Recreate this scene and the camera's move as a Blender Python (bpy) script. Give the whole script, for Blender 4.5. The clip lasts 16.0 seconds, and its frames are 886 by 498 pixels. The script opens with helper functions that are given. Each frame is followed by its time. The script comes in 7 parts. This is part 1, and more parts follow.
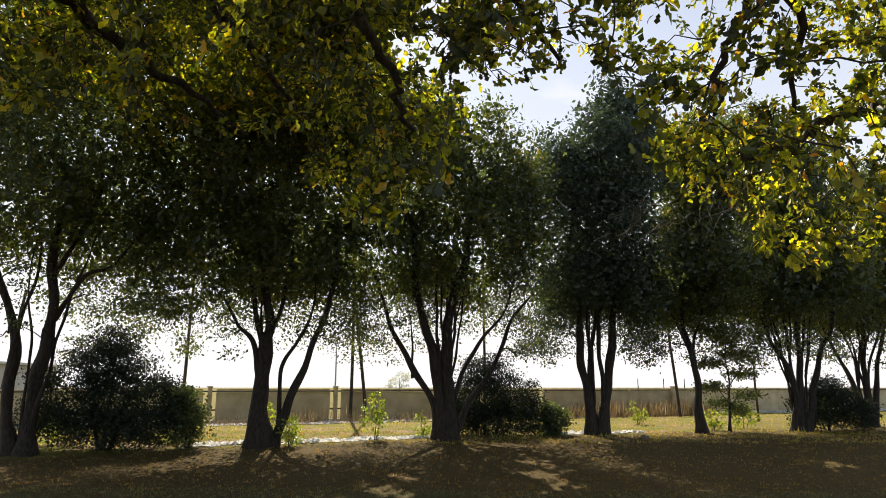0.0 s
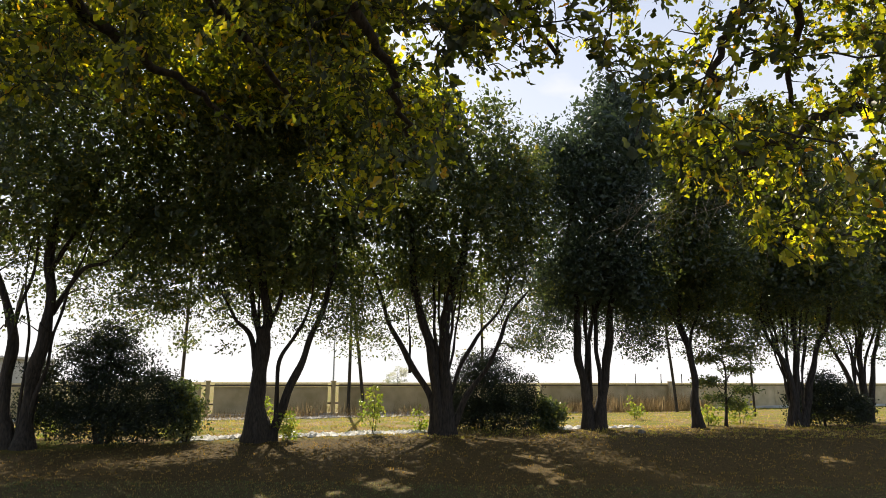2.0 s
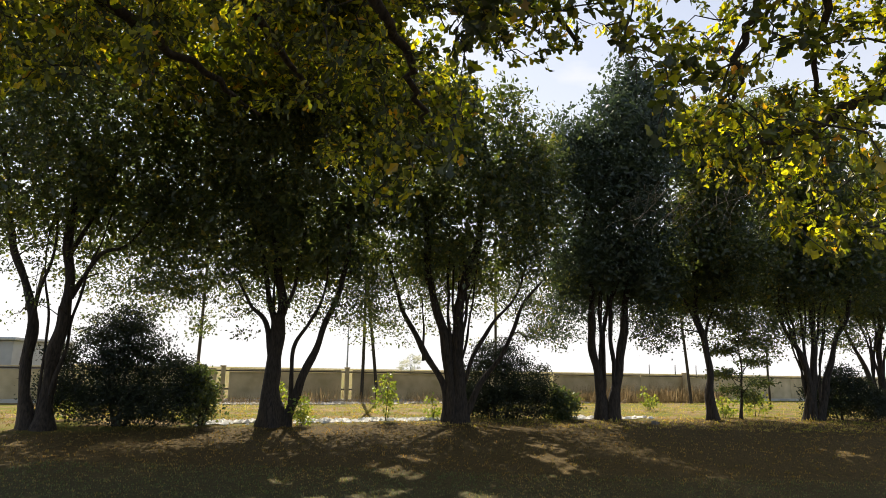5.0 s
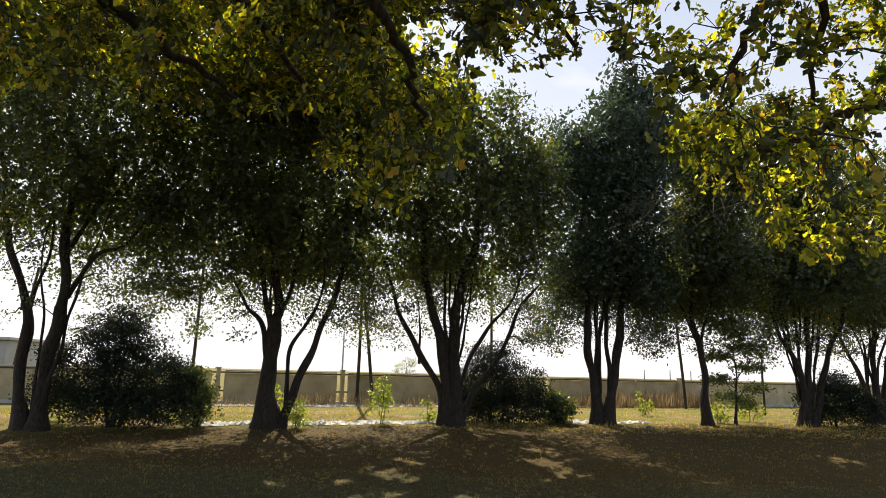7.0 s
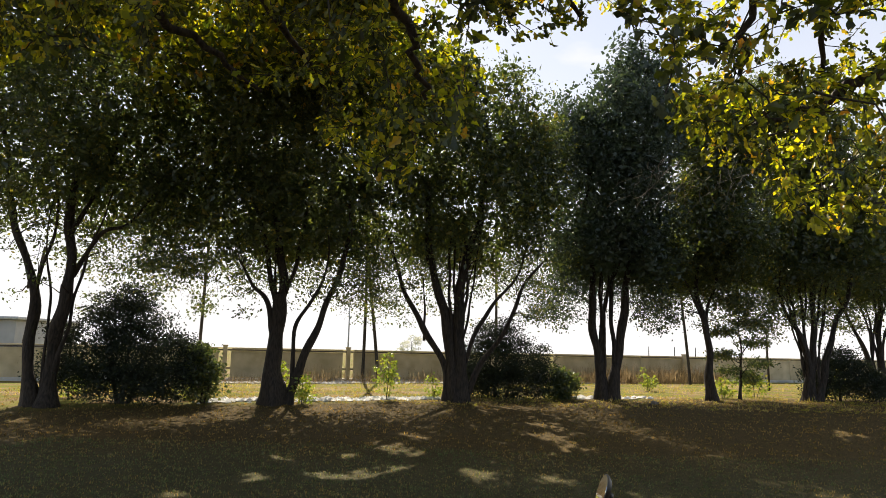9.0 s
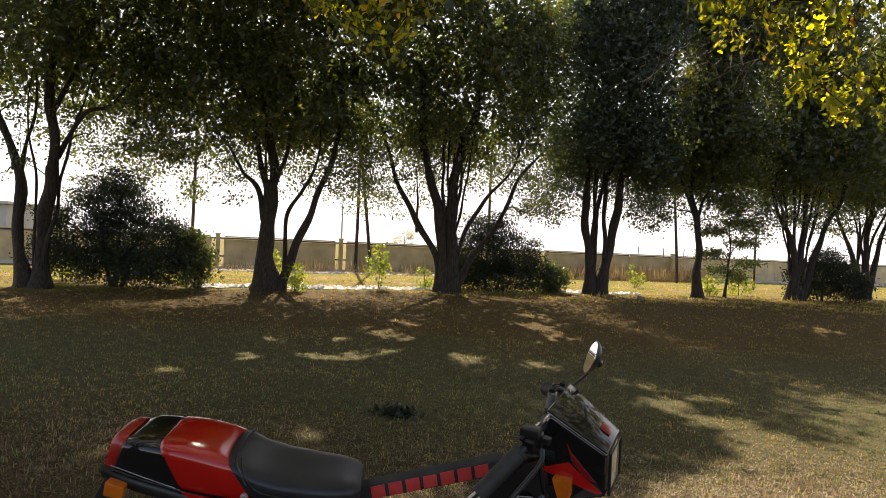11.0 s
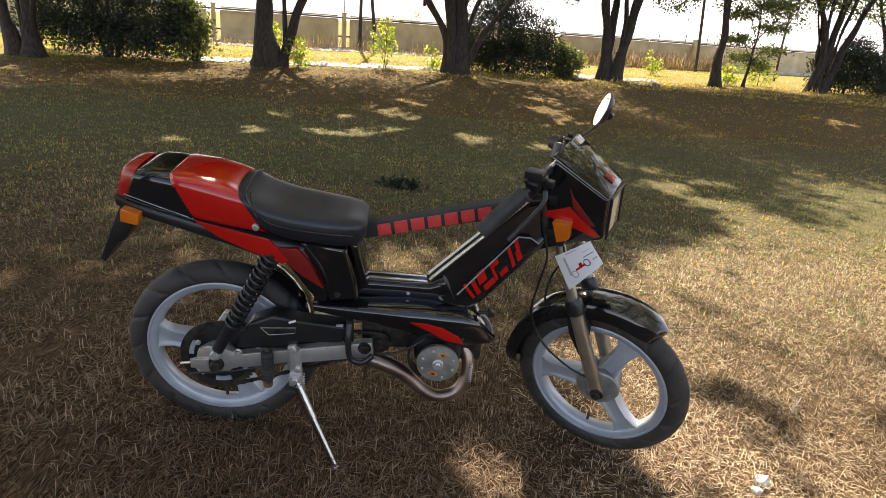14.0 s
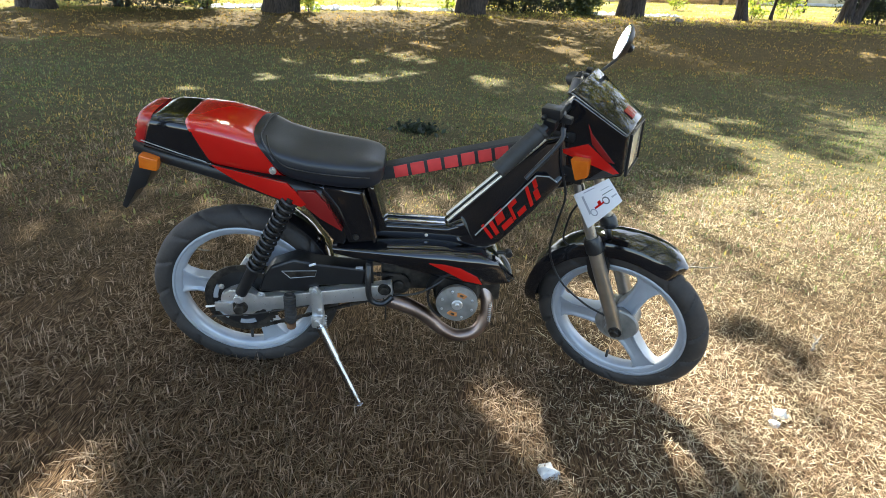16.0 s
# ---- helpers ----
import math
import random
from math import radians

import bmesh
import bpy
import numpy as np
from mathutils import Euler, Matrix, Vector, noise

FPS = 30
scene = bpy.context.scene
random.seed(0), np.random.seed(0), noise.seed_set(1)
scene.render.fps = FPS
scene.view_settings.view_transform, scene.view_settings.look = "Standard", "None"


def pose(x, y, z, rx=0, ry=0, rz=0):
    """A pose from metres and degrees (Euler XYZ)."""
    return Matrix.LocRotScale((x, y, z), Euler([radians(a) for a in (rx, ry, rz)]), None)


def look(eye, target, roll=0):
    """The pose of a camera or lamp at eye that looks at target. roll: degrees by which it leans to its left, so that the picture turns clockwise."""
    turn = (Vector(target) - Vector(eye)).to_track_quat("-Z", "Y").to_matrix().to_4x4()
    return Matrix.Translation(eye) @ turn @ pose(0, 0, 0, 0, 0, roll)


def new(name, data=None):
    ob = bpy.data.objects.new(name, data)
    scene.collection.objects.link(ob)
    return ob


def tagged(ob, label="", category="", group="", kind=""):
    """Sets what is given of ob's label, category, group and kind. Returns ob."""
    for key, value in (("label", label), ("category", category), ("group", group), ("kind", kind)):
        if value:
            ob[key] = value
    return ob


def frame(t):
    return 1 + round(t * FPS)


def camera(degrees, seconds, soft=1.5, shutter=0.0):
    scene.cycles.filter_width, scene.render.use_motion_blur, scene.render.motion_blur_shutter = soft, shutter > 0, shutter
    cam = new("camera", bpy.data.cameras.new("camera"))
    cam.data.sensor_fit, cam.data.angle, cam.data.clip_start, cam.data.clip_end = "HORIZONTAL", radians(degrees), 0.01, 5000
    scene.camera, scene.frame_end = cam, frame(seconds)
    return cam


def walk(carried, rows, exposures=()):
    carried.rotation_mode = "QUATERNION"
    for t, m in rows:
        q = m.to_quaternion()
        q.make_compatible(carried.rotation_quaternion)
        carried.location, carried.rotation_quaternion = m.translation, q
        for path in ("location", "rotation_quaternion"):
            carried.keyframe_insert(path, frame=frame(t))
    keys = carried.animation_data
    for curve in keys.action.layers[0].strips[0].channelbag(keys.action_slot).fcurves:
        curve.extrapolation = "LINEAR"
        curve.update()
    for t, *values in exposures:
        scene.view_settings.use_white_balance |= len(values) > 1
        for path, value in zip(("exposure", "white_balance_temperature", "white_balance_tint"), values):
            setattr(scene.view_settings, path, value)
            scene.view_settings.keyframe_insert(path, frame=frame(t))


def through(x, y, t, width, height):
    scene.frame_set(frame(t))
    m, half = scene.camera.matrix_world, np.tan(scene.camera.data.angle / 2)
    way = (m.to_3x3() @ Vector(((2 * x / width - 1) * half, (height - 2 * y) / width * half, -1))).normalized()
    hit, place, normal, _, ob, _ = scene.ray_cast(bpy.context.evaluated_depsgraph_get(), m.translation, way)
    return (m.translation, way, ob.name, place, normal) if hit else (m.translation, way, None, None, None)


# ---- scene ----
cam = camera(70.4, 16.0, soft=0.6)
PATH = [
    (0, (0.088, -0.044, 1.448), (0.084, 1.908, 1.874), 0.0),
    (0.5, (0.114, -0.043, 1.455), (0.117, 1.903, 1.906), -0.2),
    (1, (0.091, -0.045, 1.456), (0.086, 1.905, 1.891), -0.5),
    (1.5, (0.08, -0.052, 1.452), (0.088, 1.902, 1.868), -0.5),
    (2, (0.108, -0.049, 1.439), (0.109, 1.906, 1.85), 0.1),
    (2.5, (0.098, -0.035, 1.45), (0.097, 1.924, 1.842), 0.9),
    (3, (0.103, -0.024, 1.433), (0.124, 1.937, 1.819), 1.1),
    (3.5, (0.108, -0.012, 1.43), (0.12, 1.947, 1.819), 1.1),
    (4, (0.113, -0.001, 1.454), (0.088, 1.96, 1.836), 0.7),
    (6.5, (0.066, -0.026, 1.439), (0.017, 1.937, 1.811), 1.0),
    (7, (0.075, -0.033, 1.444), (0.043, 1.928, 1.829), 1.4),
    (7.5, (0.077, -0.058, 1.434), (0.029, 1.902, 1.819), 1.5),
    (8, (0.091, -0.067, 1.428), (0.046, 1.894, 1.808), 1.1),
    (8.2, (0.077, -0.064, 1.434), (0.034, 1.899, 1.807), 1.0),
    (10.3, (0.101, 0.144, 1.326), (0.069, 2.139, 1.468), 2.0),
    (10.5, (0.097, 0.146, 1.321), (0.074, 2.143, 1.426), 2.1),
    (11, (0.101, 0.171, 1.296), (0.085, 2.171, 1.288), 2.5),
    (11.5, (0.103, 0.181, 1.281), (0.096, 2.177, 1.165), 2.9),
    (12, (0.104, 0.182, 1.256), (0.095, 2.17, 1.038), 3.0),
    (12.5, (0.109, 0.186, 1.224), (0.084, 2.158, 0.895), 3.3),
    (13, (0.11, 0.19, 1.206), (0.107, 2.137, 0.749), 3.6),
    (13.5, (0.108, 0.19, 1.189), (0.127, 2.103, 0.607), 4.3),
    (14, (0.106, 0.184, 1.177), (0.11, 2.07, 0.512), 4.2),
    (14.5, (0.105, 0.183, 1.164), (0.066, 2.047, 0.441), 2.8),
    (15, (0.106, 0.176, 1.164), (0.049, 2.012, 0.373), 2.7),
    (15.5, (0.106, 0.176, 1.163), (0.027, 1.999, 0.346), 2.4),
    (16, (0.109, 0.178, 1.161), (0.065, 2.0, 0.337), 2.6),
]
walk(cam, [(t, look(eye, target, roll)) for t, eye, target, roll in PATH], [(0, 0.89, 6550, 12), (8.2, 0.89, 6550, 12), (11, 1.25, 6950, 18), (12.5, 1.51, 7150, 23), (13.5, 1.78, 7150, 24), (14.5, 2.33, 6450, 12), (16, 2.62, 5980, 8)])

# ---------------------------------------------------------------- world, sun, exposure
SUN_AZ, SUN_EL = radians(-10.0), radians(41.0)
SUN_WAY = Vector((math.sin(SUN_AZ) * math.cos(SUN_EL), math.cos(SUN_AZ) * math.cos(SUN_EL), math.sin(SUN_EL)))

world = bpy.data.worlds.new("sky")
scene.world = world
world.use_nodes = True
wt = world.node_tree
wt.nodes.clear()
w_out = wt.nodes.new("ShaderNodeOutputWorld")
w_bg = wt.nodes.new("ShaderNodeBackground")
w_sky = wt.nodes.new("ShaderNodeTexSky")
w_sky.sky_type = "NISHITA"
w_sky.sun_disc = False
w_sky.sun_elevation = SUN_EL
w_sky.sun_rotation = SUN_AZ
w_sky.dust_density = 0.3
w_co = wt.nodes.new("ShaderNodeTexCoord")
w_map = wt.nodes.new("ShaderNodeMapping")
w_map.inputs["Scale"].default_value = (1.0, 1.0, 2.6)
w_noise = wt.nodes.new("ShaderNodeTexNoise")
w_noise.inputs["Scale"].default_value = 2.3
w_noise.inputs["Detail"].default_value = 6.0
w_ramp = wt.nodes.new("ShaderNodeValToRGB")
w_ramp.color_ramp.elements[0].position = 0.45
w_ramp.color_ramp.elements[1].position = 0.66
w_mix = wt.nodes.new("ShaderNodeMixRGB")
w_mix.inputs["Color2"].default_value = (7.2, 7.15, 7.05, 1)
wt.links.new(w_co.outputs["Generated"], w_map.inputs["Vector"])
wt.links.new(w_map.outputs["Vector"], w_noise.inputs["Vector"])
wt.links.new(w_noise.outputs["Fac"], w_ramp.inputs["Fac"])
# white summer haze thickens towards the horizon
w_sep = wt.nodes.new("ShaderNodeSeparateXYZ")
w_haze = wt.nodes.new("ShaderNodeMapRange")
w_haze.inputs["From Min"].default_value, w_haze.inputs["From Max"].default_value = 0.05, 0.75
w_haze.inputs["To Min"].default_value, w_haze.inputs["To Max"].default_value = 1.0, 0.15
w_max = wt.nodes.new("ShaderNodeMath")
w_max.operation = "MAXIMUM"
wt.links.new(w_co.outputs["Generated"], w_sep.inputs["Vector"])
wt.links.new(w_sep.outputs["Z"], w_haze.inputs["Value"])
wt.links.new(w_ramp.outputs["Color"], w_max.inputs[0])
wt.links.new(w_haze.outputs["Result"], w_max.inputs[1])
w_dot = wt.nodes.new("ShaderNodeVectorMath")
w_dot.operation = "DOT_PRODUCT"
w_dot.inputs[1].default_value = SUN_WAY
w_side = wt.nodes.new("ShaderNodeMapRange")
w_side.interpolation_type = "SMOOTHSTEP"
w_side.inputs["From Min"].default_value, w_side.inputs["From Max"].default_value = -0.35, 0.65
w_side.inputs["To Min"].default_value, w_side.inputs["To Max"].default_value = 0.12, 1.0
w_aur = wt.nodes.new("ShaderNodeMath")
w_aur.operation = "MULTIPLY"
wt.links.new(w_co.outputs["Generated"], w_dot.inputs[0])
wt.links.new(w_dot.outputs["Value"], w_side.inputs["Value"])
wt.links.new(w_max.outputs["Value"], w_aur.inputs[0])
wt.links.new(w_side.outputs["Result"], w_aur.inputs[1])
wt.links.new(w_aur.outputs["Value"], w_mix.inputs["Fac"])
wt.links.new(w_sky.outputs["Color"], w_mix.inputs["Color1"])
wt.links.new(w_mix.outputs["Color"], w_bg.inputs["Color"])
w_bg.inputs["Strength"].default_value = 0.08
wt.links.new(w_bg.outputs["Background"], w_out.inputs["Surface"])

sun_data = bpy.data.lights.new("sun", "SUN")
sun_data.energy, sun_data.angle, sun_data.color = 5.0, radians(0.53), (1.0, 0.90, 0.71)
sun = new("sun", sun_data)
sun.matrix_world = look(tuple(SUN_WAY * 60), (0, 0, 0))


# ---------------------------------------------------------------- materials
def shader(name):
    m = bpy.data.materials.new(name)
    m.use_nodes = True
    nt = m.node_tree
    nt.nodes.clear()
    return m, nt, nt.nodes.new("ShaderNodeOutputMaterial")


def noise_node(nt, scale, detail=4.0, coords="Object"):
    co = nt.nodes.new("ShaderNodeTexCoord")
    n = nt.nodes.new("ShaderNodeTexNoise")
    n.inputs["Scale"].default_value = scale
    n.inputs["Detail"].default_value = detail
    nt.links.new(co.outputs[coords], n.inputs["Vector"])
    return n


def ramp_node(nt, source, stops):
    r = nt.nodes.new("ShaderNodeValToRGB")
    el = r.color_ramp.elements
    while len(el) < len(stops):
        el.new(0.5)
    for e, (p, c) in zip(el, stops):
        e.position, e.color = p, (*c, 1)
    nt.links.new(source, r.inputs["Fac"])
    return r


def mix_colour(nt, fac, a, b, mode="MIX"):
    x = nt.nodes.new("ShaderNodeMixRGB")
    x.blend_type = mode
    for sock, v in (("Fac", fac), ("Color1", a), ("Color2", b)):
        if isinstance(v, bpy.types.NodeSocket):
            nt.links.new(v, x.inputs[sock])
        elif isinstance(v, tuple):
            x.inputs[sock].default_value = (*v, 1)
        else:
            x.inputs[sock].default_value = v
    return x.outputs["Color"]


def solid(name, a, b, rough=0.5, metal=0.0, scale=8.0, fine=90.0, bump=0.1, coat=0.0, rough_var=0.12, dist=0.002):
    """A worn surface: two colours mixed by a coarse noise, fine grain in roughness and relief."""
    m, nt, out = shader(name)
    bs = nt.nodes.new("ShaderNodeBsdfPrincipled")
    n1, n2 = noise_node(nt, scale), noise_node(nt, fine, 3.0)
    r1 = ramp_node(nt, n1.outputs["Fac"], [(0.35, a), (0.68, b)])
    nt.links.new(r1.outputs["Color"], bs.inputs["Base Color"])
    mr = nt.nodes.new("ShaderNodeMapRange")
    mr.inputs["To Min"].default_value = max(0.02, rough - rough_var)
    mr.inputs["To Max"].default_value = min(1.0, rough + rough_var)
    nt.links.new(n2.outputs["Fac"], mr.inputs["Value"])
    nt.links.new(mr.outputs["Result"], bs.inputs["Roughness"])
    bs.inputs["Metallic"].default_value = metal
    bs.inputs["Coat Weight"].default_value = coat
    bs.inputs["Coat Roughness"].default_value = 0.06
    if bump:
        bp = nt.nodes.new("ShaderNodeBump")
        bp.inputs["Strength"].default_value = bump
        bp.inputs["Distance"].default_value = dist
        nt.links.new(n2.outputs["Fac"], bp.inputs["Height"])
        nt.links.new(bp.outputs["Normal"], bs.inputs["Normal"])
    nt.links.new(bs.outputs["BSDF"], out.inputs["Surface"])
    return m


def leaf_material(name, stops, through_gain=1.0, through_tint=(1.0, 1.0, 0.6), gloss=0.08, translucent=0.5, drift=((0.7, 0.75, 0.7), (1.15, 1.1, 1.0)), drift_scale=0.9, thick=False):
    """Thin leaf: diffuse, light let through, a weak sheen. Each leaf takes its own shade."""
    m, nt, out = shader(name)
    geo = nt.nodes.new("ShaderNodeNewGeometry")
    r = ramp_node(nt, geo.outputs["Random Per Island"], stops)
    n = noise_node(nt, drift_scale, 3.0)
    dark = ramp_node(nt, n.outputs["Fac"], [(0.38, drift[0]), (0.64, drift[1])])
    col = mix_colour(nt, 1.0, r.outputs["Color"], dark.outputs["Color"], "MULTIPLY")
    seen = mix_colour(nt, 1.0, col, col, "MULTIPLY") if thick else col  # squaring widens the gap, as between sunlit and shaded leaves
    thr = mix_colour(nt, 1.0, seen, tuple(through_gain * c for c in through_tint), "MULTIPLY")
    d, t, g = (nt.nodes.new("ShaderNodeBsdf" + k) for k in ("Diffuse", "Translucent", "Glossy"))
    nt.links.new(col, d.inputs["Color"])
    nt.links.new(thr, t.inputs["Color"])
    g.inputs["Roughness"].default_value = 0.38
    m1, m2 = nt.nodes.new("ShaderNodeMixShader"), nt.nodes.new("ShaderNodeMixShader")
    m1.inputs["Fac"].default_value = translucent
    nt.links.new(d.outputs["BSDF"], m1.inputs[1])
    nt.links.new(t.outputs["BSDF"], m1.inputs[2])
    m2.inputs["Fac"].default_value = gloss
    nt.links.new(m1.outputs["Shader"], m2.inputs[1])
    nt.links.new(g.outputs["BSDF"], m2.inputs[2])
    nt.links.new(m2.outputs["Shader"], out.inputs["Surface"])
    return m


def bark_material(name, a, b, scale=9.0):
    m, nt, out = shader(name)
    bs = nt.nodes.new("ShaderNodeBsdfPrincipled")
    co = nt.nodes.new("ShaderNodeTexCoord")
    mp = nt.nodes.new("ShaderNodeMapping")
    mp.inputs["Scale"].default_value = (3.0, 3.0, 0.6)
    n = nt.nodes.new("ShaderNodeTexNoise")
    n.inputs["Scale"].default_value, n.inputs["Detail"].default_value = scale, 7.0
    nt.links.new(co.outputs["Object"], mp.inputs["Vector"])
    nt.links.new(mp.outputs["Vector"], n.inputs["Vector"])
    r = ramp_node(nt, n.outputs["Fac"], [(0.35, a), (0.65, b)])
    nt.links.new(r.outputs["Color"], bs.inputs["Base Color"])
    bs.inputs["Roughness"].default_value = 0.9
    bp = nt.nodes.new("ShaderNodeBump")
    bp.inputs["Strength"].default_value, bp.inputs["Distance"].default_value = 0.9, 0.03
    nt.links.new(n.outputs["Fac"], bp.inputs["Height"])
    nt.links.new(bp.outputs["Normal"], bs.inputs["Normal"])
    nt.links.new(bs.outputs["BSDF"], out.inputs["Surface"])
    return m


def grass_material(name, green, straw, straw_share, through=(1.0, 1.0, 1.0)):
    """Blades: dry straw and green mixed blade by blade and in drifts."""
    m, nt, out = shader(name)
    geo = nt.nodes.new("ShaderNodeNewGeometry")
    n = noise_node(nt, 0.55, 4.0)
    add = nt.nodes.new("ShaderNodeMath")
    add.operation = "MULTIPLY_ADD"
    nt.links.new(n.outputs["Fac"], add.inputs[0])
    add.inputs[1].default_value = 1.5
    nt.links.new(geo.outputs["Random Per Island"], add.inputs[2])
    half = nt.nodes.new("ShaderNodeMath")
    half.operation = "MULTIPLY"
    half.inputs[1].default_value = 0.5
    nt.links.new(add.outputs["Value"], half.inputs[0])
    cut = 1.0 - straw_share
    r = ramp_node(nt, half.outputs["Value"], [(max(0.0, cut - 0.35), green[0]), (max(0.05, cut - 0.08), green[1]), (cut + 0.08, straw[0]), (min(1.0, cut + 0.4), straw[1])])
    d, t = nt.nodes.new("ShaderNodeBsdfDiffuse"), nt.nodes.new("ShaderNodeBsdfTranslucent")
    g, mx, mg = nt.nodes.new("ShaderNodeBsdfGlossy"), nt.nodes.new("ShaderNodeMixShader"), nt.nodes.new("ShaderNodeMixShader")
    g.inputs["Roughness"].default_value = 0.45
    nt.links.new(r.outputs["Color"], d.inputs["Color"])
    nt.links.new(mix_colour(nt, 1.0, r.outputs["Color"], through, "MULTIPLY"), t.inputs["Color"])
    mx.inputs["Fac"].default_value = 0.5
    nt.links.new(d.outputs["BSDF"], mx.inputs[1])
    nt.links.new(t.outputs["BSDF"], mx.inputs[2])
    mg.inputs["Fac"].default_value = 0.015
    nt.links.new(mx.outputs["Shader"], mg.inputs[1])
    nt.links.new(g.outputs["BSDF"], mg.inputs[2])
    nt.links.new(mg.outputs["Shader"], out.inputs["Surface"])
    return m


def ground_material():
    """Dry turf: earth, straw litter and short green, in drifts and specks."""
    m, nt, out = shader("turf")
    bs = nt.nodes.new("ShaderNodeBsdfPrincipled")
    bs.inputs["Roughness"].default_value = 0.95
    bs.inputs["Specular IOR Level"].default_value = 0.06
    n1, n2, n3 = noise_node(nt, 0.5, 5.0), noise_node(nt, 14.0, 6.0), noise_node(nt, 70.0, 4.0)
    r1 = ramp_node(nt, n1.outputs["Fac"], [(0.35, (0.026, 0.019, 0.012)), (0.65, (0.052, 0.034, 0.021))])
    r2 = ramp_node(nt, n2.outputs["Fac"], [(0.3, (0.011, 0.006, 0.004)), (0.55, (0.032, 0.017, 0.011)), (0.8, (0.09, 0.052, 0.032))])
    col = mix_colour(nt, 0.5, r1.outputs["Color"], r2.outputs["Color"])
    where, axis, beyond = nt.nodes.new("ShaderNodeTexCoord"), nt.nodes.new("ShaderNodeSeparateXYZ"), nt.nodes.new("ShaderNodeMapRange")
    beyond.inputs["From Min"].default_value, beyond.inputs["From Max"].default_value = 1.8, 5.6
    nt.links.new(where.outputs["Object"], axis.inputs["Vector"])
    nt.links.new(axis.outputs["Y"], beyond.inputs["Value"])
    green = ramp_node(nt, n2.outputs["Fac"], [(0.3, (0.026, 0.032, 0.018)), (0.6, (0.060, 0.068, 0.036)), (0.8, (0.13, 0.115, 0.06))])
    dry = nt.nodes.new("ShaderNodeMapRange")
    dry.inputs["From Min"].default_value, dry.inputs["From Max"].default_value = 8.5, 11.5
    dry.inputs["To Min"].default_value, dry.inputs["To Max"].default_value = 0.0, 0.75
    nt.links.new(axis.outputs["Y"], dry.inputs["Value"])
    straw_bed = ramp_node(nt, n2.outputs["Fac"], [(0.3, (0.018, 0.014, 0.007)), (0.6, (0.056, 0.038, 0.015)), (0.8, (0.17, 0.10, 0.030))])
    bed = mix_colour(nt, dry.outputs["Result"], green.outputs["Color"], straw_bed.outputs["Color"])
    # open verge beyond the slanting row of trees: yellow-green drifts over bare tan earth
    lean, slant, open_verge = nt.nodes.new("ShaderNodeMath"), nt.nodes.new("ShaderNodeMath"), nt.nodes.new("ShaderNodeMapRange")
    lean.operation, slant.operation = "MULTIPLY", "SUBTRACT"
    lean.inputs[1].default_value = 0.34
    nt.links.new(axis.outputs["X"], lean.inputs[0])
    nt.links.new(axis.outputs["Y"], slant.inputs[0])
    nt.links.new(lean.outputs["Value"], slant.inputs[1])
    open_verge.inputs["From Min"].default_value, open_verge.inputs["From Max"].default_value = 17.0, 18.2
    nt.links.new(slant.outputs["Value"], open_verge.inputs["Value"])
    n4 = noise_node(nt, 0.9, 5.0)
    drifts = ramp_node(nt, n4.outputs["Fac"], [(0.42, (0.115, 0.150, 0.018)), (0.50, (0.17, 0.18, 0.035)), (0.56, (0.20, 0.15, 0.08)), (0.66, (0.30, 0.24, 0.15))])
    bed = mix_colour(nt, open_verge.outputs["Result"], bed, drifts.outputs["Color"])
    col = mix_colour(nt, beyond.outputs["Result"], col, bed)
    r3 = ramp_node(nt, n3.outputs["Fac"], [(0.3, (0.6, 0.6, 0.6)), (0.7, (1.3, 1.25, 1.15))])
    col = mix_colour(nt, 1.0, col, r3.outputs["Color"], "MULTIPLY")
    # thatch: crossing strands of dry straw
    strands = []
    for turn, sc in ((0.4, 260.0), (1.5, 300.0), (2.5, 240.0)):
        co, mp, nz = nt.nodes.new("ShaderNodeTexCoord"), nt.nodes.new("ShaderNodeMapping"), nt.nodes.new("ShaderNodeTexNoise")
        mp.inputs["Rotation"].default_value = (0, 0, turn)
        mp.inputs["Scale"].default_value = (sc, sc * 0.09, 1.0)
        nz.inputs["Scale"].default_value, nz.inputs["Detail"].default_value, nz.inputs["Distortion"].default_value = 1.0, 2.0, 0.6
        nt.links.new(co.outputs["Object"], mp.inputs["Vector"])
        nt.links.new(mp.outputs["Vector"], nz.inputs["Vector"])
        strands.append(nz.outputs["Fac"])
    top = strands[0]
    for other in strands[1:]:
        mx = nt.nodes.new("ShaderNodeMath")
        mx.operation = "MAXIMUM"
        nt.links.new(top, mx.inputs[0])
        nt.links.new(other, mx.inputs[1])
        top = mx.outputs["Value"]
    straw = ramp_node(nt, top, [(0.53, (0.0, 0.0, 0.0)), (0.67, (1.0, 1.0, 1.0))])
    strand = mix_colour(nt, beyond.outputs["Result"], (0.150, 0.100, 0.058), (0.142, 0.108, 0.052))
    strand = mix_colour(nt, dry.outputs["Result"], strand, (0.160, 0.098, 0.030))
    col = mix_colour(nt, straw.outputs["Color"], col, strand)
    nt.links.new(col, bs.inputs["Base Color"])
    bp = nt.nodes.new("ShaderNodeBump")
    bp.inputs["Strength"].default_value, bp.inputs["Distance"].default_value = 0.8, 0.008
    nt.links.new(top, bp.inputs["Height"])
    nt.links.new(bp.outputs["Normal"], bs.inputs["Normal"])
    nt.links.new(bs.outputs["BSDF"], out.inputs["Surface"])
    return m


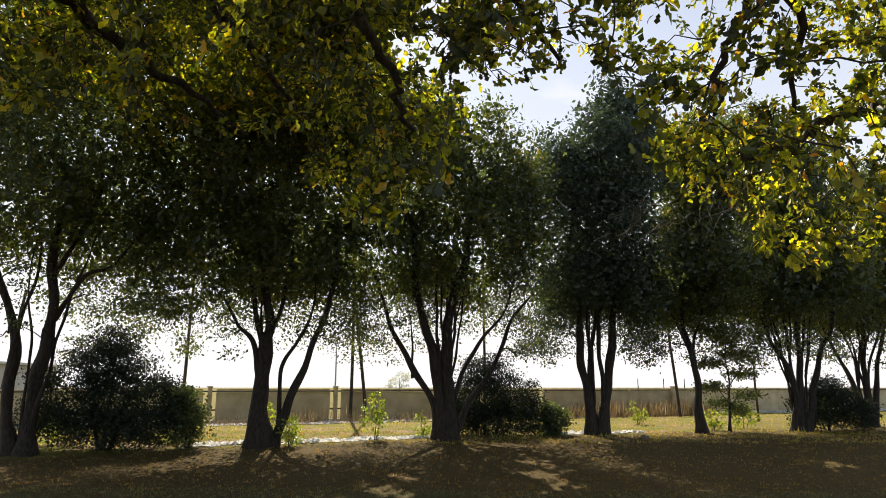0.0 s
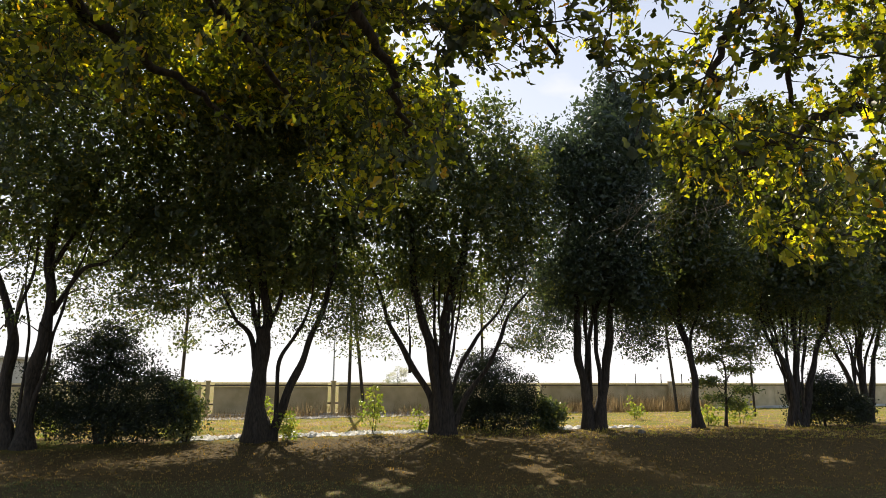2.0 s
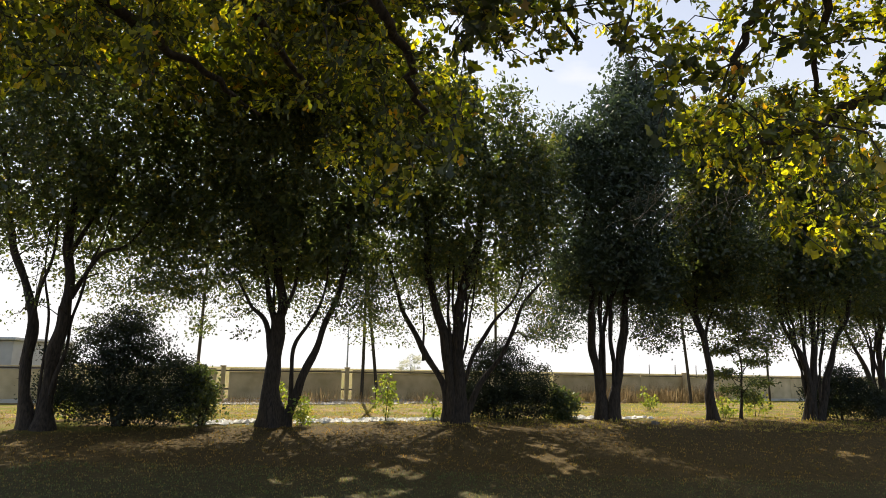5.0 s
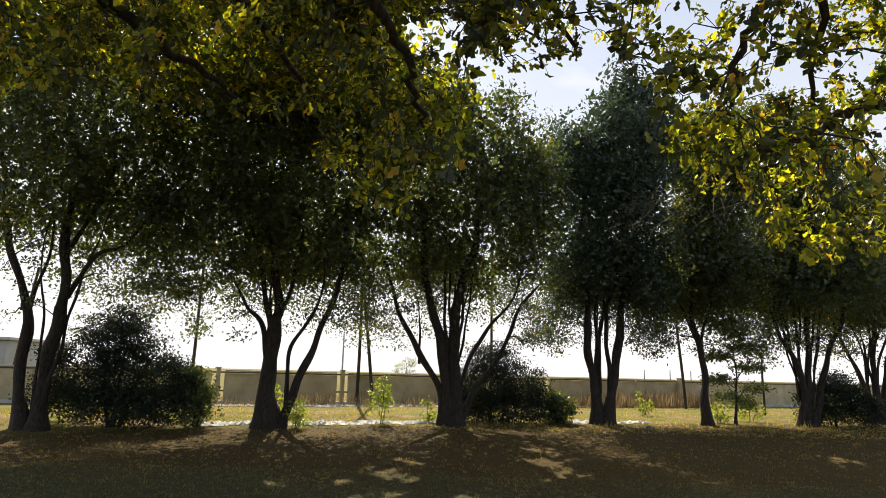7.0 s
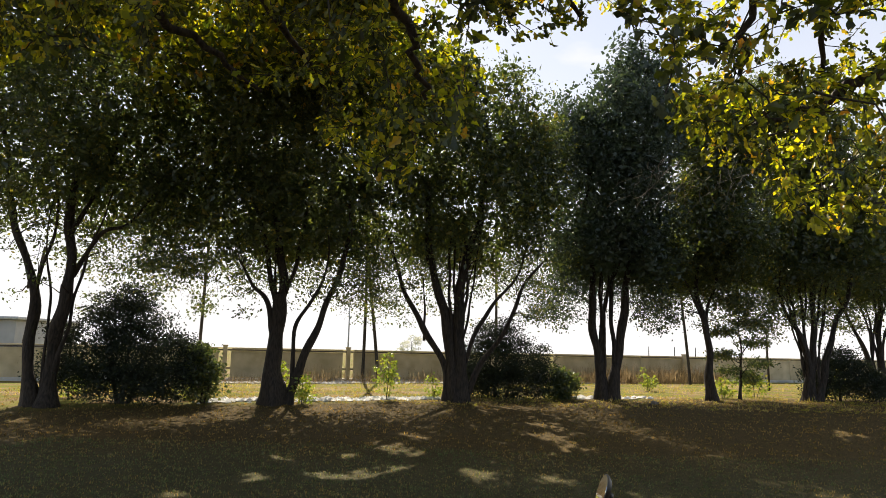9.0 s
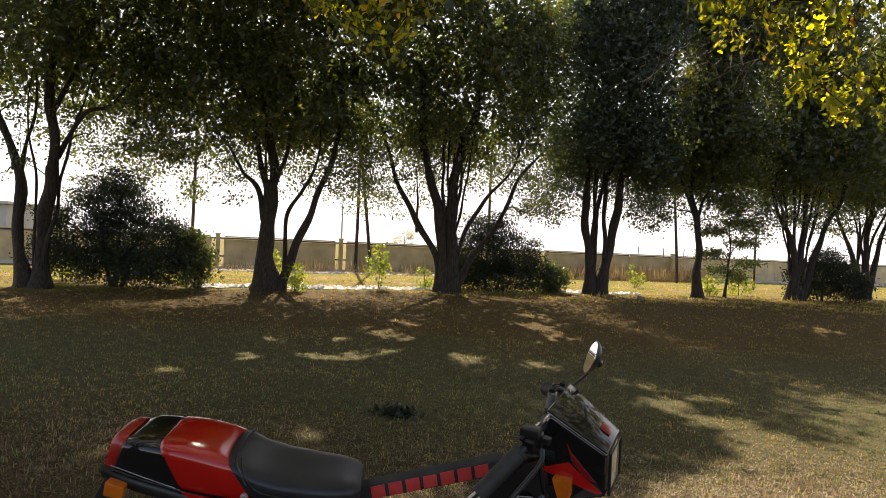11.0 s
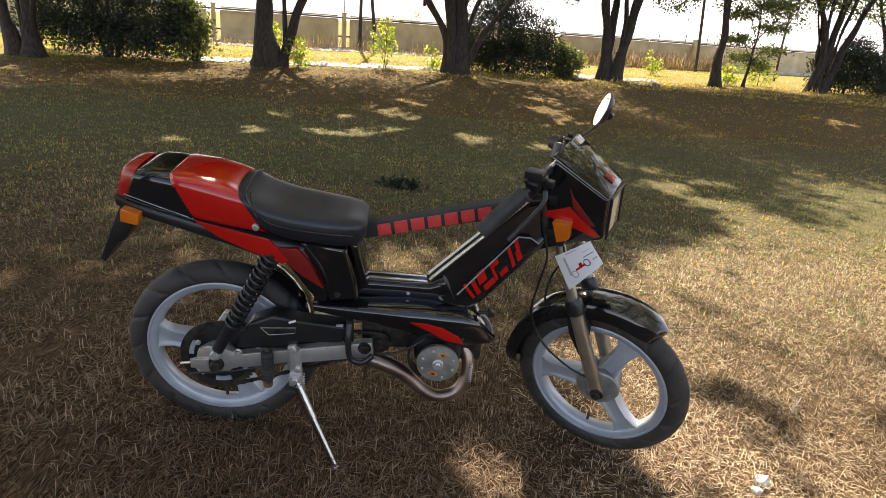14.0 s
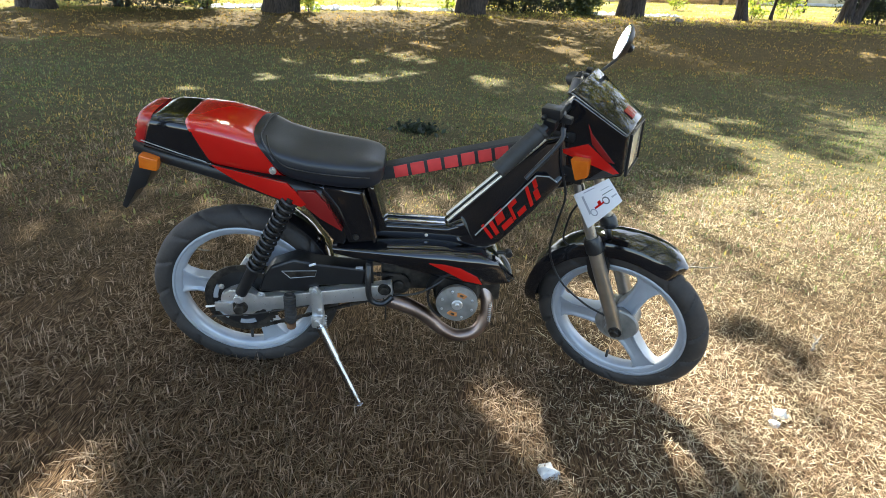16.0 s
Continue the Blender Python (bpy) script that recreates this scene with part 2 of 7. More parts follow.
M_TURF = ground_material()
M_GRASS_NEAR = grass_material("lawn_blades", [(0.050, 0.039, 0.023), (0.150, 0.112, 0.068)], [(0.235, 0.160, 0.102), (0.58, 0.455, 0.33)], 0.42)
M_STRAW = grass_material("brightened_straw", [(0.26, 0.23, 0.13), (0.44, 0.38, 0.24)], [(0.56, 0.47, 0.32), (0.80, 0.71, 0.54)], 0.55)
# golden warmth of the sun is put into what these blades let through
M_GRASS_FAR = grass_material("lawn_blades_far", [(0.092, 0.130, 0.066), (0.195, 0.230, 0.118)], [(0.36, 0.25, 0.100), (0.64, 0.46, 0.19)], 0.24, (1.2, 1.12, 0.62))
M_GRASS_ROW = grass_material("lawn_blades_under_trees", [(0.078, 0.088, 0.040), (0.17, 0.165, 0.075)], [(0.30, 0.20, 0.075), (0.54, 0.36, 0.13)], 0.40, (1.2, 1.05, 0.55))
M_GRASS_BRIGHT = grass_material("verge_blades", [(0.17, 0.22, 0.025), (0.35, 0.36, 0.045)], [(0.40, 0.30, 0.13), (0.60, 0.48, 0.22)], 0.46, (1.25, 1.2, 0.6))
M_DRY = grass_material("dry_stalks", [(0.10, 0.075, 0.035), (0.18, 0.13, 0.06)], [(0.24, 0.165, 0.08), (0.40, 0.30, 0.16)], 0.5)
M_LEAF_DARK = leaf_material("tree_leaf", [(0.0, (0.044, 0.062, 0.034)), (0.6, (0.070, 0.094, 0.042)), (0.90, (0.115, 0.130, 0.044)), (1.0, (0.21, 0.18, 0.04))], 1.9, (1.0, 1.0, 0.46), gloss=0.055, translucent=0.5)
M_LEAF_BLUE = leaf_material("tree_leaf_blue", [(0.0, (0.040, 0.064, 0.042)), (0.7, (0.058, 0.086, 0.054)), (1.0, (0.09, 0.12, 0.06))], 1.3, (1.0, 1.0, 0.75), gloss=0.06, translucent=0.4)
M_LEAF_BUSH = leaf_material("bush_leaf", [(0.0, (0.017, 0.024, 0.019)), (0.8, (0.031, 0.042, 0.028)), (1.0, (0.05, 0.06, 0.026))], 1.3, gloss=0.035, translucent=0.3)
M_LEAF_YOUNG = leaf_material("young_leaf", [(0.0, (0.10, 0.15, 0.02)), (0.6, (0.18, 0.22, 0.03)), (1.0, (0.28, 0.26, 0.05))], 2.3, (1.0, 1.0, 0.5), translucent=0.55)
# oak: dark and bright leaf tones stand in for shaded and sunlit leaves
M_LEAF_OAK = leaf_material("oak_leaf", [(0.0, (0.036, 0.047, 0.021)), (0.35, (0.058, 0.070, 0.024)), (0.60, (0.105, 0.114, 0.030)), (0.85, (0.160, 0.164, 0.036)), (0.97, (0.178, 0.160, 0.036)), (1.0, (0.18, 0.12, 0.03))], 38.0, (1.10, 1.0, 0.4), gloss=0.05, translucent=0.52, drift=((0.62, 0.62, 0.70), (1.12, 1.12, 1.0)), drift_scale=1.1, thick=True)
M_LEAF_FAR = leaf_material("far_leaf", [(0.0, (0.34, 0.36, 0.28)), (1.0, (0.46, 0.47, 0.38))], 1.5, (1.0, 1.0, 1.05), translucent=0.5)
M_LEAF_DEAD = solid("dead_leaf", (0.26, 0.17, 0.08), (0.48, 0.40, 0.27), 0.8, scale=3.0, fine=60.0, bump=0.3)
M_BARK = bark_material("bark", (0.014, 0.010, 0.008), (0.056, 0.040, 0.029))
M_TWIG = bark_material("twig_bark", (0.022, 0.018, 0.014), (0.060, 0.048, 0.036), 20.0)
M_DEADTWIG = bark_material("dead_twig", (0.12, 0.105, 0.085), (0.25, 0.22, 0.18), 20.0)
M_CONCRETE = solid("concrete", (0.44, 0.36, 0.22), (0.66, 0.55, 0.37), 0.9, scale=1.4, fine=25.0, bump=0.5, dist=0.01)
M_RENDER = solid("grey_render", (0.36, 0.36, 0.36), (0.46, 0.46, 0.45), 0.9, scale=0.8, fine=20.0, bump=0.3, dist=0.01)
M_CONCRETE_CAP = solid("concrete_cap", (0.07, 0.055, 0.045), (0.15, 0.12, 0.10), 0.9, scale=2.0, fine=25.0, bump=0.5, dist=0.01)
M_GRAVEL = solid("pale_stone", (0.52, 0.51, 0.49), (0.78, 0.77, 0.75), 0.85, scale=5.0, fine=40.0, bump=0.4, dist=0.01)
M_ROAD = solid("pale_track", (0.42, 0.40, 0.37), (0.58, 0.56, 0.52), 0.9, scale=1.2, fine=20.0, bump=0.4, dist=0.01)
M_POLE = bark_material("weathered_pole", (0.03, 0.026, 0.022), (0.085, 0.07, 0.055), 6.0)
M_STEEL_FAR = solid("galvanised", (0.35, 0.36, 0.37), (0.48, 0.49, 0.50), 0.5, 0.8, bump=0.0)
M_STONE = solid("field_stone", (0.10, 0.085, 0.07), (0.22, 0.19, 0.16), 0.9, scale=6.0, fine=50.0, bump=0.6, dist=0.01)

M_BLACK_GLOSS = solid("black_lacquer", (0.005, 0.005, 0.006), (0.010, 0.010, 0.012), 0.09, scale=5.0, fine=35.0, bump=0.02, coat=0.6, rough_var=0.06)
M_BLACK_PLASTIC = solid("black_plastic", (0.008, 0.008, 0.009), (0.017, 0.017, 0.018), 0.36, scale=14.0, fine=220.0, bump=0.12)
M_RED = solid("red_lacquer", (0.40, 0.006, 0.004), (0.47, 0.010, 0.007), 0.16, scale=6.0, fine=40.0, bump=0.02, coat=0.7, rough_var=0.06)
M_RED_DARK = solid("dark_red_lacquer", (0.17, 0.010, 0.010), (0.23, 0.014, 0.013), 0.2, scale=6.0, fine=40.0, bump=0.02, coat=0.5, rough_var=0.06)
M_RED_PRINT = solid("red_print", (0.50, 0.035, 0.035), (0.60, 0.05, 0.045), 0.5, scale=40.0, fine=160.0, bump=0.05)
M_VINYL = solid("seat_vinyl", (0.009, 0.010, 0.014), (0.016, 0.018, 0.024), 0.36, scale=10.0, fine=420.0, bump=0.25, dist=0.0008)
M_FOAM = solid("bar_foam_cover", (0.014, 0.014, 0.015), (0.03, 0.03, 0.032), 0.65, scale=15.0, fine=300.0, bump=0.3)
M_RUBBER = solid("tyre_rubber", (0.015, 0.0135, 0.0125), (0.045, 0.038, 0.034), 0.7, scale=7.0, fine=120.0, bump=0.2)
M_RUBBER_GRIP = solid("grip_rubber", (0.014, 0.014, 0.014), (0.035, 0.034, 0.033), 0.6, scale=20.0, fine=200.0, bump=0.3)
M_RIM = solid("rim_paint", (0.33, 0.355, 0.40), (0.45, 0.475, 0.52), 0.36, 0.3, scale=9.0, fine=90.0, bump=0.04)
M_ALU = solid("brushed_aluminium", (0.56, 0.55, 0.54), (0.74, 0.73, 0.72), 0.32, 0.78, scale=14.0, fine=150.0, bump=0.06)
M_CHROME = solid("chrome", (0.36, 0.37, 0.41), (0.50, 0.51, 0.55), 0.20, 1.0, scale=14.0, fine=120.0, bump=0.02, rough_var=0.07)
M_FORK = solid("fork_steel", (0.42, 0.39, 0.34), (0.58, 0.54, 0.48), 0.33, 0.9, scale=12.0, fine=120.0, bump=0.05)
M_CAST = solid("cast_grey", (0.20, 0.195, 0.185), (0.36, 0.35, 0.33), 0.5, 0.6, scale=22.0, fine=160.0, bump=0.15)
M_GREASY = solid("greasy_steel", (0.02, 0.018, 0.016), (0.075, 0.065, 0.055), 0.5, 0.6, scale=40.0, fine=220.0, bump=0.25)
M_EXHAUST = solid("heat_tinted_steel", (0.20, 0.135, 0.105), (0.36, 0.28, 0.24), 0.34, 0.9, scale=9.0, fine=90.0, bump=0.06)
M_ORANGE = solid("amber_lens", (0.52, 0.115, 0.008), (0.62, 0.16, 0.012), 0.22, scale=30.0, fine=160.0, bump=0.1, coat=0.4)
M_TAILRED = solid("red_lens", (0.30, 0.010, 0.010), (0.40, 0.025, 0.020), 0.2, scale=30.0, fine=120.0, bump=0.1, coat=0.5)
M_LENS = solid("headlight_lens", (0.36, 0.32, 0.24), (0.50, 0.45, 0.35), 0.2, scale=30.0, fine=140.0, bump=0.12, coat=0.5)
M_PEG = solid("worn_peg", (0.10, 0.055, 0.03), (0.20, 0.11, 0.06), 0.7, scale=40.0, fine=160.0, bump=0.2)
M_RUST = solid("rust_orange", (0.36, 0.13, 0.03), (0.55, 0.22, 0.06), 0.7, scale=40.0, fine=160.0, bump=0.2)
M_PAPER = solid("white_card", (0.74, 0.73, 0.76), (0.82, 0.81, 0.83), 0.55, scale=9.0, fine=120.0, bump=0.03)
M_INK = solid("grey_print", (0.12, 0.12, 0.13), (0.2, 0.2, 0.21), 0.6, bump=0.0)
M_INK_PALE = solid("pale_print", (0.36, 0.36, 0.40), (0.45, 0.45, 0.48), 0.6, bump=0.0)


def mirror_material():
    m, nt, out = shader("mirror_glass")
    g = nt.nodes.new("ShaderNodeBsdfGlossy")
    g.inputs["Color"].default_value = (0.92, 0.92, 0.92, 1)
    g.inputs["Roughness"].default_value = 0.02
    nt.links.new(g.outputs["BSDF"], out.inputs["Surface"])
    return m


M_MIRROR = mirror_material()


# ---------------------------------------------------------------- building helpers
FIT = None  # a slight shear given to the parts of a body while it is built


def mesh_of(name, verts, faces, material, smooth=False):
    """A mesh from arrays. faces: one array with 3 or 4 columns."""
    verts, faces = np.asarray(verts, np.float32), np.asarray(faces, np.int32)
    me = bpy.data.meshes.new(name)
    n, k = faces.shape
    me.vertices.add(len(verts))
    me.vertices.foreach_set("co", verts.ravel())
    me.loops.add(n * k)
    me.loops.foreach_set("vertex_index", faces.ravel())
    me.polygons.add(n)
    me.polygons.foreach_set("loop_start", np.arange(0, n * k, k, dtype=np.int32))
    me.polygons.foreach_set("loop_total", np.full(n, k, np.int32))
    me.polygons.foreach_set("use_smooth", np.full(n, smooth, bool))
    me.materials.append(material)
    me.update(calc_edges=True)
    return me


def part(name, bm, material, parent=None, label="", smooth=True, sharp=35.0):
    """Links a bmesh as one mesh object under a thing or a part."""
    if FIT is not None:
        moved(bm, FIT)
    me = bpy.data.meshes.new(name)
    bmesh.ops.recalc_face_normals(bm, faces=bm.faces)
    for f in bm.faces:
        f.smooth = smooth
    for e in bm.edges:
        if len(e.link_faces) == 2 and e.calc_face_angle(0.0) > radians(sharp):
            e.smooth = False
    bm.to_mesh(me)
    bm.free()
    me.materials.append(material)
    ob = new(name, me)
    ob.parent = parent
    if label:
        tagged(ob, label)
    return ob


def part_mesh(name, me, parent=None, label="", kind=""):
    ob = new(name, me)
    ob.parent = parent
    return tagged(ob, label, kind=kind)


def moved(bm, m):
    bmesh.ops.transform(bm, matrix=m, verts=bm.verts)
    return bm


def joined(*bms):
    out = bmesh.new()
    for b in bms:
        tmp = bpy.data.meshes.new("tmp")
        b.to_mesh(tmp)
        b.free()
        out.from_mesh(tmp)
        bpy.data.meshes.remove(tmp)
    return out


def rounded(bm, width, segments=2, angle=25.0):
    if width > 0:
        ed = [e for e in bm.edges if len(e.link_faces) == 2 and e.calc_face_angle(0.0) > radians(angle)]
        bmesh.ops.bevel(bm, geom=ed, offset=width, segments=segments, profile=0.6, affect="EDGES", clamp_overlap=True)
    return bm


def prism(outline, y0, y1, bevel=0.004, segments=2):
    """A side outline (x, z) drawn out across the machine from y0 to y1."""
    bm = bmesh.new()
    a = [bm.verts.new((x, y0, z)) for x, z in outline]
    b = [bm.verts.new((x, y1, z)) for x, z in outline]
    n = len(a)
    bm.faces.new(a)
    bm.faces.new(b[::-1])
    for i in range(n):
        bm.faces.new((a[i], b[i], b[(i + 1) % n], a[(i + 1) % n]))
    bmesh.ops.recalc_face_normals(bm, faces=bm.faces)
    return rounded(bm, bevel, segments)


def box(cx, cy, cz, sx, sy, sz, bevel=0.003):
    return moved(prism([(-sx / 2, -sz / 2), (sx / 2, -sz / 2), (sx / 2, sz / 2), (-sx / 2, sz / 2)], -sy / 2, sy / 2, bevel), Matrix.Translation((cx, cy, cz)))


def loft(sections, seg=28, power=3.0):
    """A skin over sections given as (foot x, foot z, head x, head z, half width)."""
    bm = bmesh.new()
    rings = []
    for xb, zb, xt, zt, hw in sections:
        ring = []
        for i in range(seg):
            a = 2 * math.pi * i / seg
            c, s = math.cos(a), math.sin(a)
            u = math.copysign(abs(c) ** (2 / power), c)
            v = 0.5 + 0.5 * math.copysign(abs(s) ** (2 / power), s)
            ring.append(bm.verts.new((xb + (xt - xb) * v, hw * u, zb + (zt - zb) * v)))
        rings.append(ring)
    for r0, r1 in zip(rings, rings[1:]):
        for i in range(seg):
            bm.faces.new((r0[i], r0[(i + 1) % seg], r1[(i + 1) % seg], r1[i]))
    bm.faces.new(rings[0][::-1])
    bm.faces.new(rings[-1])
    return bm


def spline(points, steps=6):
    """Catmull-Rom through points of any dimension."""
    p = np.asarray(points, float)
    p = np.vstack([2 * p[0] - p[1], p, 2 * p[-1] - p[-2]])
    out = []
    for i in range(1, len(p) - 2):
        for k in range(steps):
            t = k / steps
            out.append(0.5 * (2 * p[i] + (p[i + 1] - p[i - 1]) * t + (2 * p[i - 1] - 5 * p[i] + 4 * p[i + 1] - p[i + 2]) * t * t
                              + (3 * p[i] - p[i - 1] - 3 * p[i + 1] + p[i + 2]) * t ** 3))
    out.append(p[-2])
    return np.array(out)


def sweep(points, radii, seg=10, cap=True):
    """Arrays of a round tube along a line; radii one or one a point."""
    p = np.asarray(points, float)
    n = len(p)
    r = np.broadcast_to(np.asarray(radii, float), (n,))
    tan = np.gradient(p, axis=0)
    tan /= np.linalg.norm(tan, axis=1)[:, None] + 1e-12
    ref = np.array([0.0, 0.0, 1.0]) if abs(tan[0][2]) < 0.9 else np.array([1.0, 0.0, 0.0])
    a = np.linspace(0, 2 * math.pi, seg, endpoint=False)
    verts = []
    u = np.cross(tan[0], ref)
    for i in range(n):
        u = u - tan[i] * np.dot(u, tan[i])
        u /= np.linalg.norm(u) + 1e-12
        v = np.cross(tan[i], u)
        verts.append(p[i] + r[i] * (np.cos(a)[:, None] * u + np.sin(a)[:, None] * v))
    verts = np.vstack(verts)
    i, j = np.meshgrid(np.arange(n - 1), np.arange(seg), indexing="ij")
    k = (j + 1) % seg
    faces = np.stack([i * seg + j, i * seg + k, (i + 1) * seg + k, (i + 1) * seg + j], -1).reshape(-1, 4)
    return verts, faces


def tube(points, radii, seg=12, smooth_steps=0):
    pts = spline(points, smooth_steps) if smooth_steps else np.asarray(points, float)
    if smooth_steps and np.ndim(radii):
        radii = spline(np.asarray(radii, float)[:, None], smooth_steps)[:, 0]
    v, f = sweep(pts, radii, seg)
    bm = bmesh.new()
    bv = [bm.verts.new(c) for c in v]
    for q in f:
        bm.faces.new([bv[i] for i in q])
    bm.faces.new(bv[:seg][::-1])
    bm.faces.new(bv[-seg:])
    return bm


def lathe(profile, seg=64, a0=0.0, a1=360.0, closed=True):
    """A ring profile (radius, y) turned about the y axis."""
    bm = bmesh.new()
    full = abs(a1 - a0) >= 359.9
    cnt = seg if full else seg + 1
    rings = []
    for i in range(cnt):
        a = radians(a0 + (a1 - a0) * i / seg)
        rings.append([bm.verts.new((r * math.cos(a), y, r * math.sin(a))) for r, y in profile])
    m = len(profile)
    for i in range(seg):
        r0, r1 = rings[i], rings[(i + 1) % cnt]
        for j in range(m if closed else m - 1):
            bm.faces.new((r0[j], r0[(j + 1) % m], r1[(j + 1) % m], r1[j]))
    if not full and closed:
        bm.faces.new(rings[0])
        bm.faces.new(rings[-1][::-1])
    return bm


def disc(r, y0, y1, seg=32, bevel=0.002):
    bm = bmesh.new()
    a = [bm.verts.new((r * math.cos(2 * math.pi * i / seg), y0, r * math.sin(2 * math.pi * i / seg))) for i in range(seg)]
    b = [bm.verts.new((v.co.x, y1, v.co.z)) for v in a]
    bm.faces.new(a)
    bm.faces.new(b[::-1])
    for i in range(seg):
        bm.faces.new((a[i], b[i], b[(i + 1) % seg], a[(i + 1) % seg]))
    bmesh.ops.recalc_face_normals(bm, faces=bm.faces)
    return rounded(bm, bevel, 1, 40.0)


def place(x, y, z):
    return Matrix.Translation((x, y, z))


# ---------------------------------------------------------------- ground
PROFILE_Y = (-500.0, 1.0, 2.2, 3.2, 5.0, 8.0, 11.0, 14.0, 16.6, 22.0, 36.0, 500.0)
PROFILE_Z = (-0.055, -0.055, -0.055, -0.08, -0.14, -0.28, -0.24, -0.10, 0.04, 0.05, 0.05, 0.05)


def ground_height(x, y):
    x, y = np.asarray(x, float), np.asarray(y, float)
    z = np.interp(y, PROFILE_Y, PROFILE_Z)
    z = z - 0.073 * np.clip(x, -1.2, 1.3) * np.interp(y, (-500, 5, 14, 500), (1, 1, 0, 0))
    near = np.clip(1.0 - (np.abs(x) + np.abs(y - 8)) / 40.0, 0, 1)
    return z + near * (0.02 * np.sin(1.7 * x + 0.6) * np.cos(1.3 * y) + 0.012 * np.sin(4.1 * x + 2.0 * y))


gx = np.unique(np.concatenate([np.linspace(-600, -40, 12), np.linspace(-40, 40, 161), np.linspace(-3, 4, 57), np.linspace(40, 600, 12)]))
gy = np.unique(np.concatenate([np.linspace(-600, -12, 10), np.linspace(-12, 45, 115), np.linspace(0.5, 5, 37), np.linspace(45, 600, 14)]))
GX, GY = np.meshgrid(gx, gy, indexing="ij")
g_verts = np.stack([GX, GY, ground_height(GX, GY)], -1).reshape(-1, 3)
gi, gj = np.meshgrid(np.arange(len(gx) - 1), np.arange(len(gy) - 1), indexing="ij")
g_faces = np.stack([gi * len(gy) + gj, (gi + 1) * len(gy) + gj, (gi + 1) * len(gy) + gj + 1, gi * len(gy) + gj + 1], -1).reshape(-1, 4)
ground = new("ground", mesh_of("ground", g_verts, g_faces, M_TURF, True))
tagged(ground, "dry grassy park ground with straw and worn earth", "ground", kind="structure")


def blades(name, rng, x, y, length, width, material, lean=0.8, z=None, matted=0.0):
    """Grass: one bent blade at each place."""
    n = len(x)
    z = ground_height(x, y) if z is None else z
    a = rng.uniform(0, 2 * math.pi, n)
    side = np.stack([-np.sin(a), np.cos(a), np.zeros(n)], -1)
    way = np.stack([np.cos(a), np.sin(a), np.zeros(n)], -1)
    tilt = np.clip(np.abs(rng.normal(0, lean, n)), 0.05, 1.45)
    flat = rng.uniform(0, 1, n) < matted
    tilt = np.where(flat, rng.uniform(1.0, 1.75, n), tilt)
    z = z + np.where(flat, rng.uniform(0.0, 0.018, n), 0.0)
    up = np.array([0, 0, 1.0])
    root = np.stack([x, y, z - 0.004], -1)
    t1, t2 = tilt * 0.75, np.minimum(tilt * 1.25, 1.75)
    lie = rng.uniform(1.15, 1.5, n)
    t1, t2 = np.where(flat, lie, t1), np.where(flat, lie + rng.normal(0.08, 0.14, n), t2)
    L = length[:, None]
    mid = root + L * 0.5 * (np.sin(t1)[:, None] * way + np.cos(t1)[:, None] * up)
    tip = mid + L * 0.5 * (np.sin(t2)[:, None] * way + np.cos(t2)[:, None] * up)
    w = width[:, None] * 0.5
    v = np.stack([root, mid - side * w, mid + side * w, tip], 1).reshape(-1, 3)
    k = np.arange(n)[:, None] * 4
    f = np.concatenate([k + np.array([[0, 2, 1]]), k + np.array([[1, 2, 3]])], 0)
    return mesh_of(name, v, f, material)


# open places in the crowns: where the sun reaches the lawn (x, y, radius)
SUN_FLECKS = ((0.006, 0.95, 0.065), (-0.17, 0.95, 0.06), (-1.02, 1.32, 0.17), (-0.80, 1.24, 0.17), (-0.92, 1.12, 0.14), (-0.39, 1.56, 0.085), (-0.33, 1.34, 0.11), (0.27, 1.78, 0.12), (0.35, 1.62, 0.10), (0.42, 1.46, 0.12), (-0.19, 2.15, 0.12), (-0.06, 3.5, 0.22), (0.12, 3.8, 0.2), (-0.25, 3.3, 0.12), (-1.7, 2.7, 0.11), (-1.9, 3.9, 0.16), (-0.9, 4.6, 0.16),
              (1.99, 12.45, 0.55), (2.06, 13.8, 0.4), (1.98, 11.3, 0.4), (-0.84, 10.7, 0.5), (-0.81, 11.95, 0.35), (-1.68, 8.4, 0.35), (-2.3, 8.25, 0.3), (-2.55, 9.4, 0.25), (-1.57, 9.9, 0.25), (-1.02, 8.6, 0.4),
              (-0.55, 9.3, 0.3), (-2.9, 6.85, 0.3), (0.37, 8.9, 0.35), (1.34, 9.0, 0.3), (8.0, 13.4, 0.45), (-8.75, 12.4, 0.4), (2.53, 8.15, 0.35), (2.65, 7.05, 0.45), (2.76, 6.1, 0.5), (3.2, 7.4, 0.25), (0.6, 15.4, 0.3), (-3.0, 15.2, 0.3))


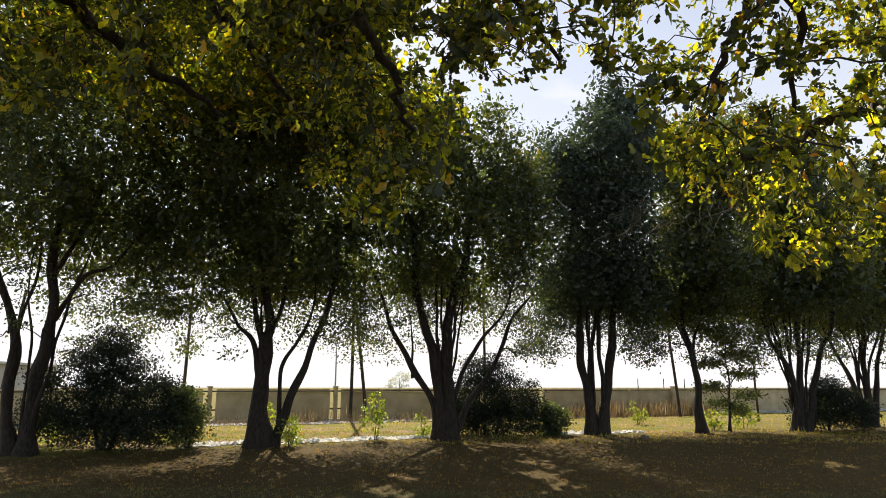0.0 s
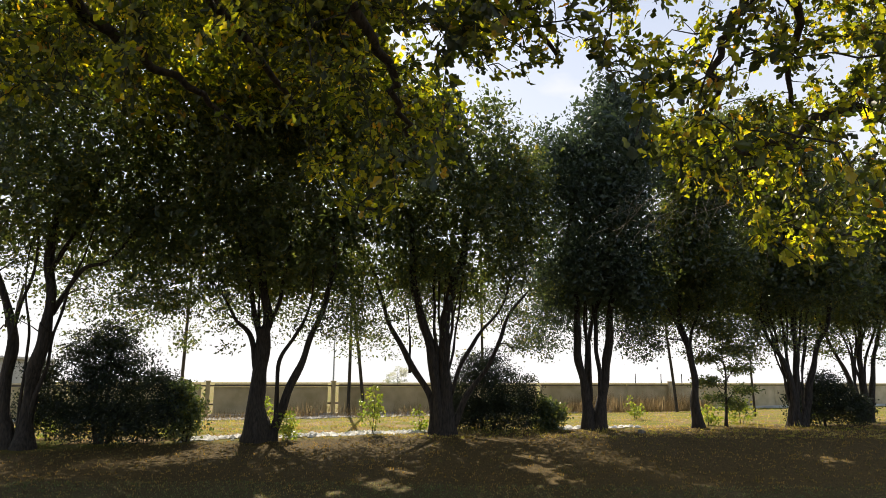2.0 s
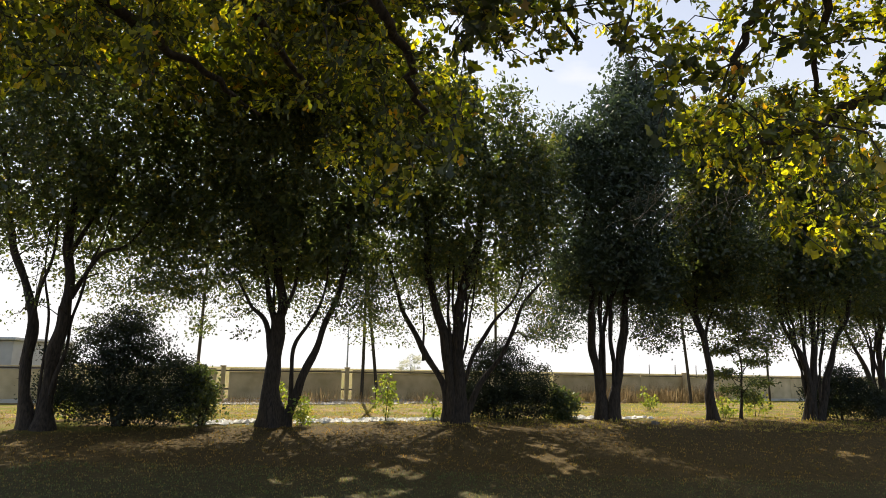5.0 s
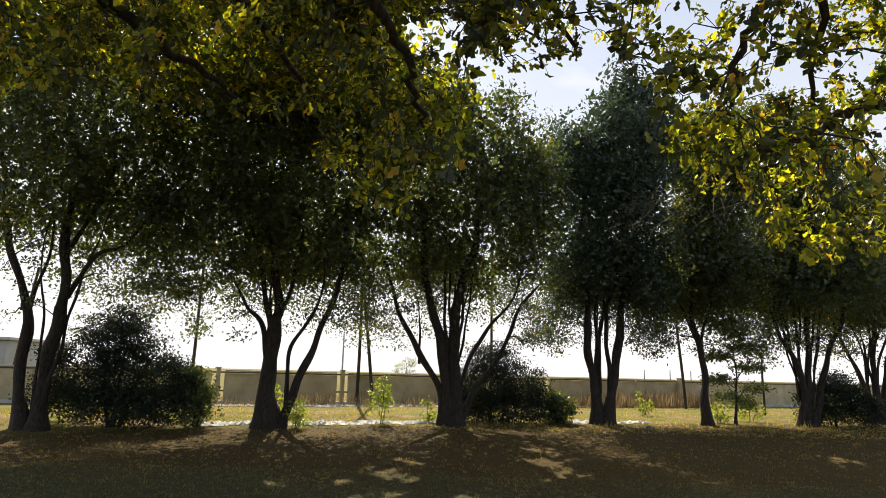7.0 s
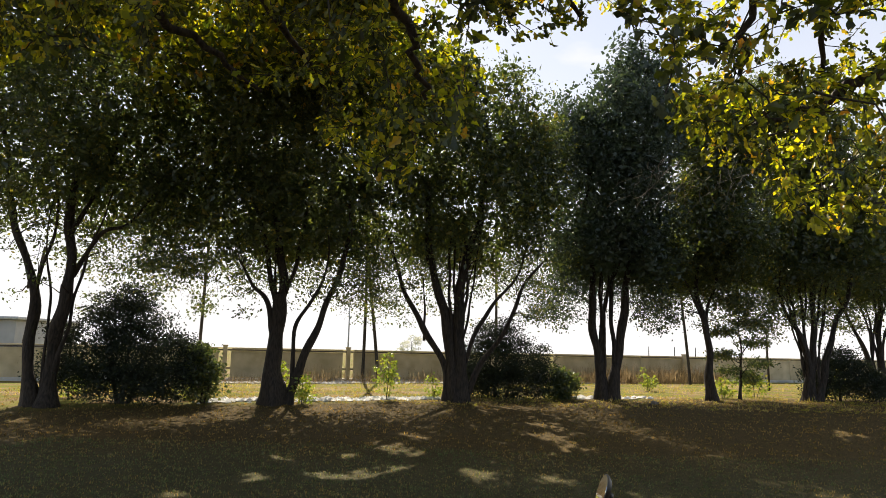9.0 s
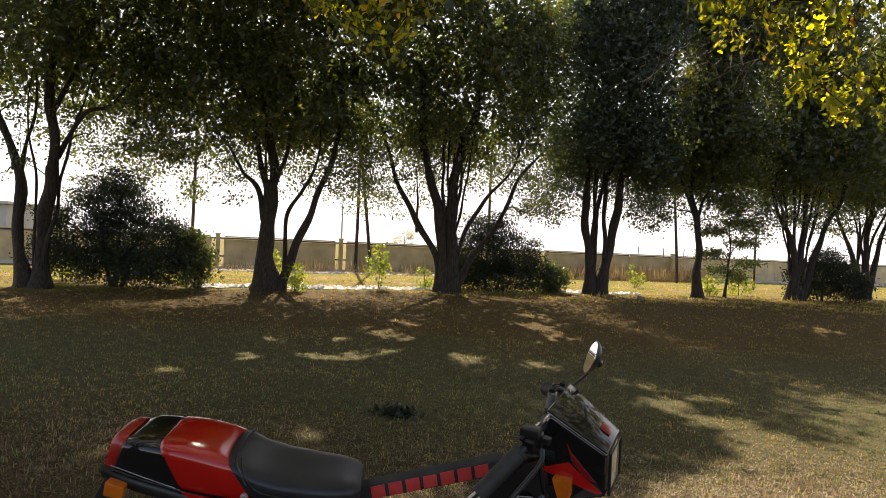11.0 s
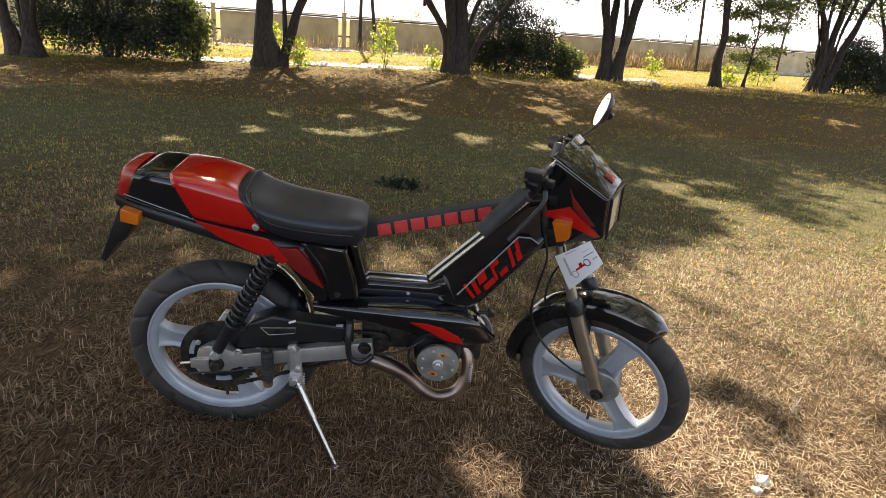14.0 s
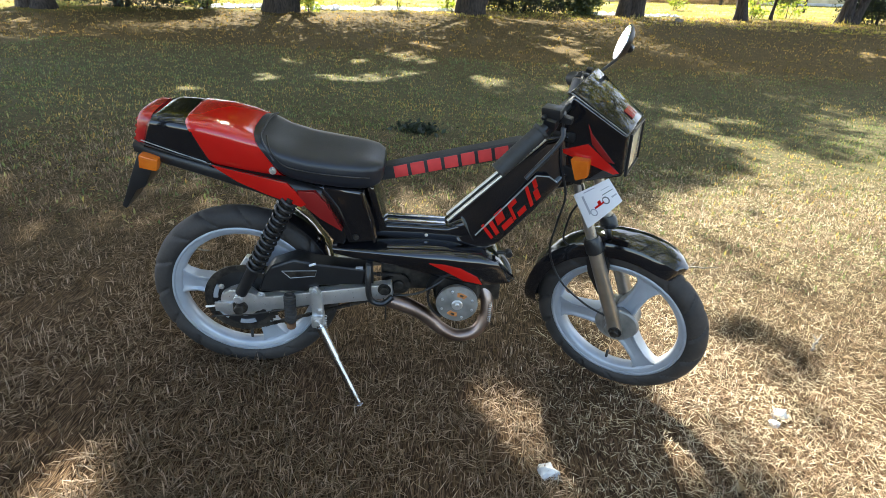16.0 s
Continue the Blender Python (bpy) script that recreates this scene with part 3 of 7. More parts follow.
def in_sun_gap(p):
    """Which of the points stand in the way of the sun to one of those places or to the open lawn beside the moped."""
    p = np.atleast_2d(p)
    foot = p[:, :2] - np.array([SUN_WAY.x, SUN_WAY.y]) / SUN_WAY.z * (p[:, 2:3] + 0.15)
    foot = foot + 0.05 * np.sin(p[:, 1:3] * 61.0 + p[:, :1] * 83.0)
    out = np.zeros(len(p), bool)
    for x, y, r in SUN_FLECKS:
        lift = float(ground_height(x, y)) + 0.15
        x, y = x - lift * SUN_WAY.x / SUN_WAY.z, y - lift * SUN_WAY.y / SUN_WAY.z
        d = np.hypot(foot[:, 0] - x, (foot[:, 1] - y) * 0.8)
        out |= d < r * (1.0 if r < 0.12 else 0.85 + 0.3 * np.sin(5 * foot[:, 0] + 4 * foot[:, 1]) + 0.35 * np.sin(13 * foot[:, 0] - 9 * foot[:, 1] + r * 40))
    shade = np.hypot(foot[:, 0] - 1.22, (foot[:, 1] - 2.42) * 1.4) < 0.22
    edge = np.interp(foot[:, 1], (0.2, 1.2, 1.6, 1.94, 2.25, 3.6, 4.5, 5.2, 6.0), (1.45, 1.2, 1.08, 0.93, 0.62, 0.95, 1.6, 2.25, 2.75)) + 0.08 * np.sin(4 * foot[:, 1]) + 0.08 * np.sin(11 * foot[:, 1] + 1)
    return out | ((foot[:, 0] > edge) & (foot[:, 0] < 0.9 + 0.75 * foot[:, 1] + 0.3 * np.sin(2.3 * foot[:, 1])) & ~shade & (foot[:, 1] > 0.35 + 0.3 * np.sin(2.7 * foot[:, 0])) & (foot[:, 1] < 5.9 + 0.3 * np.sin(3 * foot[:, 0])))

# gaps cut in the added high leaves so the sun reaches the lower sprays
CROWN_GAPS = ((0.0, 2.8, 0.45), (-0.58, 2.6, 0.35), (0.89, 1.64, 0.4), (-2.32, 1.47, 0.45), (-2.81, 1.38, 0.4), (1.69, 1.81, 0.4), (1.03, 2.4, 0.3), (2.0, 0.95, 0.3), (-0.33, 0.32, 0.25), (-1.82, 0.04, 0.2), (1.82, 0.41, 0.35), (-3.59, 1.38, 0.3), (0.76, 0.68, 0.25))


def in_crown_gap(p):
    foot = p[:, :2] - np.array([SUN_WAY.x, SUN_WAY.y]) / SUN_WAY.z * (p[:, 2:3] + 0.15)
    out = np.zeros(len(p), bool)
    for x, y, r in CROWN_GAPS:
        out |= np.hypot(foot[:, 0] - x, foot[:, 1] - y) < r * (0.9 + 0.3 * np.sin(9 * foot[:, 0] + 7 * foot[:, 1]))
    return out


def scatter(rng, n, x0, x1, y0, y1, power=1.0, clump=0.0):
    """Places in a stretch of ground, thinner with distance for power > 1, drawn to tufts by clump."""
    y = y0 + (y1 - y0) * rng.uniform(0, 1, n) ** power
    x = rng.uniform(x0, x1, n)
    if clump:
        m = max(1, n // 14)
        cx, cy = rng.uniform(x0, x1, m), y0 + (y1 - y0) * rng.uniform(0, 1, m) ** power
        pick = rng.integers(0, m, n)
        on = rng.uniform(0, 1, n) < clump
        x = np.where(on, cx[pick] + rng.normal(0, 0.022, n), x)
        y = np.where(on, cy[pick] + rng.normal(0, 0.022, n), y)
    return x, y


# ---------------------------------------------------------------- lawn and verge
rng = np.random.default_rng(7)


def grass_patch(name, x, y, lo, hi, w, material, lean, label, matted=0.0):
    n = len(x)
    me = blades(name, rng, x, y, rng.uniform(lo, hi, n), rng.uniform(0.6, 1.3, n) * w, material, lean, None, matted)
    return tagged(new(name, me), label, "grass", kind="stuff")


x, y = scatter(rng, 300000, -3.2, 3.8, 0.95, 6.2, 1.75, 0.55)
worn = np.sin(7.3 * x + 3.1 * y + 1.0) + np.sin(8.7 * y - 4.9 * x) + np.sin(13.0 * x - 2.0 * y) + 0.9 * np.sin(27.0 * x + 11.0 * y) + 0.9 * np.sin(31.0 * y - 17.0 * x + 2.0) + 0.7 * np.sin(2.2 * x + 1.7 * y)
keep = rng.uniform(0, 1, len(x)) > np.clip(0.20 - 0.40 * worn, 0.0, 0.92)
keep &= rng.uniform(0, 1, len(x)) < (6.2 - y) / 2.2
keep &= rng.uniform(0, 1, len(x)) < np.clip((y - 0.85) / 0.35, 0.06, 1.0) * np.clip((x + 3.2) / 0.8, 0, 1) * np.clip((3.8 - x) / 0.8, 0, 1)
grass_patch("lawn_grass", x[keep], y[keep], 0.014, 0.066, 0.0030, M_GRASS_NEAR, 0.8, "short matted dry lawn of straw and green blades", 0.84)
x, y = scatter(rng, 26000, -2.4, 2.8, 1.05, 4.6, 1.6, 0.96)
grass_patch("grass_tufts", x, y, 0.02, 0.06, 0.0028, M_GRASS_NEAR, 0.5, "small upright tufts of dry and green grass", 0.1)
# extra pale blades where the sun falls, to lift the lit lawn
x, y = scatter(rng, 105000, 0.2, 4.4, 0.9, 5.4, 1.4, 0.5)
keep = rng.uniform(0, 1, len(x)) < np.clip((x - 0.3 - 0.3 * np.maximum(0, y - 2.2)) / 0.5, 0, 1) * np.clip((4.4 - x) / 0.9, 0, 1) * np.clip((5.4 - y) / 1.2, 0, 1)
grass_patch("sunlit_straw", x[keep], y[keep], 0.014, 0.050, 0.0026, M_STRAW, 1.0, "pale straw added to brighten the sunlit part of the lawn", 0.82)
x, y = scatter(rng, 16000, -9.0, 9.0, -7.0, 2.0, 1.0, 0.5)
keep = (y < 1.0) | (np.abs(x) > 2.6)
grass_patch("lawn_grass", x[keep], y[keep], 0.03, 0.07, 0.008, M_GRASS_FAR, 1.0, "thin dry lawn under the oak", 0.3)
x, y = scatter(rng, 108000, -7.0, 8.0, 2.7, 11.0, 1.3, 0.6)
keep = rng.uniform(0, 1, len(x)) < (y - 2.6) / 1.8
x, y = x[keep], y[keep]
grass_patch("lawn_grass", x, y, 0.02, 0.05, 0.0100, M_GRASS_FAR, 1.1, "shaded olive-green lawn with dry patches", 0.3)
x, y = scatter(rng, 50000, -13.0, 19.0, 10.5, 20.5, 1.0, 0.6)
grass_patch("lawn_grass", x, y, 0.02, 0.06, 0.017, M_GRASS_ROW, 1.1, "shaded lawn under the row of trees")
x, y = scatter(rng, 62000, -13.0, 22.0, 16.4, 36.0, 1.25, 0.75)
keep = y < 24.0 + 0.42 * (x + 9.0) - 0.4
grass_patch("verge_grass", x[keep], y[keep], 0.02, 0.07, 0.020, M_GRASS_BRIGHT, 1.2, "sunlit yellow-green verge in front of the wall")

# tall dry stalks along the wall and in the open verge, in uneven stands
stand_x = np.concatenate([rng.uniform(-10.0, 14.0, 110), rng.uniform(5.0, 13.5, 70)])
stand_h = rng.uniform(0.35, 1.0, len(stand_x)) ** 1.4
pick = rng.integers(0, len(stand_x), 26000)
wx = stand_x[pick] + rng.normal(0, 0.34, 26000)
wy = 24.0 + 0.42 * (wx + 9.0) - np.abs(rng.normal(0, 0.7, 26000)) - 0.35
tall = np.interp(wx, (-10, -5, 3, 6, 11, 14), (0.75, 0.8, 0.6, 1.0, 1.2, 0.8)) * stand_h[pick]
me = blades("dry_weeds", rng, wx, wy, rng.uniform(0.15, 1.1, 26000) * tall, rng.uniform(0.005, 0.014, 26000), M_DRY, 0.75)
tagged(new("dry_weeds", me), "tall dry brown weeds along the foot of the wall", "weeds", kind="stuff")
# green and yellow weeds standing up in the verge
stand_x, stand_y = rng.uniform(-11.0, 17.0, 160), rng.uniform(17.5, 27.0, 160)
pick = rng.integers(0, 160, 5000)
wx, wy = stand_x[pick] + rng.normal(0, 0.3, 5000), stand_y[pick] + rng.normal(0, 0.3, 5000)
keep = wy < 24.0 + 0.42 * (wx + 9.0) - 0.5
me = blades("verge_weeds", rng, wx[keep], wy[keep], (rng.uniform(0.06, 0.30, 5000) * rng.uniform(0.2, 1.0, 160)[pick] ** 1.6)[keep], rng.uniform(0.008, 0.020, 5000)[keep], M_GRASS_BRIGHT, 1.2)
tagged(new("verge_weeds", me), "uneven yellow-green weeds in the sunlit verge", "weeds", kind="stuff")

# pale stones that edge the lawn along the row of trees
def stones(name, x, y, size, material, label):
    v0 = np.array([(1, 0, 0), (-1, 0, 0), (0, 1, 0), (0, -1, 0), (0, 0, 1), (0, 0, -1)], float)
    f0 = np.array([(0, 2, 4), (2, 1, 4), (1, 3, 4), (3, 0, 4), (2, 0, 5), (1, 2, 5), (3, 1, 5), (0, 3, 5)])
    n = len(x)
    v = v0[None] * rng.uniform(0.6, 1.3, (n, 6, 1)) * size[:, None, None] * np.array([1, 1, 0.45])
    a = rng.uniform(0, 6.28, n)
    c, s = np.cos(a)[:, None], np.sin(a)[:, None]
    v = np.stack([v[..., 0] * c - v[..., 1] * s, v[..., 0] * s + v[..., 1] * c, v[..., 2]], -1)
    v += np.stack([x, y, ground_height(x, y) + size * 0.12], -1)[:, None]
    f = (f0[None] + np.arange(n)[:, None, None] * 6).reshape(-1, 3)
    return tagged(new(name, mesh_of(name, v.reshape(-1, 3), f, material)), label, "gravel", kind="stuff")


sx = np.concatenate([rng.uniform(-6.2, -4.6, 110), rng.uniform(-4.0, -2.2, 260), rng.uniform(-2.4, -0.4, 300), rng.uniform(3.3, 4.4, 90), rng.uniform(4.9, 6.2, 30)])
sy = 15.75 + 0.34 * (sx + 6.0) + rng.normal(0, 0.16, len(sx)) + 0.35
stones("gravel_edging", sx, sy, rng.uniform(0.04, 0.15, len(sx)), M_GRAVEL, "broken strip of pale stones edging the lawn")
sx = rng.uniform(-8.5, 8.0, 1500)
sy = 24.0 + 0.42 * (sx + 9.0) - 0.9 + rng.normal(0, 0.22, len(sx))
stones("gravel_track", sx, sy, rng.uniform(0.05, 0.16, len(sx)), M_ROAD, "pale gravel track at the foot of the wall")


# ---------------------------------------------------------------- boundary wall
WALL_A, WALL_WAY = Vector((-8.9, 24.65, 0.0)), Vector((4.52, 1.75, 0.0))
BAY = WALL_WAY.length
WALL_TURN = Matrix.Rotation(math.atan2(WALL_WAY.y, WALL_WAY.x), 4, "Z")
wall = tagged(new("wall_north"), "low weathered concrete panel wall with posts and a dark cap", "wall", kind="structure")
wall.matrix_world = Matrix.Translation(WALL_A) @ WALL_TURN


def sharing(src, name, parent, m):
    ob = new(name, src.data)
    ob.parent = parent
    ob.matrix_local = m
    return ob


post = part("post", joined(box(0, 0, 0.68, 0.16, 0.20, 1.46, 0.015), box(0, 0, 1.42, 0.20, 0.24, 0.05, 0.012)), M_CONCRETE, wall)
panel = part("panel", joined(box(BAY / 2, 0, 0.66, BAY - 0.46, 0.12, 1.10, 0.01), box(BAY / 2, -0.064, 0.66, BAY - 0.64, 0.016, 0.92, 0.006)), M_CONCRETE, wall)
cap = part("cap", box(BAY / 2, 0, 1.25, BAY - 0.165, 0.20, 0.06, 0.012), M_CONCRETE_CAP, wall, "dark weathered cap")
coping = part("coping", box(BAY / 2, 0, 1.312, BAY - 0.5, 0.15, 0.05, 0.010), M_CONCRETE, wall, "pale coping")
rail = part("rail", box(BAY / 2, 0, 0.55, BAY - 0.165, 0.06, 0.06, 0.006), M_CONCRETE_CAP, wall)
kerb = part("kerb", box(BAY / 2, -0.12, 0.06, BAY - 0.1, 0.34, 0.22, 0.015), M_ROAD, wall, "pale concrete kerb")
long_panel = part("panel", joined(box(3.5 * BAY, 0, 0.66, BAY - 0.012, 0.12, 1.10, 0.01), box(3.5 * BAY, -0.064, 0.66, BAY - 0.4, 0.016, 0.92, 0.006)), M_CONCRETE, wall)
long_coping = part("coping", box(3.5 * BAY, 0, 1.312, BAY - 0.02, 0.15, 0.05, 0.010), M_CONCRETE, wall, "pale coping")
for i in range(-3, 8):
    if 0 != i < 3:
        for src in (post, panel, coping):
            sharing(src, src.name.split(".")[0], wall, place(i * BAY, 0, 0))
    if i > 3:
        for src in (long_panel, long_coping):
            sharing(src, src.name.split(".")[0], wall, place((i - 3) * BAY, 0, 0))
    if i:
        for src in (cap, rail, kerb):
            sharing(src, src.name.split(".")[0], wall, place(i * BAY, 0, 0))
sharing(post, "post", wall, place(4.52 * BAY, -0.2, 0))


# ---------------------------------------------------------------- foliage
def quads_of_leaves(rng, pts, size, droop=0.3, aspect=0.6):
    """A rhombic leaf at each place, folded a little along its middle."""
    n = len(pts)
    d = rng.normal(0, 1, (n, 3))
    d[:, 2] -= droop
    d /= np.linalg.norm(d, axis=1)[:, None]
    s = np.cross(d, rng.normal(0, 1, (n, 3)))
    s /= np.linalg.norm(s, axis=1)[:, None] + 1e-9
    nn = np.cross(d, s)
    L = (size * rng.uniform(0.6, 1.35, n))[:, None]
    w = L * aspect * 0.5
    tip = pts + d * L
    m1, m2 = pts + d * L * 0.48 + s * w + nn * w * 0.35, pts + d * L * 0.48 - s * w + nn * w * 0.35
    v = np.stack([pts, m1, tip, m2], 1).reshape(-1, 3)
    k = np.arange(n)[:, None] * 4
    f = np.concatenate([k + np.array([[0, 1, 2]]), k + np.array([[0, 2, 3]])], 0)
    return v, f


def cloud_points(rng, blobs, n, per=14, spread=0.17):
    """Leaf places in clumps through the outer part of a set of blobs (x, y, z, rx, ry, rz)."""
    b = np.array(blobs, float)
    vol = b[:, 3] * b[:, 4] * b[:, 5]
    m = max(1, n // per)
    pick = rng.choice(len(b), m, p=vol ** 0.85 / (vol ** 0.85).sum())
    u = rng.normal(0, 1, (m, 3))
    u /= np.linalg.norm(u, axis=1)[:, None]
    r = rng.uniform(0.12, 1.0, m) ** 0.5
    r *= 1.0 + 0.16 * np.sin(5 * u[:, 0] + 3 * u[:, 2] + pick) * (r > 0.7)
    c = b[pick, :3] + u * r[:, None] * b[pick, 3:]
    which = rng.integers(0, m, n)
    return c, c[which] + rng.normal(0, spread, (n, 3)) * np.array([1.15, 1.15, 0.6])


def branch_arrays(lines, seg=6):
    V, F, off = [], [], 0
    for pts, rad in lines:
        v, f = sweep(pts, rad, seg)
        V.append(v)
        F.append(f + off)
        off += len(v)
    return np.vstack(V), np.vstack(F)


def wobble(rng, a, b, n=6, amount=0.06):
    """A bent line from a to b."""
    a, b = np.asarray(a, float), np.asarray(b, float)
    t = np.linspace(0, 1, n)[:, None]
    p = a + (b - a) * t
    k = np.linalg.norm(b - a) * amount
    p[1:-1] += rng.normal(0, k, (n - 2, 3))
    p[:, 2] += np.sin(t[:, 0] * math.pi) * k * 0.8
    return p


def tree(base, stems, blobs, n, size, leaf, label, seed, name="tree", bark=None, forks=5, per=45, spread=0.19, droop=0.3, fill=0.0, fringe=0, deep=1.0, shoots=0):
    """A tree or shrub: stems as lists of (dx, z) with a foot radius, boughs into the crown, crown of single leaves."""
    rg = np.random.default_rng(seed)
    bark = bark or M_BARK
    bx, by = base
    bz = float(ground_height(bx, by))
    root = new(name)
    root.location = (bx, by, bz)
    tagged(root, label, "shrub" if name == "shrub" else "tree")
    b = np.array(blobs, float)
    b[:, 4] *= deep
    clumps, pts = cloud_points(rg, b, n, per, spread)
    if fringe:
        low = b[b[:, 2] < 6.5]
        q = low[rg.integers(0, len(low), fringe)]
        a, k = rg.uniform(0, 6.28, fringe), np.sqrt(rg.uniform(0, 1, fringe))
        sprig = np.stack([q[:, 0] + q[:, 3] * 1.1 * k * np.cos(a), q[:, 1] + q[:, 4] * k * np.sin(a), np.maximum(q[:, 2] - q[:, 5] * rg.uniform(0.6, 1.7, fringe), 2.05)], -1)
        clumps = np.vstack([sprig, clumps])
        own = rg.integers(0, fringe, fringe * 55)
        pts = np.vstack([pts, sprig[own] + rg.normal(0, 1, (fringe * 55, 3)) * (np.array([0.26, 0.26, 0.13]) * rg.uniform(0.5, 1.2, (fringe, 1)))[own]])
    nodes = []
    stems = list(stems)
    for k in range(shoots):
        dx, way = rg.normal(0, 0.10), rg.uniform(-1.0, 1.0)
        stems.append(([(dx, 0.12), (dx + 0.22 * way, 1.2), (dx + 0.55 * way + rg.normal(0, 0.08), 2.4), (dx + 1.0 * way + rg.normal(0, 0.15), 3.7), (dx + 1.3 * way, 5.0)], rg.uniform(0.045, 0.085)))
    for line, r0, *rest in stems:
        r0 *= 0.76
        thin = rest[0] if rest else 0.32
        k = len(line)
        p = np.array([(dx, rg.normal(0, 0.10) * (i / k), z - bz - (0.35 if i == 0 else 0.0)) for i, (dx, z) in enumerate(line)])
        q = spline(p, 9)
        t = np.linspace(0, 1, len(q))
        ph, rise = rg.uniform(0, 6.28, 4), np.minimum(1.0, np.maximum(0.0, q[:, 2] - line[0][1]) / 0.8)
        q[:, 0] += rise * (0.045 * np.sin(1.9 * q[:, 2] + ph[0]) + 0.018 * np.sin(5.1 * q[:, 2] + ph[1]))
        q[:, 1] += rise * (0.05 * np.sin(1.6 * q[:, 2] + ph[2]) + 0.018 * np.sin(4.7 * q[:, 2] + ph[3]))
        rad = r0 * (1.0 - (1.0 - thin) * t) * (1 + 0.09 * np.sin(2.7 * q[:, 2] + ph[1]) + 0.05 * np.sin(7.3 * q[:, 2] + ph[2]))
        if abs(line[0][1]) < 0.3:
            rad = rad * (1 + 0.75 * np.exp(-np.maximum(0.0, q[:, 2]) * 3.2))
        v, f = sweep(q, rad, 14)
        turn = np.tile(np.arange(14), len(q)) * (2 * math.pi / 14)
        up_z = np.repeat(q[:, 2], 14)
        ridge = 1 + 0.07 * np.sin(turn * 3 + up_z * 1.2 + ph[0]) + 0.05 * np.sin(turn * 5 - up_z * 2.3 + ph[3]) + 0.10 * np.sin(turn * 4 + ph[1]) * np.exp(-np.maximum(0.0, up_z) * 2.5)
        mid = np.repeat(q, 14, axis=0)
        v = mid + (v - mid) * ridge[:, None]
        part_mesh("trunk" if abs(line[0][1]) < 0.3 else "limb", mesh_of("trunk", v, f, bark, True), root)
        nodes += [(q[i], rad[i]) for i in range(int(len(q) * 0.45), len(q), 3)]
    lines = []
    N = np.array([p for p, r in nodes])
    R = np.array([r for p, r in nodes])
    want = np.vstack([clumps[:fringe], clumps[rg.choice(len(clumps), min(len(clumps), forks * max(8, len(stems) * 7)), replace=False)]]) - np.array([0, 0, bz])
    want = want[np.argsort([np.min(np.linalg.norm(N - c, axis=1)) for c in want])]
    for c in want:
        d = np.linalg.norm((N - c) * np.array([1, 1, 0.7]), axis=1) + 0.6 * np.maximum(0, N[:, 2] - c[2] + 0.1)
        i = int(np.argmin(d))
        ln = np.linalg.norm(N[i] - c)
        if 0.25 < ln < (1.3 if c[2] < 4.2 else 3.0):
            p = wobble(rg, N[i], c, 7, 0.05)
            r = min(R[i] * 0.65, 0.013 + 0.017 * ln)
            lines.append((p, np.linspace(r, 0.006, 7)))
            nodes_new = p[3:6]
            N = np.vstack([N, nodes_new])
            R = np.concatenate([R, np.full(3, r * 0.6)])
    if lines:
        v, f = branch_arrays(lines, 5)
        part_mesh("bough_mass", mesh_of("bough_mass", v, f, bark, True), root, kind="stuff")
    at = np.array([bx, by, 0.0])
    pts = pts[~(in_sun_gap(pts + at) & (rg.uniform(0, 1, len(pts)) < 0.97))]
    v, f = quads_of_leaves(rg, pts - np.array([0, 0, bz]), size, droop)
    if fill:
        core = b[b[:, 2] > 4.3] if (b[:, 2] > 4.3).any() else b
        _, inner = cloud_points(rg, core * np.array([1, 1, 1, 0.84, 0.84, 0.84]), int(n * fill), 9, 0.25)
        inner = inner[~(in_sun_gap(inner + at) & (rg.uniform(0, 1, len(inner)) < 0.97))]
        v2, f2 = quads_of_leaves(rg, inner - np.array([0, 0, bz]), size * 2.2, droop, 0.62)
        v, f = np.vstack([v, v2]), np.vstack([f, f2 + len(v)])
    part_mesh("crown", mesh_of("crown", v, f, leaf), root, kind="stuff")
    return root


# blobs: x, y offsets from the foot and height of the middle, then half axes
tree((-9.47, 14.72),
     [([(-0.2, 0.11), (-0.44, 1.23), (-0.54, 2.51), (-0.86, 3.58), (-1.52, 5.24), (-1.9, 7.0)], 0.19),
      ([(0.12, 0.11), (0.13, 1.35), (0.3, 2.51), (0.39, 3.31), (0.1, 4.96), (0.49, 6.69), (0.6, 8.6)], 0.22),
      ([(0.39, 3.31), (0.97, 3.99), (1.62, 4.26), (2.33, 5.24)], 0.085), ([(-0.5, 2.51), (-0.33, 3.18), (-0.04, 3.99), (-0.07, 4.9)], 0.07),
      ([(0.13, 1.35), (0.25, 1.86), (0.3, 2.15)], 0.07), ([(0.19, 4.26), (0.97, 5.67), (1.51, 6.99)], 0.08)],
     [(-1.6, 0, 6.2, 2.0, 2.0, 2.2), (-2.4, 0, 8.0, 1.9, 1.9, 1.7), (-3.2, 0.2, 5.6, 1.1, 1.2, 1.0), (0.6, 0, 8.0, 2.3, 2.2, 2.6), (1.4, 0.2, 6.2, 1.5, 1.8, 1.8), (-0.6, 0, 9.6, 2.2, 2.0, 1.8), (0.2, -0.4, 5.6, 1.4, 1.6, 1.4), (2.2, 0.3, 4.7, 1.1, 1.2, 0.9), (2.6, 0.3, 3.9, 0.6, 0.8, 0.5), (0.4, 1.8, 5.2, 2.0, 1.6, 1.4), (0.2, 3.0, 4.1, 2.4, 1.2, 1.1)],
     49000, 0.088, M_LEAF_DARK, "two-stemmed tree with dark bark and an airy green crown", 11, fill=0.20, fringe=70, deep=1.3, shoots=2)
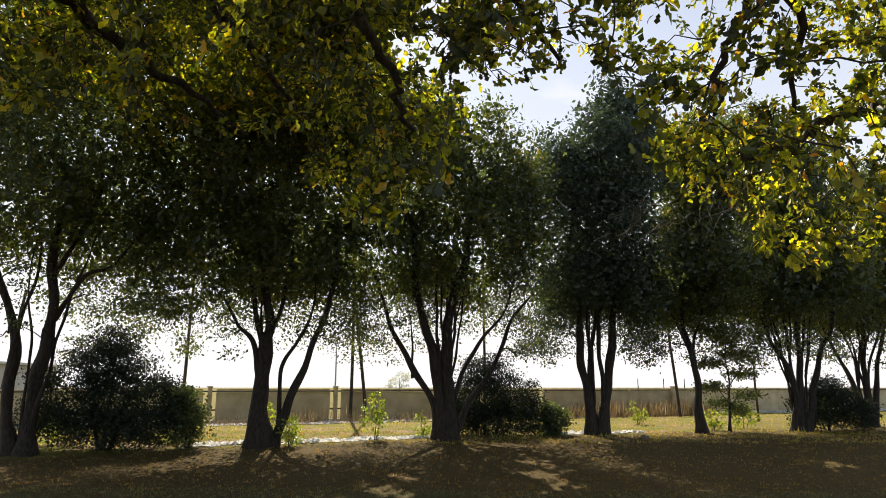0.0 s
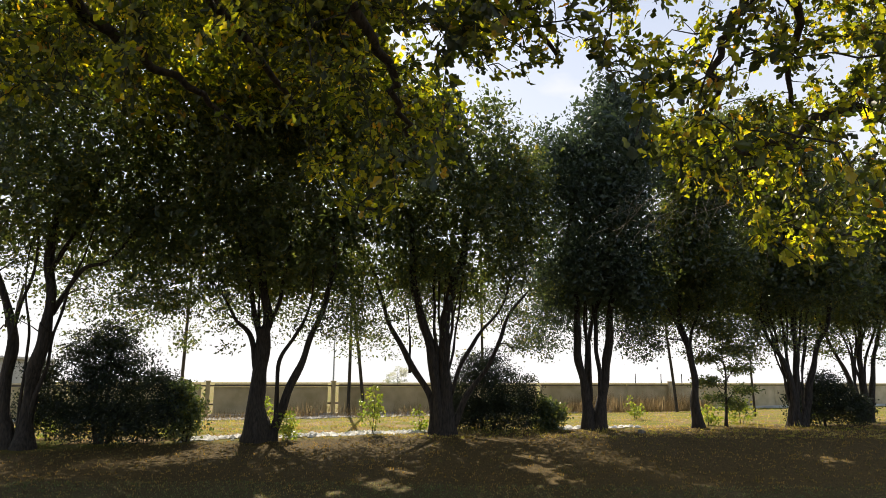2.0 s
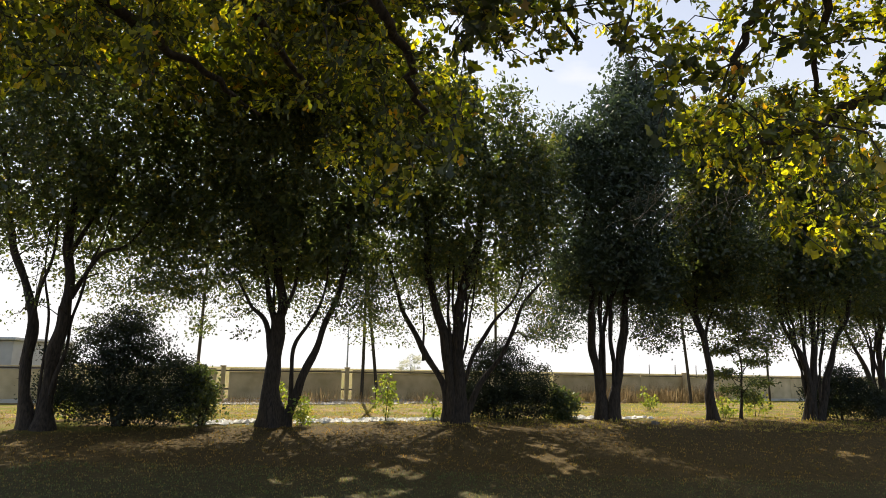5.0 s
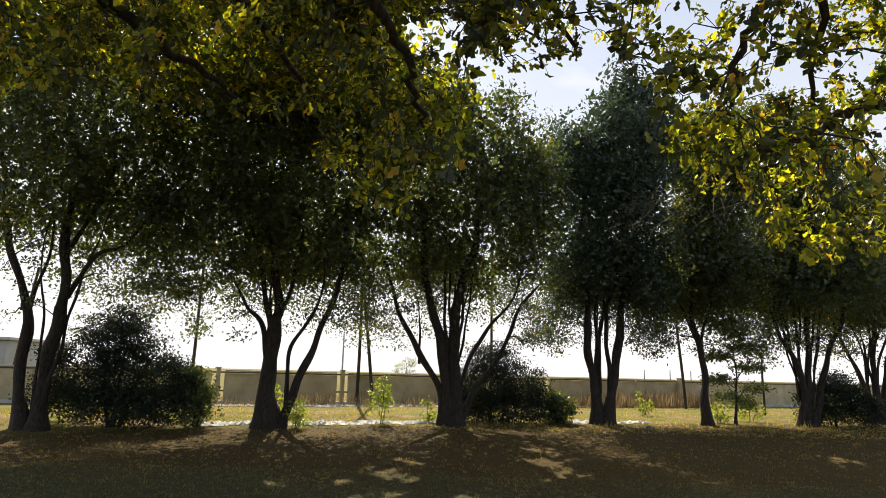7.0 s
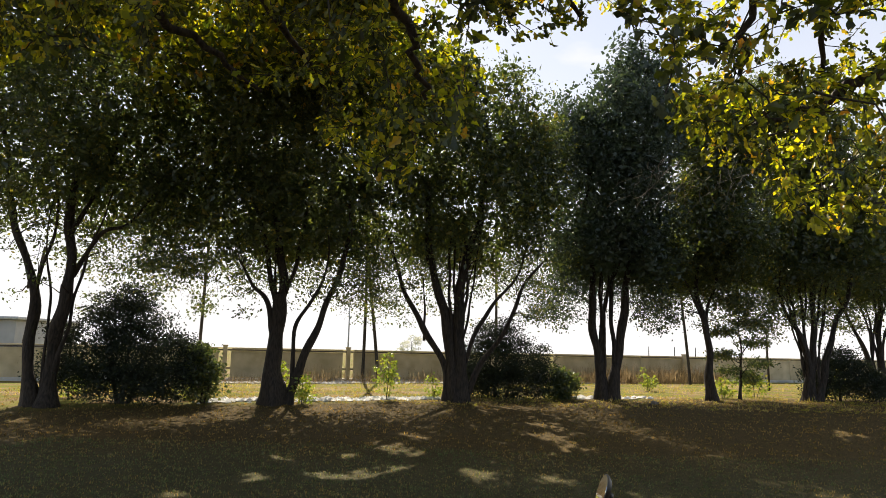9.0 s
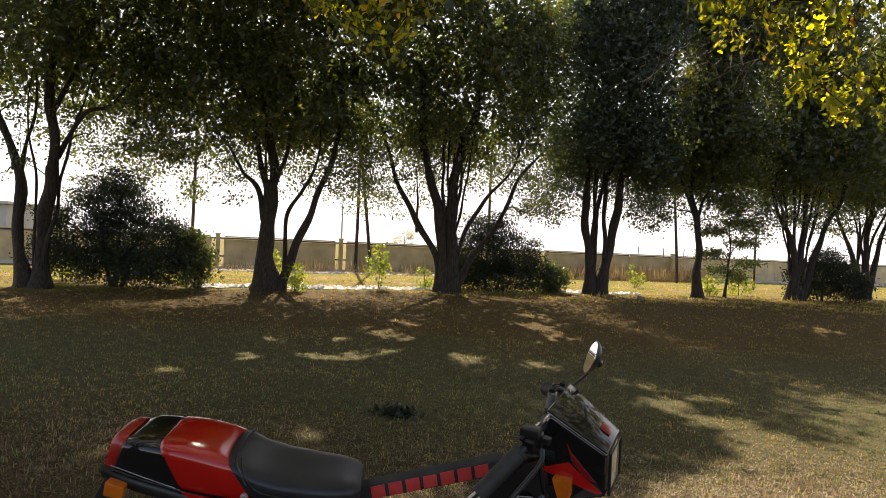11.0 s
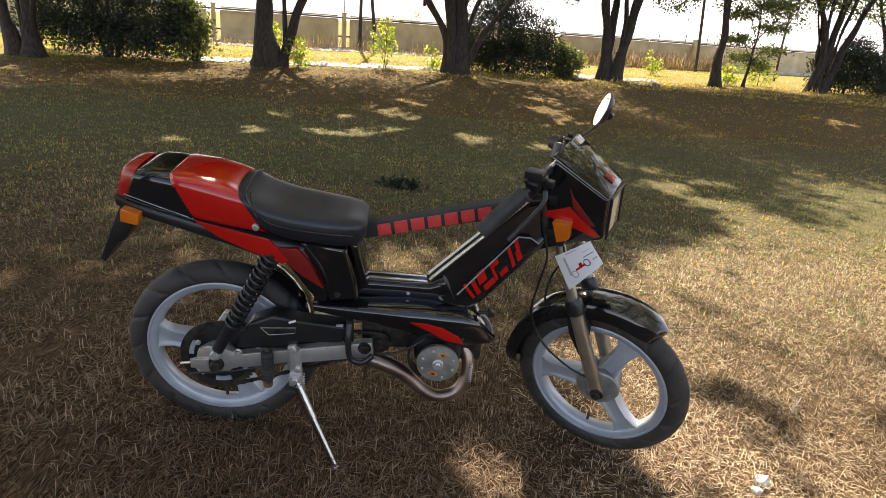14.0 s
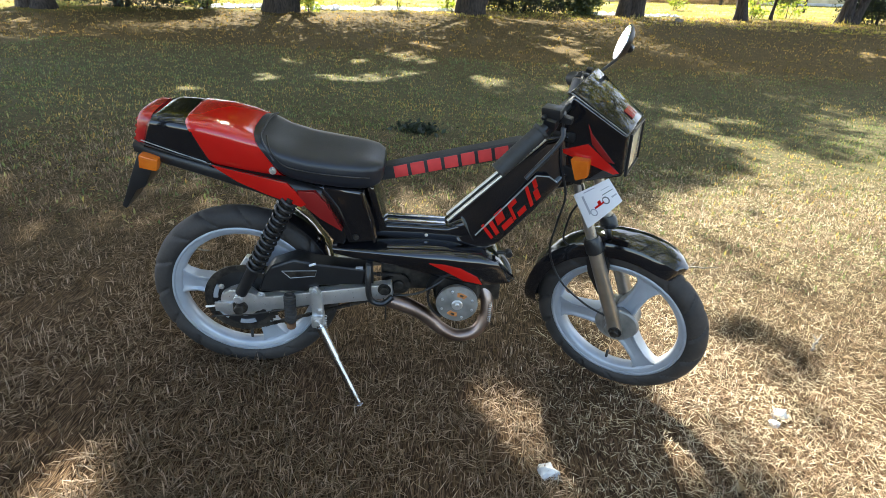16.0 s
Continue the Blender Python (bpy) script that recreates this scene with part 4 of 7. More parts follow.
tree((-4.38, 15.91),
     [([(0.0, 0.05), (-0.1, 1.22), (-0.09, 2.0), (-0.06, 2.75)], 0.315, 0.60), ([(-0.05, 2.2), (0.0, 3.2), (-0.12, 4.2), (-0.42, 5.9), (-0.4, 8.0)], 0.17),
      ([(-0.03, 2.6), (0.32, 3.6), (0.6, 5.0)], 0.09),
      ([(0.24, 0.1), (0.55, 0.94), (1.05, 2.04), (1.43, 3.18), (1.63, 4.34), (1.71, 5.55)], 0.15),
      ([(0.40, 0.62), (0.43, 1.77), (0.75, 2.53), (1.07, 3.25), (1.16, 4.34)], 0.08), ([(-0.12, 1.9), (-0.38, 2.55), (-0.75, 2.95), (-1.1, 3.6)], 0.11),
      ([(-0.04, 2.61), (-0.5, 4.05), (-0.95, 5.25)], 0.11)],
     [(-1.4, 0, 5.0, 2.1, 2.0, 1.7), (0.9, 0, 5.2, 1.8, 2.0, 1.8), (-0.3, 0, 6.8, 2.6, 2.3, 2.0), (-0.8, 0, 8.4, 2.0, 2.0, 1.6), (-2.5, 0.2, 3.8, 1.1, 1.2, 0.9), (-0.9, -0.6, 3.5, 0.9, 0.9, 0.6), (1.7, 0.3, 3.9, 0.7, 0.9, 0.7), (0.7, 0, 8.0, 1.5, 1.6, 1.5), (-2.9, 0.2, 3.4, 0.8, 1.0, 0.7), (1.9, 0.2, 3.4, 0.7, 0.9, 0.6), (0.2, 1.7, 4.6, 2.4, 1.6, 1.3), (-0.3, 0.4, 9.4, 2.2, 2.0, 1.2), (2.1, 0.3, 8.6, 1.5, 1.6, 2.2), (2.0, 0.3, 6.2, 1.2, 1.4, 1.6), (-0.2, 3.0, 4.0, 3.0, 1.2, 1.1), (-2.7, 0.3, 6.0, 1.3, 1.4, 1.5), (-2.9, 0.3, 7.4, 1.0, 1.2, 1.0)],
     59000, 0.083, M_LEAF_DARK, "dark-barked tree with leaning side stem and dense crown", 12, fill=0.40, fringe=70, deep=1.3, shoots=1)
tree((0.07, 17.51),
     [([(0.02, 0.05), (-0.06, 1.1), (-0.28, 2.1), (-0.62, 3.4), (-0.74, 4.3), (-0.9, 6.0)], 0.24, 0.40), ([(0.12, 0.05), (0.14, 1.7), (0.12, 3.4), (0.36, 4.3), (0.72, 5.3), (0.8, 8.0)], 0.24, 0.40), ([(-0.15, 0.1), (-0.30, 0.9), (-0.90, 2.1), (-1.57, 3.3), (-2.01, 4.64)], 0.15),
      ([(0.16, 0.5), (0.28, 1.1), (0.96, 2.55), (1.58, 3.36), (2.0, 4.4)], 0.10), ([(0.26, 0.4), (0.80, 1.2), (1.32, 1.95), (1.84, 3.1), (2.46, 3.9)], 0.12),
      ([(-0.05, 1.35), (-0.20, 2.7), (-0.15, 3.99), (-0.2, 5.3)], 0.08), ([(-0.86, 2.0), (-0.90, 2.7), (-0.95, 3.4)], 0.05), ([(0.06, 1.6), (0.02, 2.8), (0.1, 4.4)], 0.07)],
     [(-1.4, 0, 5.2, 1.6, 1.8, 1.6), (1.2, 0, 5.6, 1.7, 1.9, 1.8), (0.0, 0, 7.4, 2.4, 2.2, 2.2), (0.5, 0, 9.0, 1.6, 1.6, 1.4), (2.2, 0, 4.2, 0.9, 1.1, 1.0), (2.4, 0.1, 3.0, 0.6, 0.7, 0.6), (-1.9, 0, 3.9, 0.8, 0.9, 0.8), (0.2, 0, 4.6, 1.0, 1.2, 0.7), (1.9, 0, 7.3, 1.2, 1.4, 1.6), (2.4, 0.3, 6.9, 0.9, 1.2, 1.2), (2.4, 0.3, 5.5, 0.9, 1.1, 1.0), (-2.2, 0.2, 3.3, 0.7, 0.9, 0.5), (0.0, 1.7, 4.7, 2.2, 1.6, 1.2), (-0.6, 0, 3.6, 0.8, 0.9, 0.5), (-2.0, 0.3, 7.6, 1.3, 1.5, 2.2), (0.2, 3.0, 4.1, 2.8, 1.2, 1.1)],
     53000, 0.083, M_LEAF_DARK, "many-stemmed tree fanning out from one foot", 13, fill=0.30, fringe=70, deep=1.3, shoots=4)
tree((4.56, 19.23),
     [([(-0.08, 0.05), (-0.19, 1.19), (-0.33, 2.52), (-0.37, 3.72), (-0.5, 5.5), (-0.2, 8.0)], 0.20), ([(0.12, 0.05), (0.36, 1.35), (0.66, 2.69), (0.73, 3.9), (0.92, 5.68), (0.9, 9.4)], 0.21),
      ([(-0.13, 0.75), (-0.04, 2.52), (-0.16, 3.55), (0.12, 5.5)], 0.09), ([(0.29, 1.0), (0.25, 2.52), (0.29, 3.9), (0.52, 6.42), (0.7, 10.6)], 0.10), ([(-0.18, 1.1), (0.07, 2.86), (0.58, 4.25)], 0.08)],
     [(0.39, 0, 6.4, 2.0, 1.9, 2.6), (0.89, 0, 8.4, 2.0, 1.9, 1.9), (-0.6, 0, 4.6, 1.4, 1.5, 1.2), (1.3, 0, 4.6, 1.3, 1.5, 1.4), (1.24, 0, 9.9, 1.1, 1.0, 1.1), (1.28, 0, 10.8, 0.22, 0.22, 0.8), (0.95, 0, 10.5, 0.18, 0.18, 0.7), (1.59, 0, 10.4, 0.18, 0.18, 0.8), (0.14, 0, 9.9, 0.18, 0.18, 0.8), (2.15, 0, 9.5, 0.16, 0.16, 0.7), (-0.42, 0, 9.3, 0.16, 0.16, 0.7), (2.43, 0, 8.8, 0.16, 0.16, 0.6), (0.56, 0, 10.3, 0.4, 0.4, 0.8), (1.93, 0, 10.0, 0.45, 0.4, 0.8), (1.2, 0, 11.1, 0.42, 0.4, 0.9), (0.85, 0, 10.9, 0.3, 0.3, 0.8), (1.55, 0, 10.8, 0.32, 0.3, 0.8), (-1.3, 0, 3.6, 0.7, 0.8, 0.6), (1.5, 0, 3.1, 0.6, 0.7, 0.6), (-0.93, 0, 8.2, 0.9, 1.0, 1.6), (-1.5, 0.2, 3.1, 0.6, 0.8, 0.5), (1.9, 0.2, 3.0, 0.5, 0.7, 0.5), (0.3, 1.6, 4.6, 1.9, 1.5, 1.2), (0.3, 2.9, 4.1, 2.4, 1.2, 1.1)],
     52000, 0.080, M_LEAF_BLUE, "tall dense blue-green tree with pointed top and three stems", 14, fill=0.40, fringe=55, deep=1.3, shoots=3)
tree((7.92, 19.72),
     [([(0.0, 0.05), (-0.08, 1.01), (-0.15, 2.2), (-0.25, 3.08), (-0.3, 4.69), (-0.2, 6.4)], 0.17), ([(-0.17, 2.55), (0.13, 3.43), (0.6, 4.69)], 0.07), ([(-0.22, 2.9), (-0.65, 3.61), (-1.11, 4.69)], 0.07)],
     [(0.0, 0, 5.2, 1.9, 1.8, 1.6), (0.9, 0, 4.2, 1.2, 1.3, 0.9), (-1.2, 0, 4.2, 0.9, 1.1, 0.9), (0.2, 0, 6.6, 1.4, 1.4, 1.1), (0.6, 0, 3.2, 0.9, 0.9, 0.6), (0.2, 1.6, 4.4, 1.7, 1.4, 1.1), (-1.6, 0.2, 3.4, 0.8, 0.9, 0.6), (0.8, 0.3, 8.0, 1.5, 1.5, 1.2), (0.3, 0.3, 9.2, 1.7, 1.6, 1.2), (0.2, 2.8, 4.2, 2.0, 1.2, 1.0)],
     40000, 0.085, M_LEAF_DARK, "slender single-stemmed tree with a loose crown", 15, fill=0.40, fringe=55, deep=1.3)
tree((11.25, 20.49),
     [([(-0.12, 0.1), (-0.04, 1.17), (-0.28, 2.24), (-0.63, 3.14), (-1.0, 4.81)], 0.15), ([(0.01, 0.1), (0.16, 1.35), (0.28, 2.78), (0.36, 4.44), (0.5, 6.5)], 0.16),
      ([(0.18, 0.1), (0.61, 1.35), (1.04, 2.6), (1.44, 3.51), (1.85, 5.19)], 0.15), ([(0.08, 1.17), (-0.05, 2.6), (-0.06, 4.06)], 0.09)],
     [(-0.8, 0, 5.0, 1.7, 1.7, 1.6), (1.2, 0, 5.2, 1.9, 1.8, 1.8), (0.3, 0, 6.8, 2.0, 1.9, 1.5), (-1.2, 0, 3.3, 0.8, 0.9, 0.7), (0.6, 0, 3.8, 1.4, 1.4, 0.8), (0.2, 1.6, 4.6, 2.0, 1.5, 1.2), (0.4, 0.3, 8.6, 2.0, 1.9, 1.6), (-0.6, 0.3, 9.8, 1.8, 1.7, 1.2), (-1.4, 0.2, 2.9, 0.6, 0.7, 0.5), (0.4, 2.8, 4.2, 2.4, 1.2, 1.0)],
     46000, 0.085, M_LEAF_DARK, "tree with a sheaf of dark stems and dense low crown", 16, fill=0.40, fringe=80, deep=1.3, shoots=8)
tree((14.95, 22.89),
     [([(0.0, 0.05), (-0.14, 1.15), (-0.6, 2.14), (-0.94, 2.94), (-1.33, 4.38)], 0.13), ([(0.1, 0.05), (0.19, 1.35), (0.3, 2.74), (0.36, 4.59), (0.4, 6.6)], 0.17),
      ([(0.2, 0.05), (0.49, 1.35), (0.91, 2.74), (1.36, 4.38)], 0.15), ([(0.17, 0.76), (0.01, 2.14), (-0.16, 3.15)], 0.08)],
     [(-0.6, 0, 4.6, 1.7, 1.7, 1.4), (1.4, 0, 4.8, 2.0, 1.8, 1.6), (0.5, 0, 6.6, 2.3, 2.0, 1.7), (2.6, 0, 6.2, 1.8, 1.8, 2.0), (0.2, 0, 3.5, 1.5, 1.4, 0.6), (0.8, 1.7, 4.6, 2.2, 1.5, 1.2), (1.0, 0.3, 8.4, 2.4, 2.0, 1.8), (0.6, 2.8, 4.4, 2.6, 1.2, 1.0)],
     38000, 0.093, M_LEAF_DARK, "fan-stemmed tree at the far end of the row", 17, fill=0.40, fringe=55, deep=1.3, shoots=4)

# shrubs between the trees
tufts = np.random.default_rng(77)
ragged = [(-0.7, 0, 1.05, 1.0, 0.9, 1.05), (0.15, 0, 1.2, 1.05, 0.9, 1.2), (0.95, 0, 0.85, 0.8, 0.8, 0.85), (-0.15, 0, 2.1, 0.75, 0.6, 0.6), (-0.25, 0, 2.65, 0.4, 0.4, 0.32), (0.25, 0, 2.5, 0.3, 0.3, 0.3), (0.6, 0, 2.0, 0.35, 0.4, 0.4), (1.5, 0, 0.5, 0.5, 0.6, 0.5), (-1.3, 0, 0.6, 0.5, 0.7, 0.6), (0.3, -0.2, 0.45, 1.5, 0.7, 0.4)]
for k in range(34):
    turn = tufts.uniform(-0.15, math.pi + 0.15)
    reach = tufts.uniform(0.92, 1.12)
    ragged.append((-0.05 + 1.62 * reach * math.cos(turn), tufts.uniform(-0.5, 0.5), 0.75 + 1.72 * reach * max(-0.3, math.sin(turn)) * (0.72 + 0.28 * math.sin(turn)), tufts.uniform(0.12, 0.30), 0.3, tufts.uniform(0.14, 0.34)))
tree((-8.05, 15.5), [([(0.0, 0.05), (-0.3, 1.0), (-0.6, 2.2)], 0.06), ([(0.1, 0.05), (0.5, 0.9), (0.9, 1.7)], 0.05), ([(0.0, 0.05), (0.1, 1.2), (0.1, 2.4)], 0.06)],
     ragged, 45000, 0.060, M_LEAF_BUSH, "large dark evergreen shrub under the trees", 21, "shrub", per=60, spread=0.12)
tree((-6.15, 15.75), [([(0.0, 0.05), (0.0, 0.6), (0.1, 1.1)], 0.03), ([(0.0, 0.05), (0.2, 0.5), (0.25, 0.9)], 0.03)],
     [(0.0, 0, 0.7, 0.42, 0.5, 0.65), (-0.2, 0, 1.1, 0.3, 0.4, 0.4)], 5000, 0.09, M_LEAF_DARK, "lighter green shrub beside the large dark one", 22, "shrub", spread=0.1)
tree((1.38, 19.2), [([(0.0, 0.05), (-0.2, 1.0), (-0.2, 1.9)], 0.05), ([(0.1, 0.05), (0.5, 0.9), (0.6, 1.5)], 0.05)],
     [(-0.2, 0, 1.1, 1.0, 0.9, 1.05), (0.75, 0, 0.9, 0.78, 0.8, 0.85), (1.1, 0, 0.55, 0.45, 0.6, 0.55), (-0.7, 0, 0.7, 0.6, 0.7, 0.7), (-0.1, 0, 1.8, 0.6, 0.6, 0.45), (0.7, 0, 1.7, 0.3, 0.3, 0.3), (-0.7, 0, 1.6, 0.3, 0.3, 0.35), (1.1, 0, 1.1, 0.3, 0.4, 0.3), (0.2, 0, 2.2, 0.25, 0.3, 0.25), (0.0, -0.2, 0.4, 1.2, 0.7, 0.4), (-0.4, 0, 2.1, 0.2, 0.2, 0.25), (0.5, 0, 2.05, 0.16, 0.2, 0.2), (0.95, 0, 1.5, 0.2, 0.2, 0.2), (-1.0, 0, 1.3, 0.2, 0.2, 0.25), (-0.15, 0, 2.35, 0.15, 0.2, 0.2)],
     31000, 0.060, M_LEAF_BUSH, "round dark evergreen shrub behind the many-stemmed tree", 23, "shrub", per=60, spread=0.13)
tree((3.3, 19.1), [([(0.0, 0.05), (0.0, 0.4), (0.1, 0.8)], 0.03), ([(0.0, 0.05), (-0.15, 0.4), (-0.2, 0.7)], 0.02)],
     [(0.0, 0, 0.45, 0.5, 0.5, 0.45), (-0.2, 0, 0.7, 0.3, 0.3, 0.25)], 4000, 0.085, M_LEAF_DARK, "small low shrub in half shade", 24, "shrub", spread=0.1)
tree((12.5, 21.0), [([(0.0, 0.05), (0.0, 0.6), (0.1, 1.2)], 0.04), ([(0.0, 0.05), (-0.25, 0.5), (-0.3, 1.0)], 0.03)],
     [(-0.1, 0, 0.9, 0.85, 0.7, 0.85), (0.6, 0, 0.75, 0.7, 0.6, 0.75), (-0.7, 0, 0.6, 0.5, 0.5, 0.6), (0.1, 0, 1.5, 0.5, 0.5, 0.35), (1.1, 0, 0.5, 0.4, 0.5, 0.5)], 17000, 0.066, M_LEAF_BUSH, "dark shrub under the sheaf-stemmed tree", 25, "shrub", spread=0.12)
# young growth in the sunny verge
for k, (px, py, h, w, n, lab) in enumerate([
        (-1.76, 17.2, 1.35, 0.30, 420, "sunlit young sapling with yellow-green leaves"), (-3.75, 16.0, 0.75, 0.26, 380, "bright basal shoots beside a dark trunk"),
        (-0.55, 17.9, 0.7, 0.2, 200, "bright basal shoots beside a dark trunk"), (-4.9, 18.3, 1.0, 0.3, 320, "sunlit weed bush in the verge"),
        (8.7, 21.0, 0.7, 0.4, 350, "yellow-green weed bush in the verge"), (10.2, 22.0, 0.9, 0.5, 420, "yellow-green weed bush in the verge"),
        (13.6, 23.2, 1.2, 0.4, 420, "yellow-green weed bush in the verge"), (7.2, 24.0, 0.8, 0.45, 320, "yellow-green weed bush in the verge"),
        (-9.9, 16.4, 0.9, 0.5, 420, "sunlit weed bush behind the dark shrub"), (-6.9, 16.9, 0.8, 0.5, 420, "sunlit weed bush behind the dark shrub")]):
    tree((px, py), [([(0.0, 0.05), (0.03, h * 0.5), (0.0, h * 0.95)], 0.014), ([(0.0, 0.05), (w * 0.4, h * 0.4), (w * 0.6, h * 0.7)], 0.010)],
         [(0, 0, h * 0.6, w, w, h * 0.45), (w * 0.3, 0, h * 0.35, w * 0.8, w * 0.8, h * 0.3)], n, 0.09, M_LEAF_YOUNG, lab, 40 + k, "shrub", M_TWIG, 2, 8, 0.06)
# layered sapling between the slender tree and the sheaf-stemmed one
tree((9.07, 20.49), [([(0.0, 0.05), (0.02, 0.8), (0.08, 1.8), (0.15, 2.9)], 0.055), ([(0.02, 1.1), (0.5, 1.25), (0.95, 1.2)], 0.018), ([(0.02, 1.3), (-0.4, 1.5), (-0.8, 1.5)], 0.018), ([(0.05, 1.7), (0.5, 1.95), (0.9, 2.0)], 0.018), ([(0.06, 1.9), (-0.3, 2.2), (-0.6, 2.25)], 0.016)],
     [(0.6, 0, 1.2, 0.55, 0.5, 0.14), (-0.5, 0, 1.45, 0.6, 0.5, 0.14), (0.55, 0, 1.85, 0.6, 0.5, 0.15), (-0.45, 0, 2.15, 0.55, 0.5, 0.15), (0.3, 0, 2.5, 0.5, 0.4, 0.15), (0.1, 0, 2.9, 0.45, 0.4, 0.2), (-0.15, 0, 3.2, 0.3, 0.3, 0.2), (-0.3, 0, 0.95, 0.45, 0.4, 0.15), (0.35, 0, 0.75, 0.4, 0.4, 0.2)],
     4600, 0.085, M_LEAF_DARK, "young tree with leaves in flat layers", 26, per=10, spread=0.09)
tree((-6.2, 90.0), [([(0.0, 0.05), (0.0, 1.0), (0.1, 2.6)], 0.12)], [(0, 0, 2.1, 1.7, 1.6, 1.4), (0.6, 0, 2.9, 1.1, 1.1, 0.8), (-1.0, 0, 1.4, 0.9, 1.0, 0.9)],
     1500, 0.17, M_LEAF_FAR, "small pale round tree far beyond the wall", 27, spread=0.2)


# ---------------------------------------------------------------- poles and lamp
def pole(x, y, h, r, lean=(0.0, 0.0), label="tall dark weathered wooden pole"):
    z = float(ground_height(x, y))
    t = np.linspace(0, 1, 14)
    p = np.stack([x + lean[0] * t, y + lean[1] * t, z - 0.1 + (h + 0.1) * t], -1)
    p[:, 0] += 0.012 * np.sin(t * 7)
    ob = part("pole", tube(p, r * (1.0 - 0.3 * t), 12), M_POLE)
    return tagged(ob, label, "pole", group="poles in the verge")


pole(-10.1, 25.0, 7.5, 0.068, (0.12, 0))
pole(-17.3, 25.0, 5.2, 0.075, (0.55, 0))
pole(-3.75, 26.4, 8.0, 0.07, (0.05, 0))
pole(-3.05, 26.2, 8.0, 0.07, (-0.95, 0), "tall dark wooden prop pole leaning on its neighbour")
pole(11.0, 30.0, 5.6, 0.07, (-0.35, 0))
pole(1.75, 26.5, 8.0, 0.06, (0.02, 0), "thin pale pole behind the tree stems")
pole(12.65, 26.0, 2.5, 0.05, (0.05, 0), "short wooden stake in the verge")
for fx, fy in ((24.0, 70.0), (21.5, 71.0), (27.0, 72.0)):
    pole(fx, fy, 2.2, 0.06, (0.0, 0), "thin stake far beyond the wall")

lamp = tagged(new("street_lamp"), "tall grey street lamp far beyond the wall", "lamp")
lamp.location = (-10.1, 60.0, 0.05)
part("column", tube([(0, 0, -0.1), (0, 0, 2.5), (0.0, 0, 5.6)], [0.10, 0.075, 0.05], 10), M_STEEL_FAR, lamp)
part("arm", tube([(-0.35, 0, 5.55), (0.0, 0, 5.6), (0.35, 0, 5.55)], 0.04, 8), M_STEEL_FAR, lamp)
for sx in (-0.45, 0.45):
    part("lamp_head", joined(box(sx, 0, 5.55, 0.34, 0.2, 0.14, 0.04)), M_STEEL_FAR, lamp)


building = tagged(new("building"), "long low pale grey building far beyond the wall", "building")
building.location = (-40.0, 46.0, 0.0)
part("wall", box(0, 0, 1.4, 20.2, 7.0, 2.9, 0.03), M_RENDER, building, "plain pale grey wall")
part("roof", box(0, 0, 2.98, 20.8, 7.6, 0.22, 0.05), M_STEEL_FAR, building, "flat grey sheet roof")
for k in range(4):
    part("window", box(-7.0 + 4.6 * k, -3.52, 1.7, 1.6, 0.08, 0.7, 0.01), M_CONCRETE_CAP, building, "dark low window")


# ---------------------------------------------------------------- oak over the lawn
def oak_leaf_outline():
    """Half outline of a lobed leaf, one unit long: along, across."""
    return [(0.0, 0.02), (0.30, 0.24), (0.42, 0.14), (0.72, 0.32), (1.0, 0.06)]


OAK_HALF = np.array(oak_leaf_outline())
# lower edge of the foliage as elevation (degrees) over the slope x / y of the view from the lawn
EDGE_A = (-1.2, -0.7, -0.45, -0.30, -0.15, -0.05, 0.02, 0.06, 0.12, 0.20, 0.30, 0.345, 0.37, 0.42, 0.50, 0.60, 0.66, 0.75, 1.2)
EDGE_E = (16.0, 20.5, 23.5, 21.0, 16.5, 16.0, 18.5, 22.5, 25.5, 26.5, 29.5, 27.0, 20.0, 14.0, 12.6, 9.8, 9.0, 11.0, 18.0)


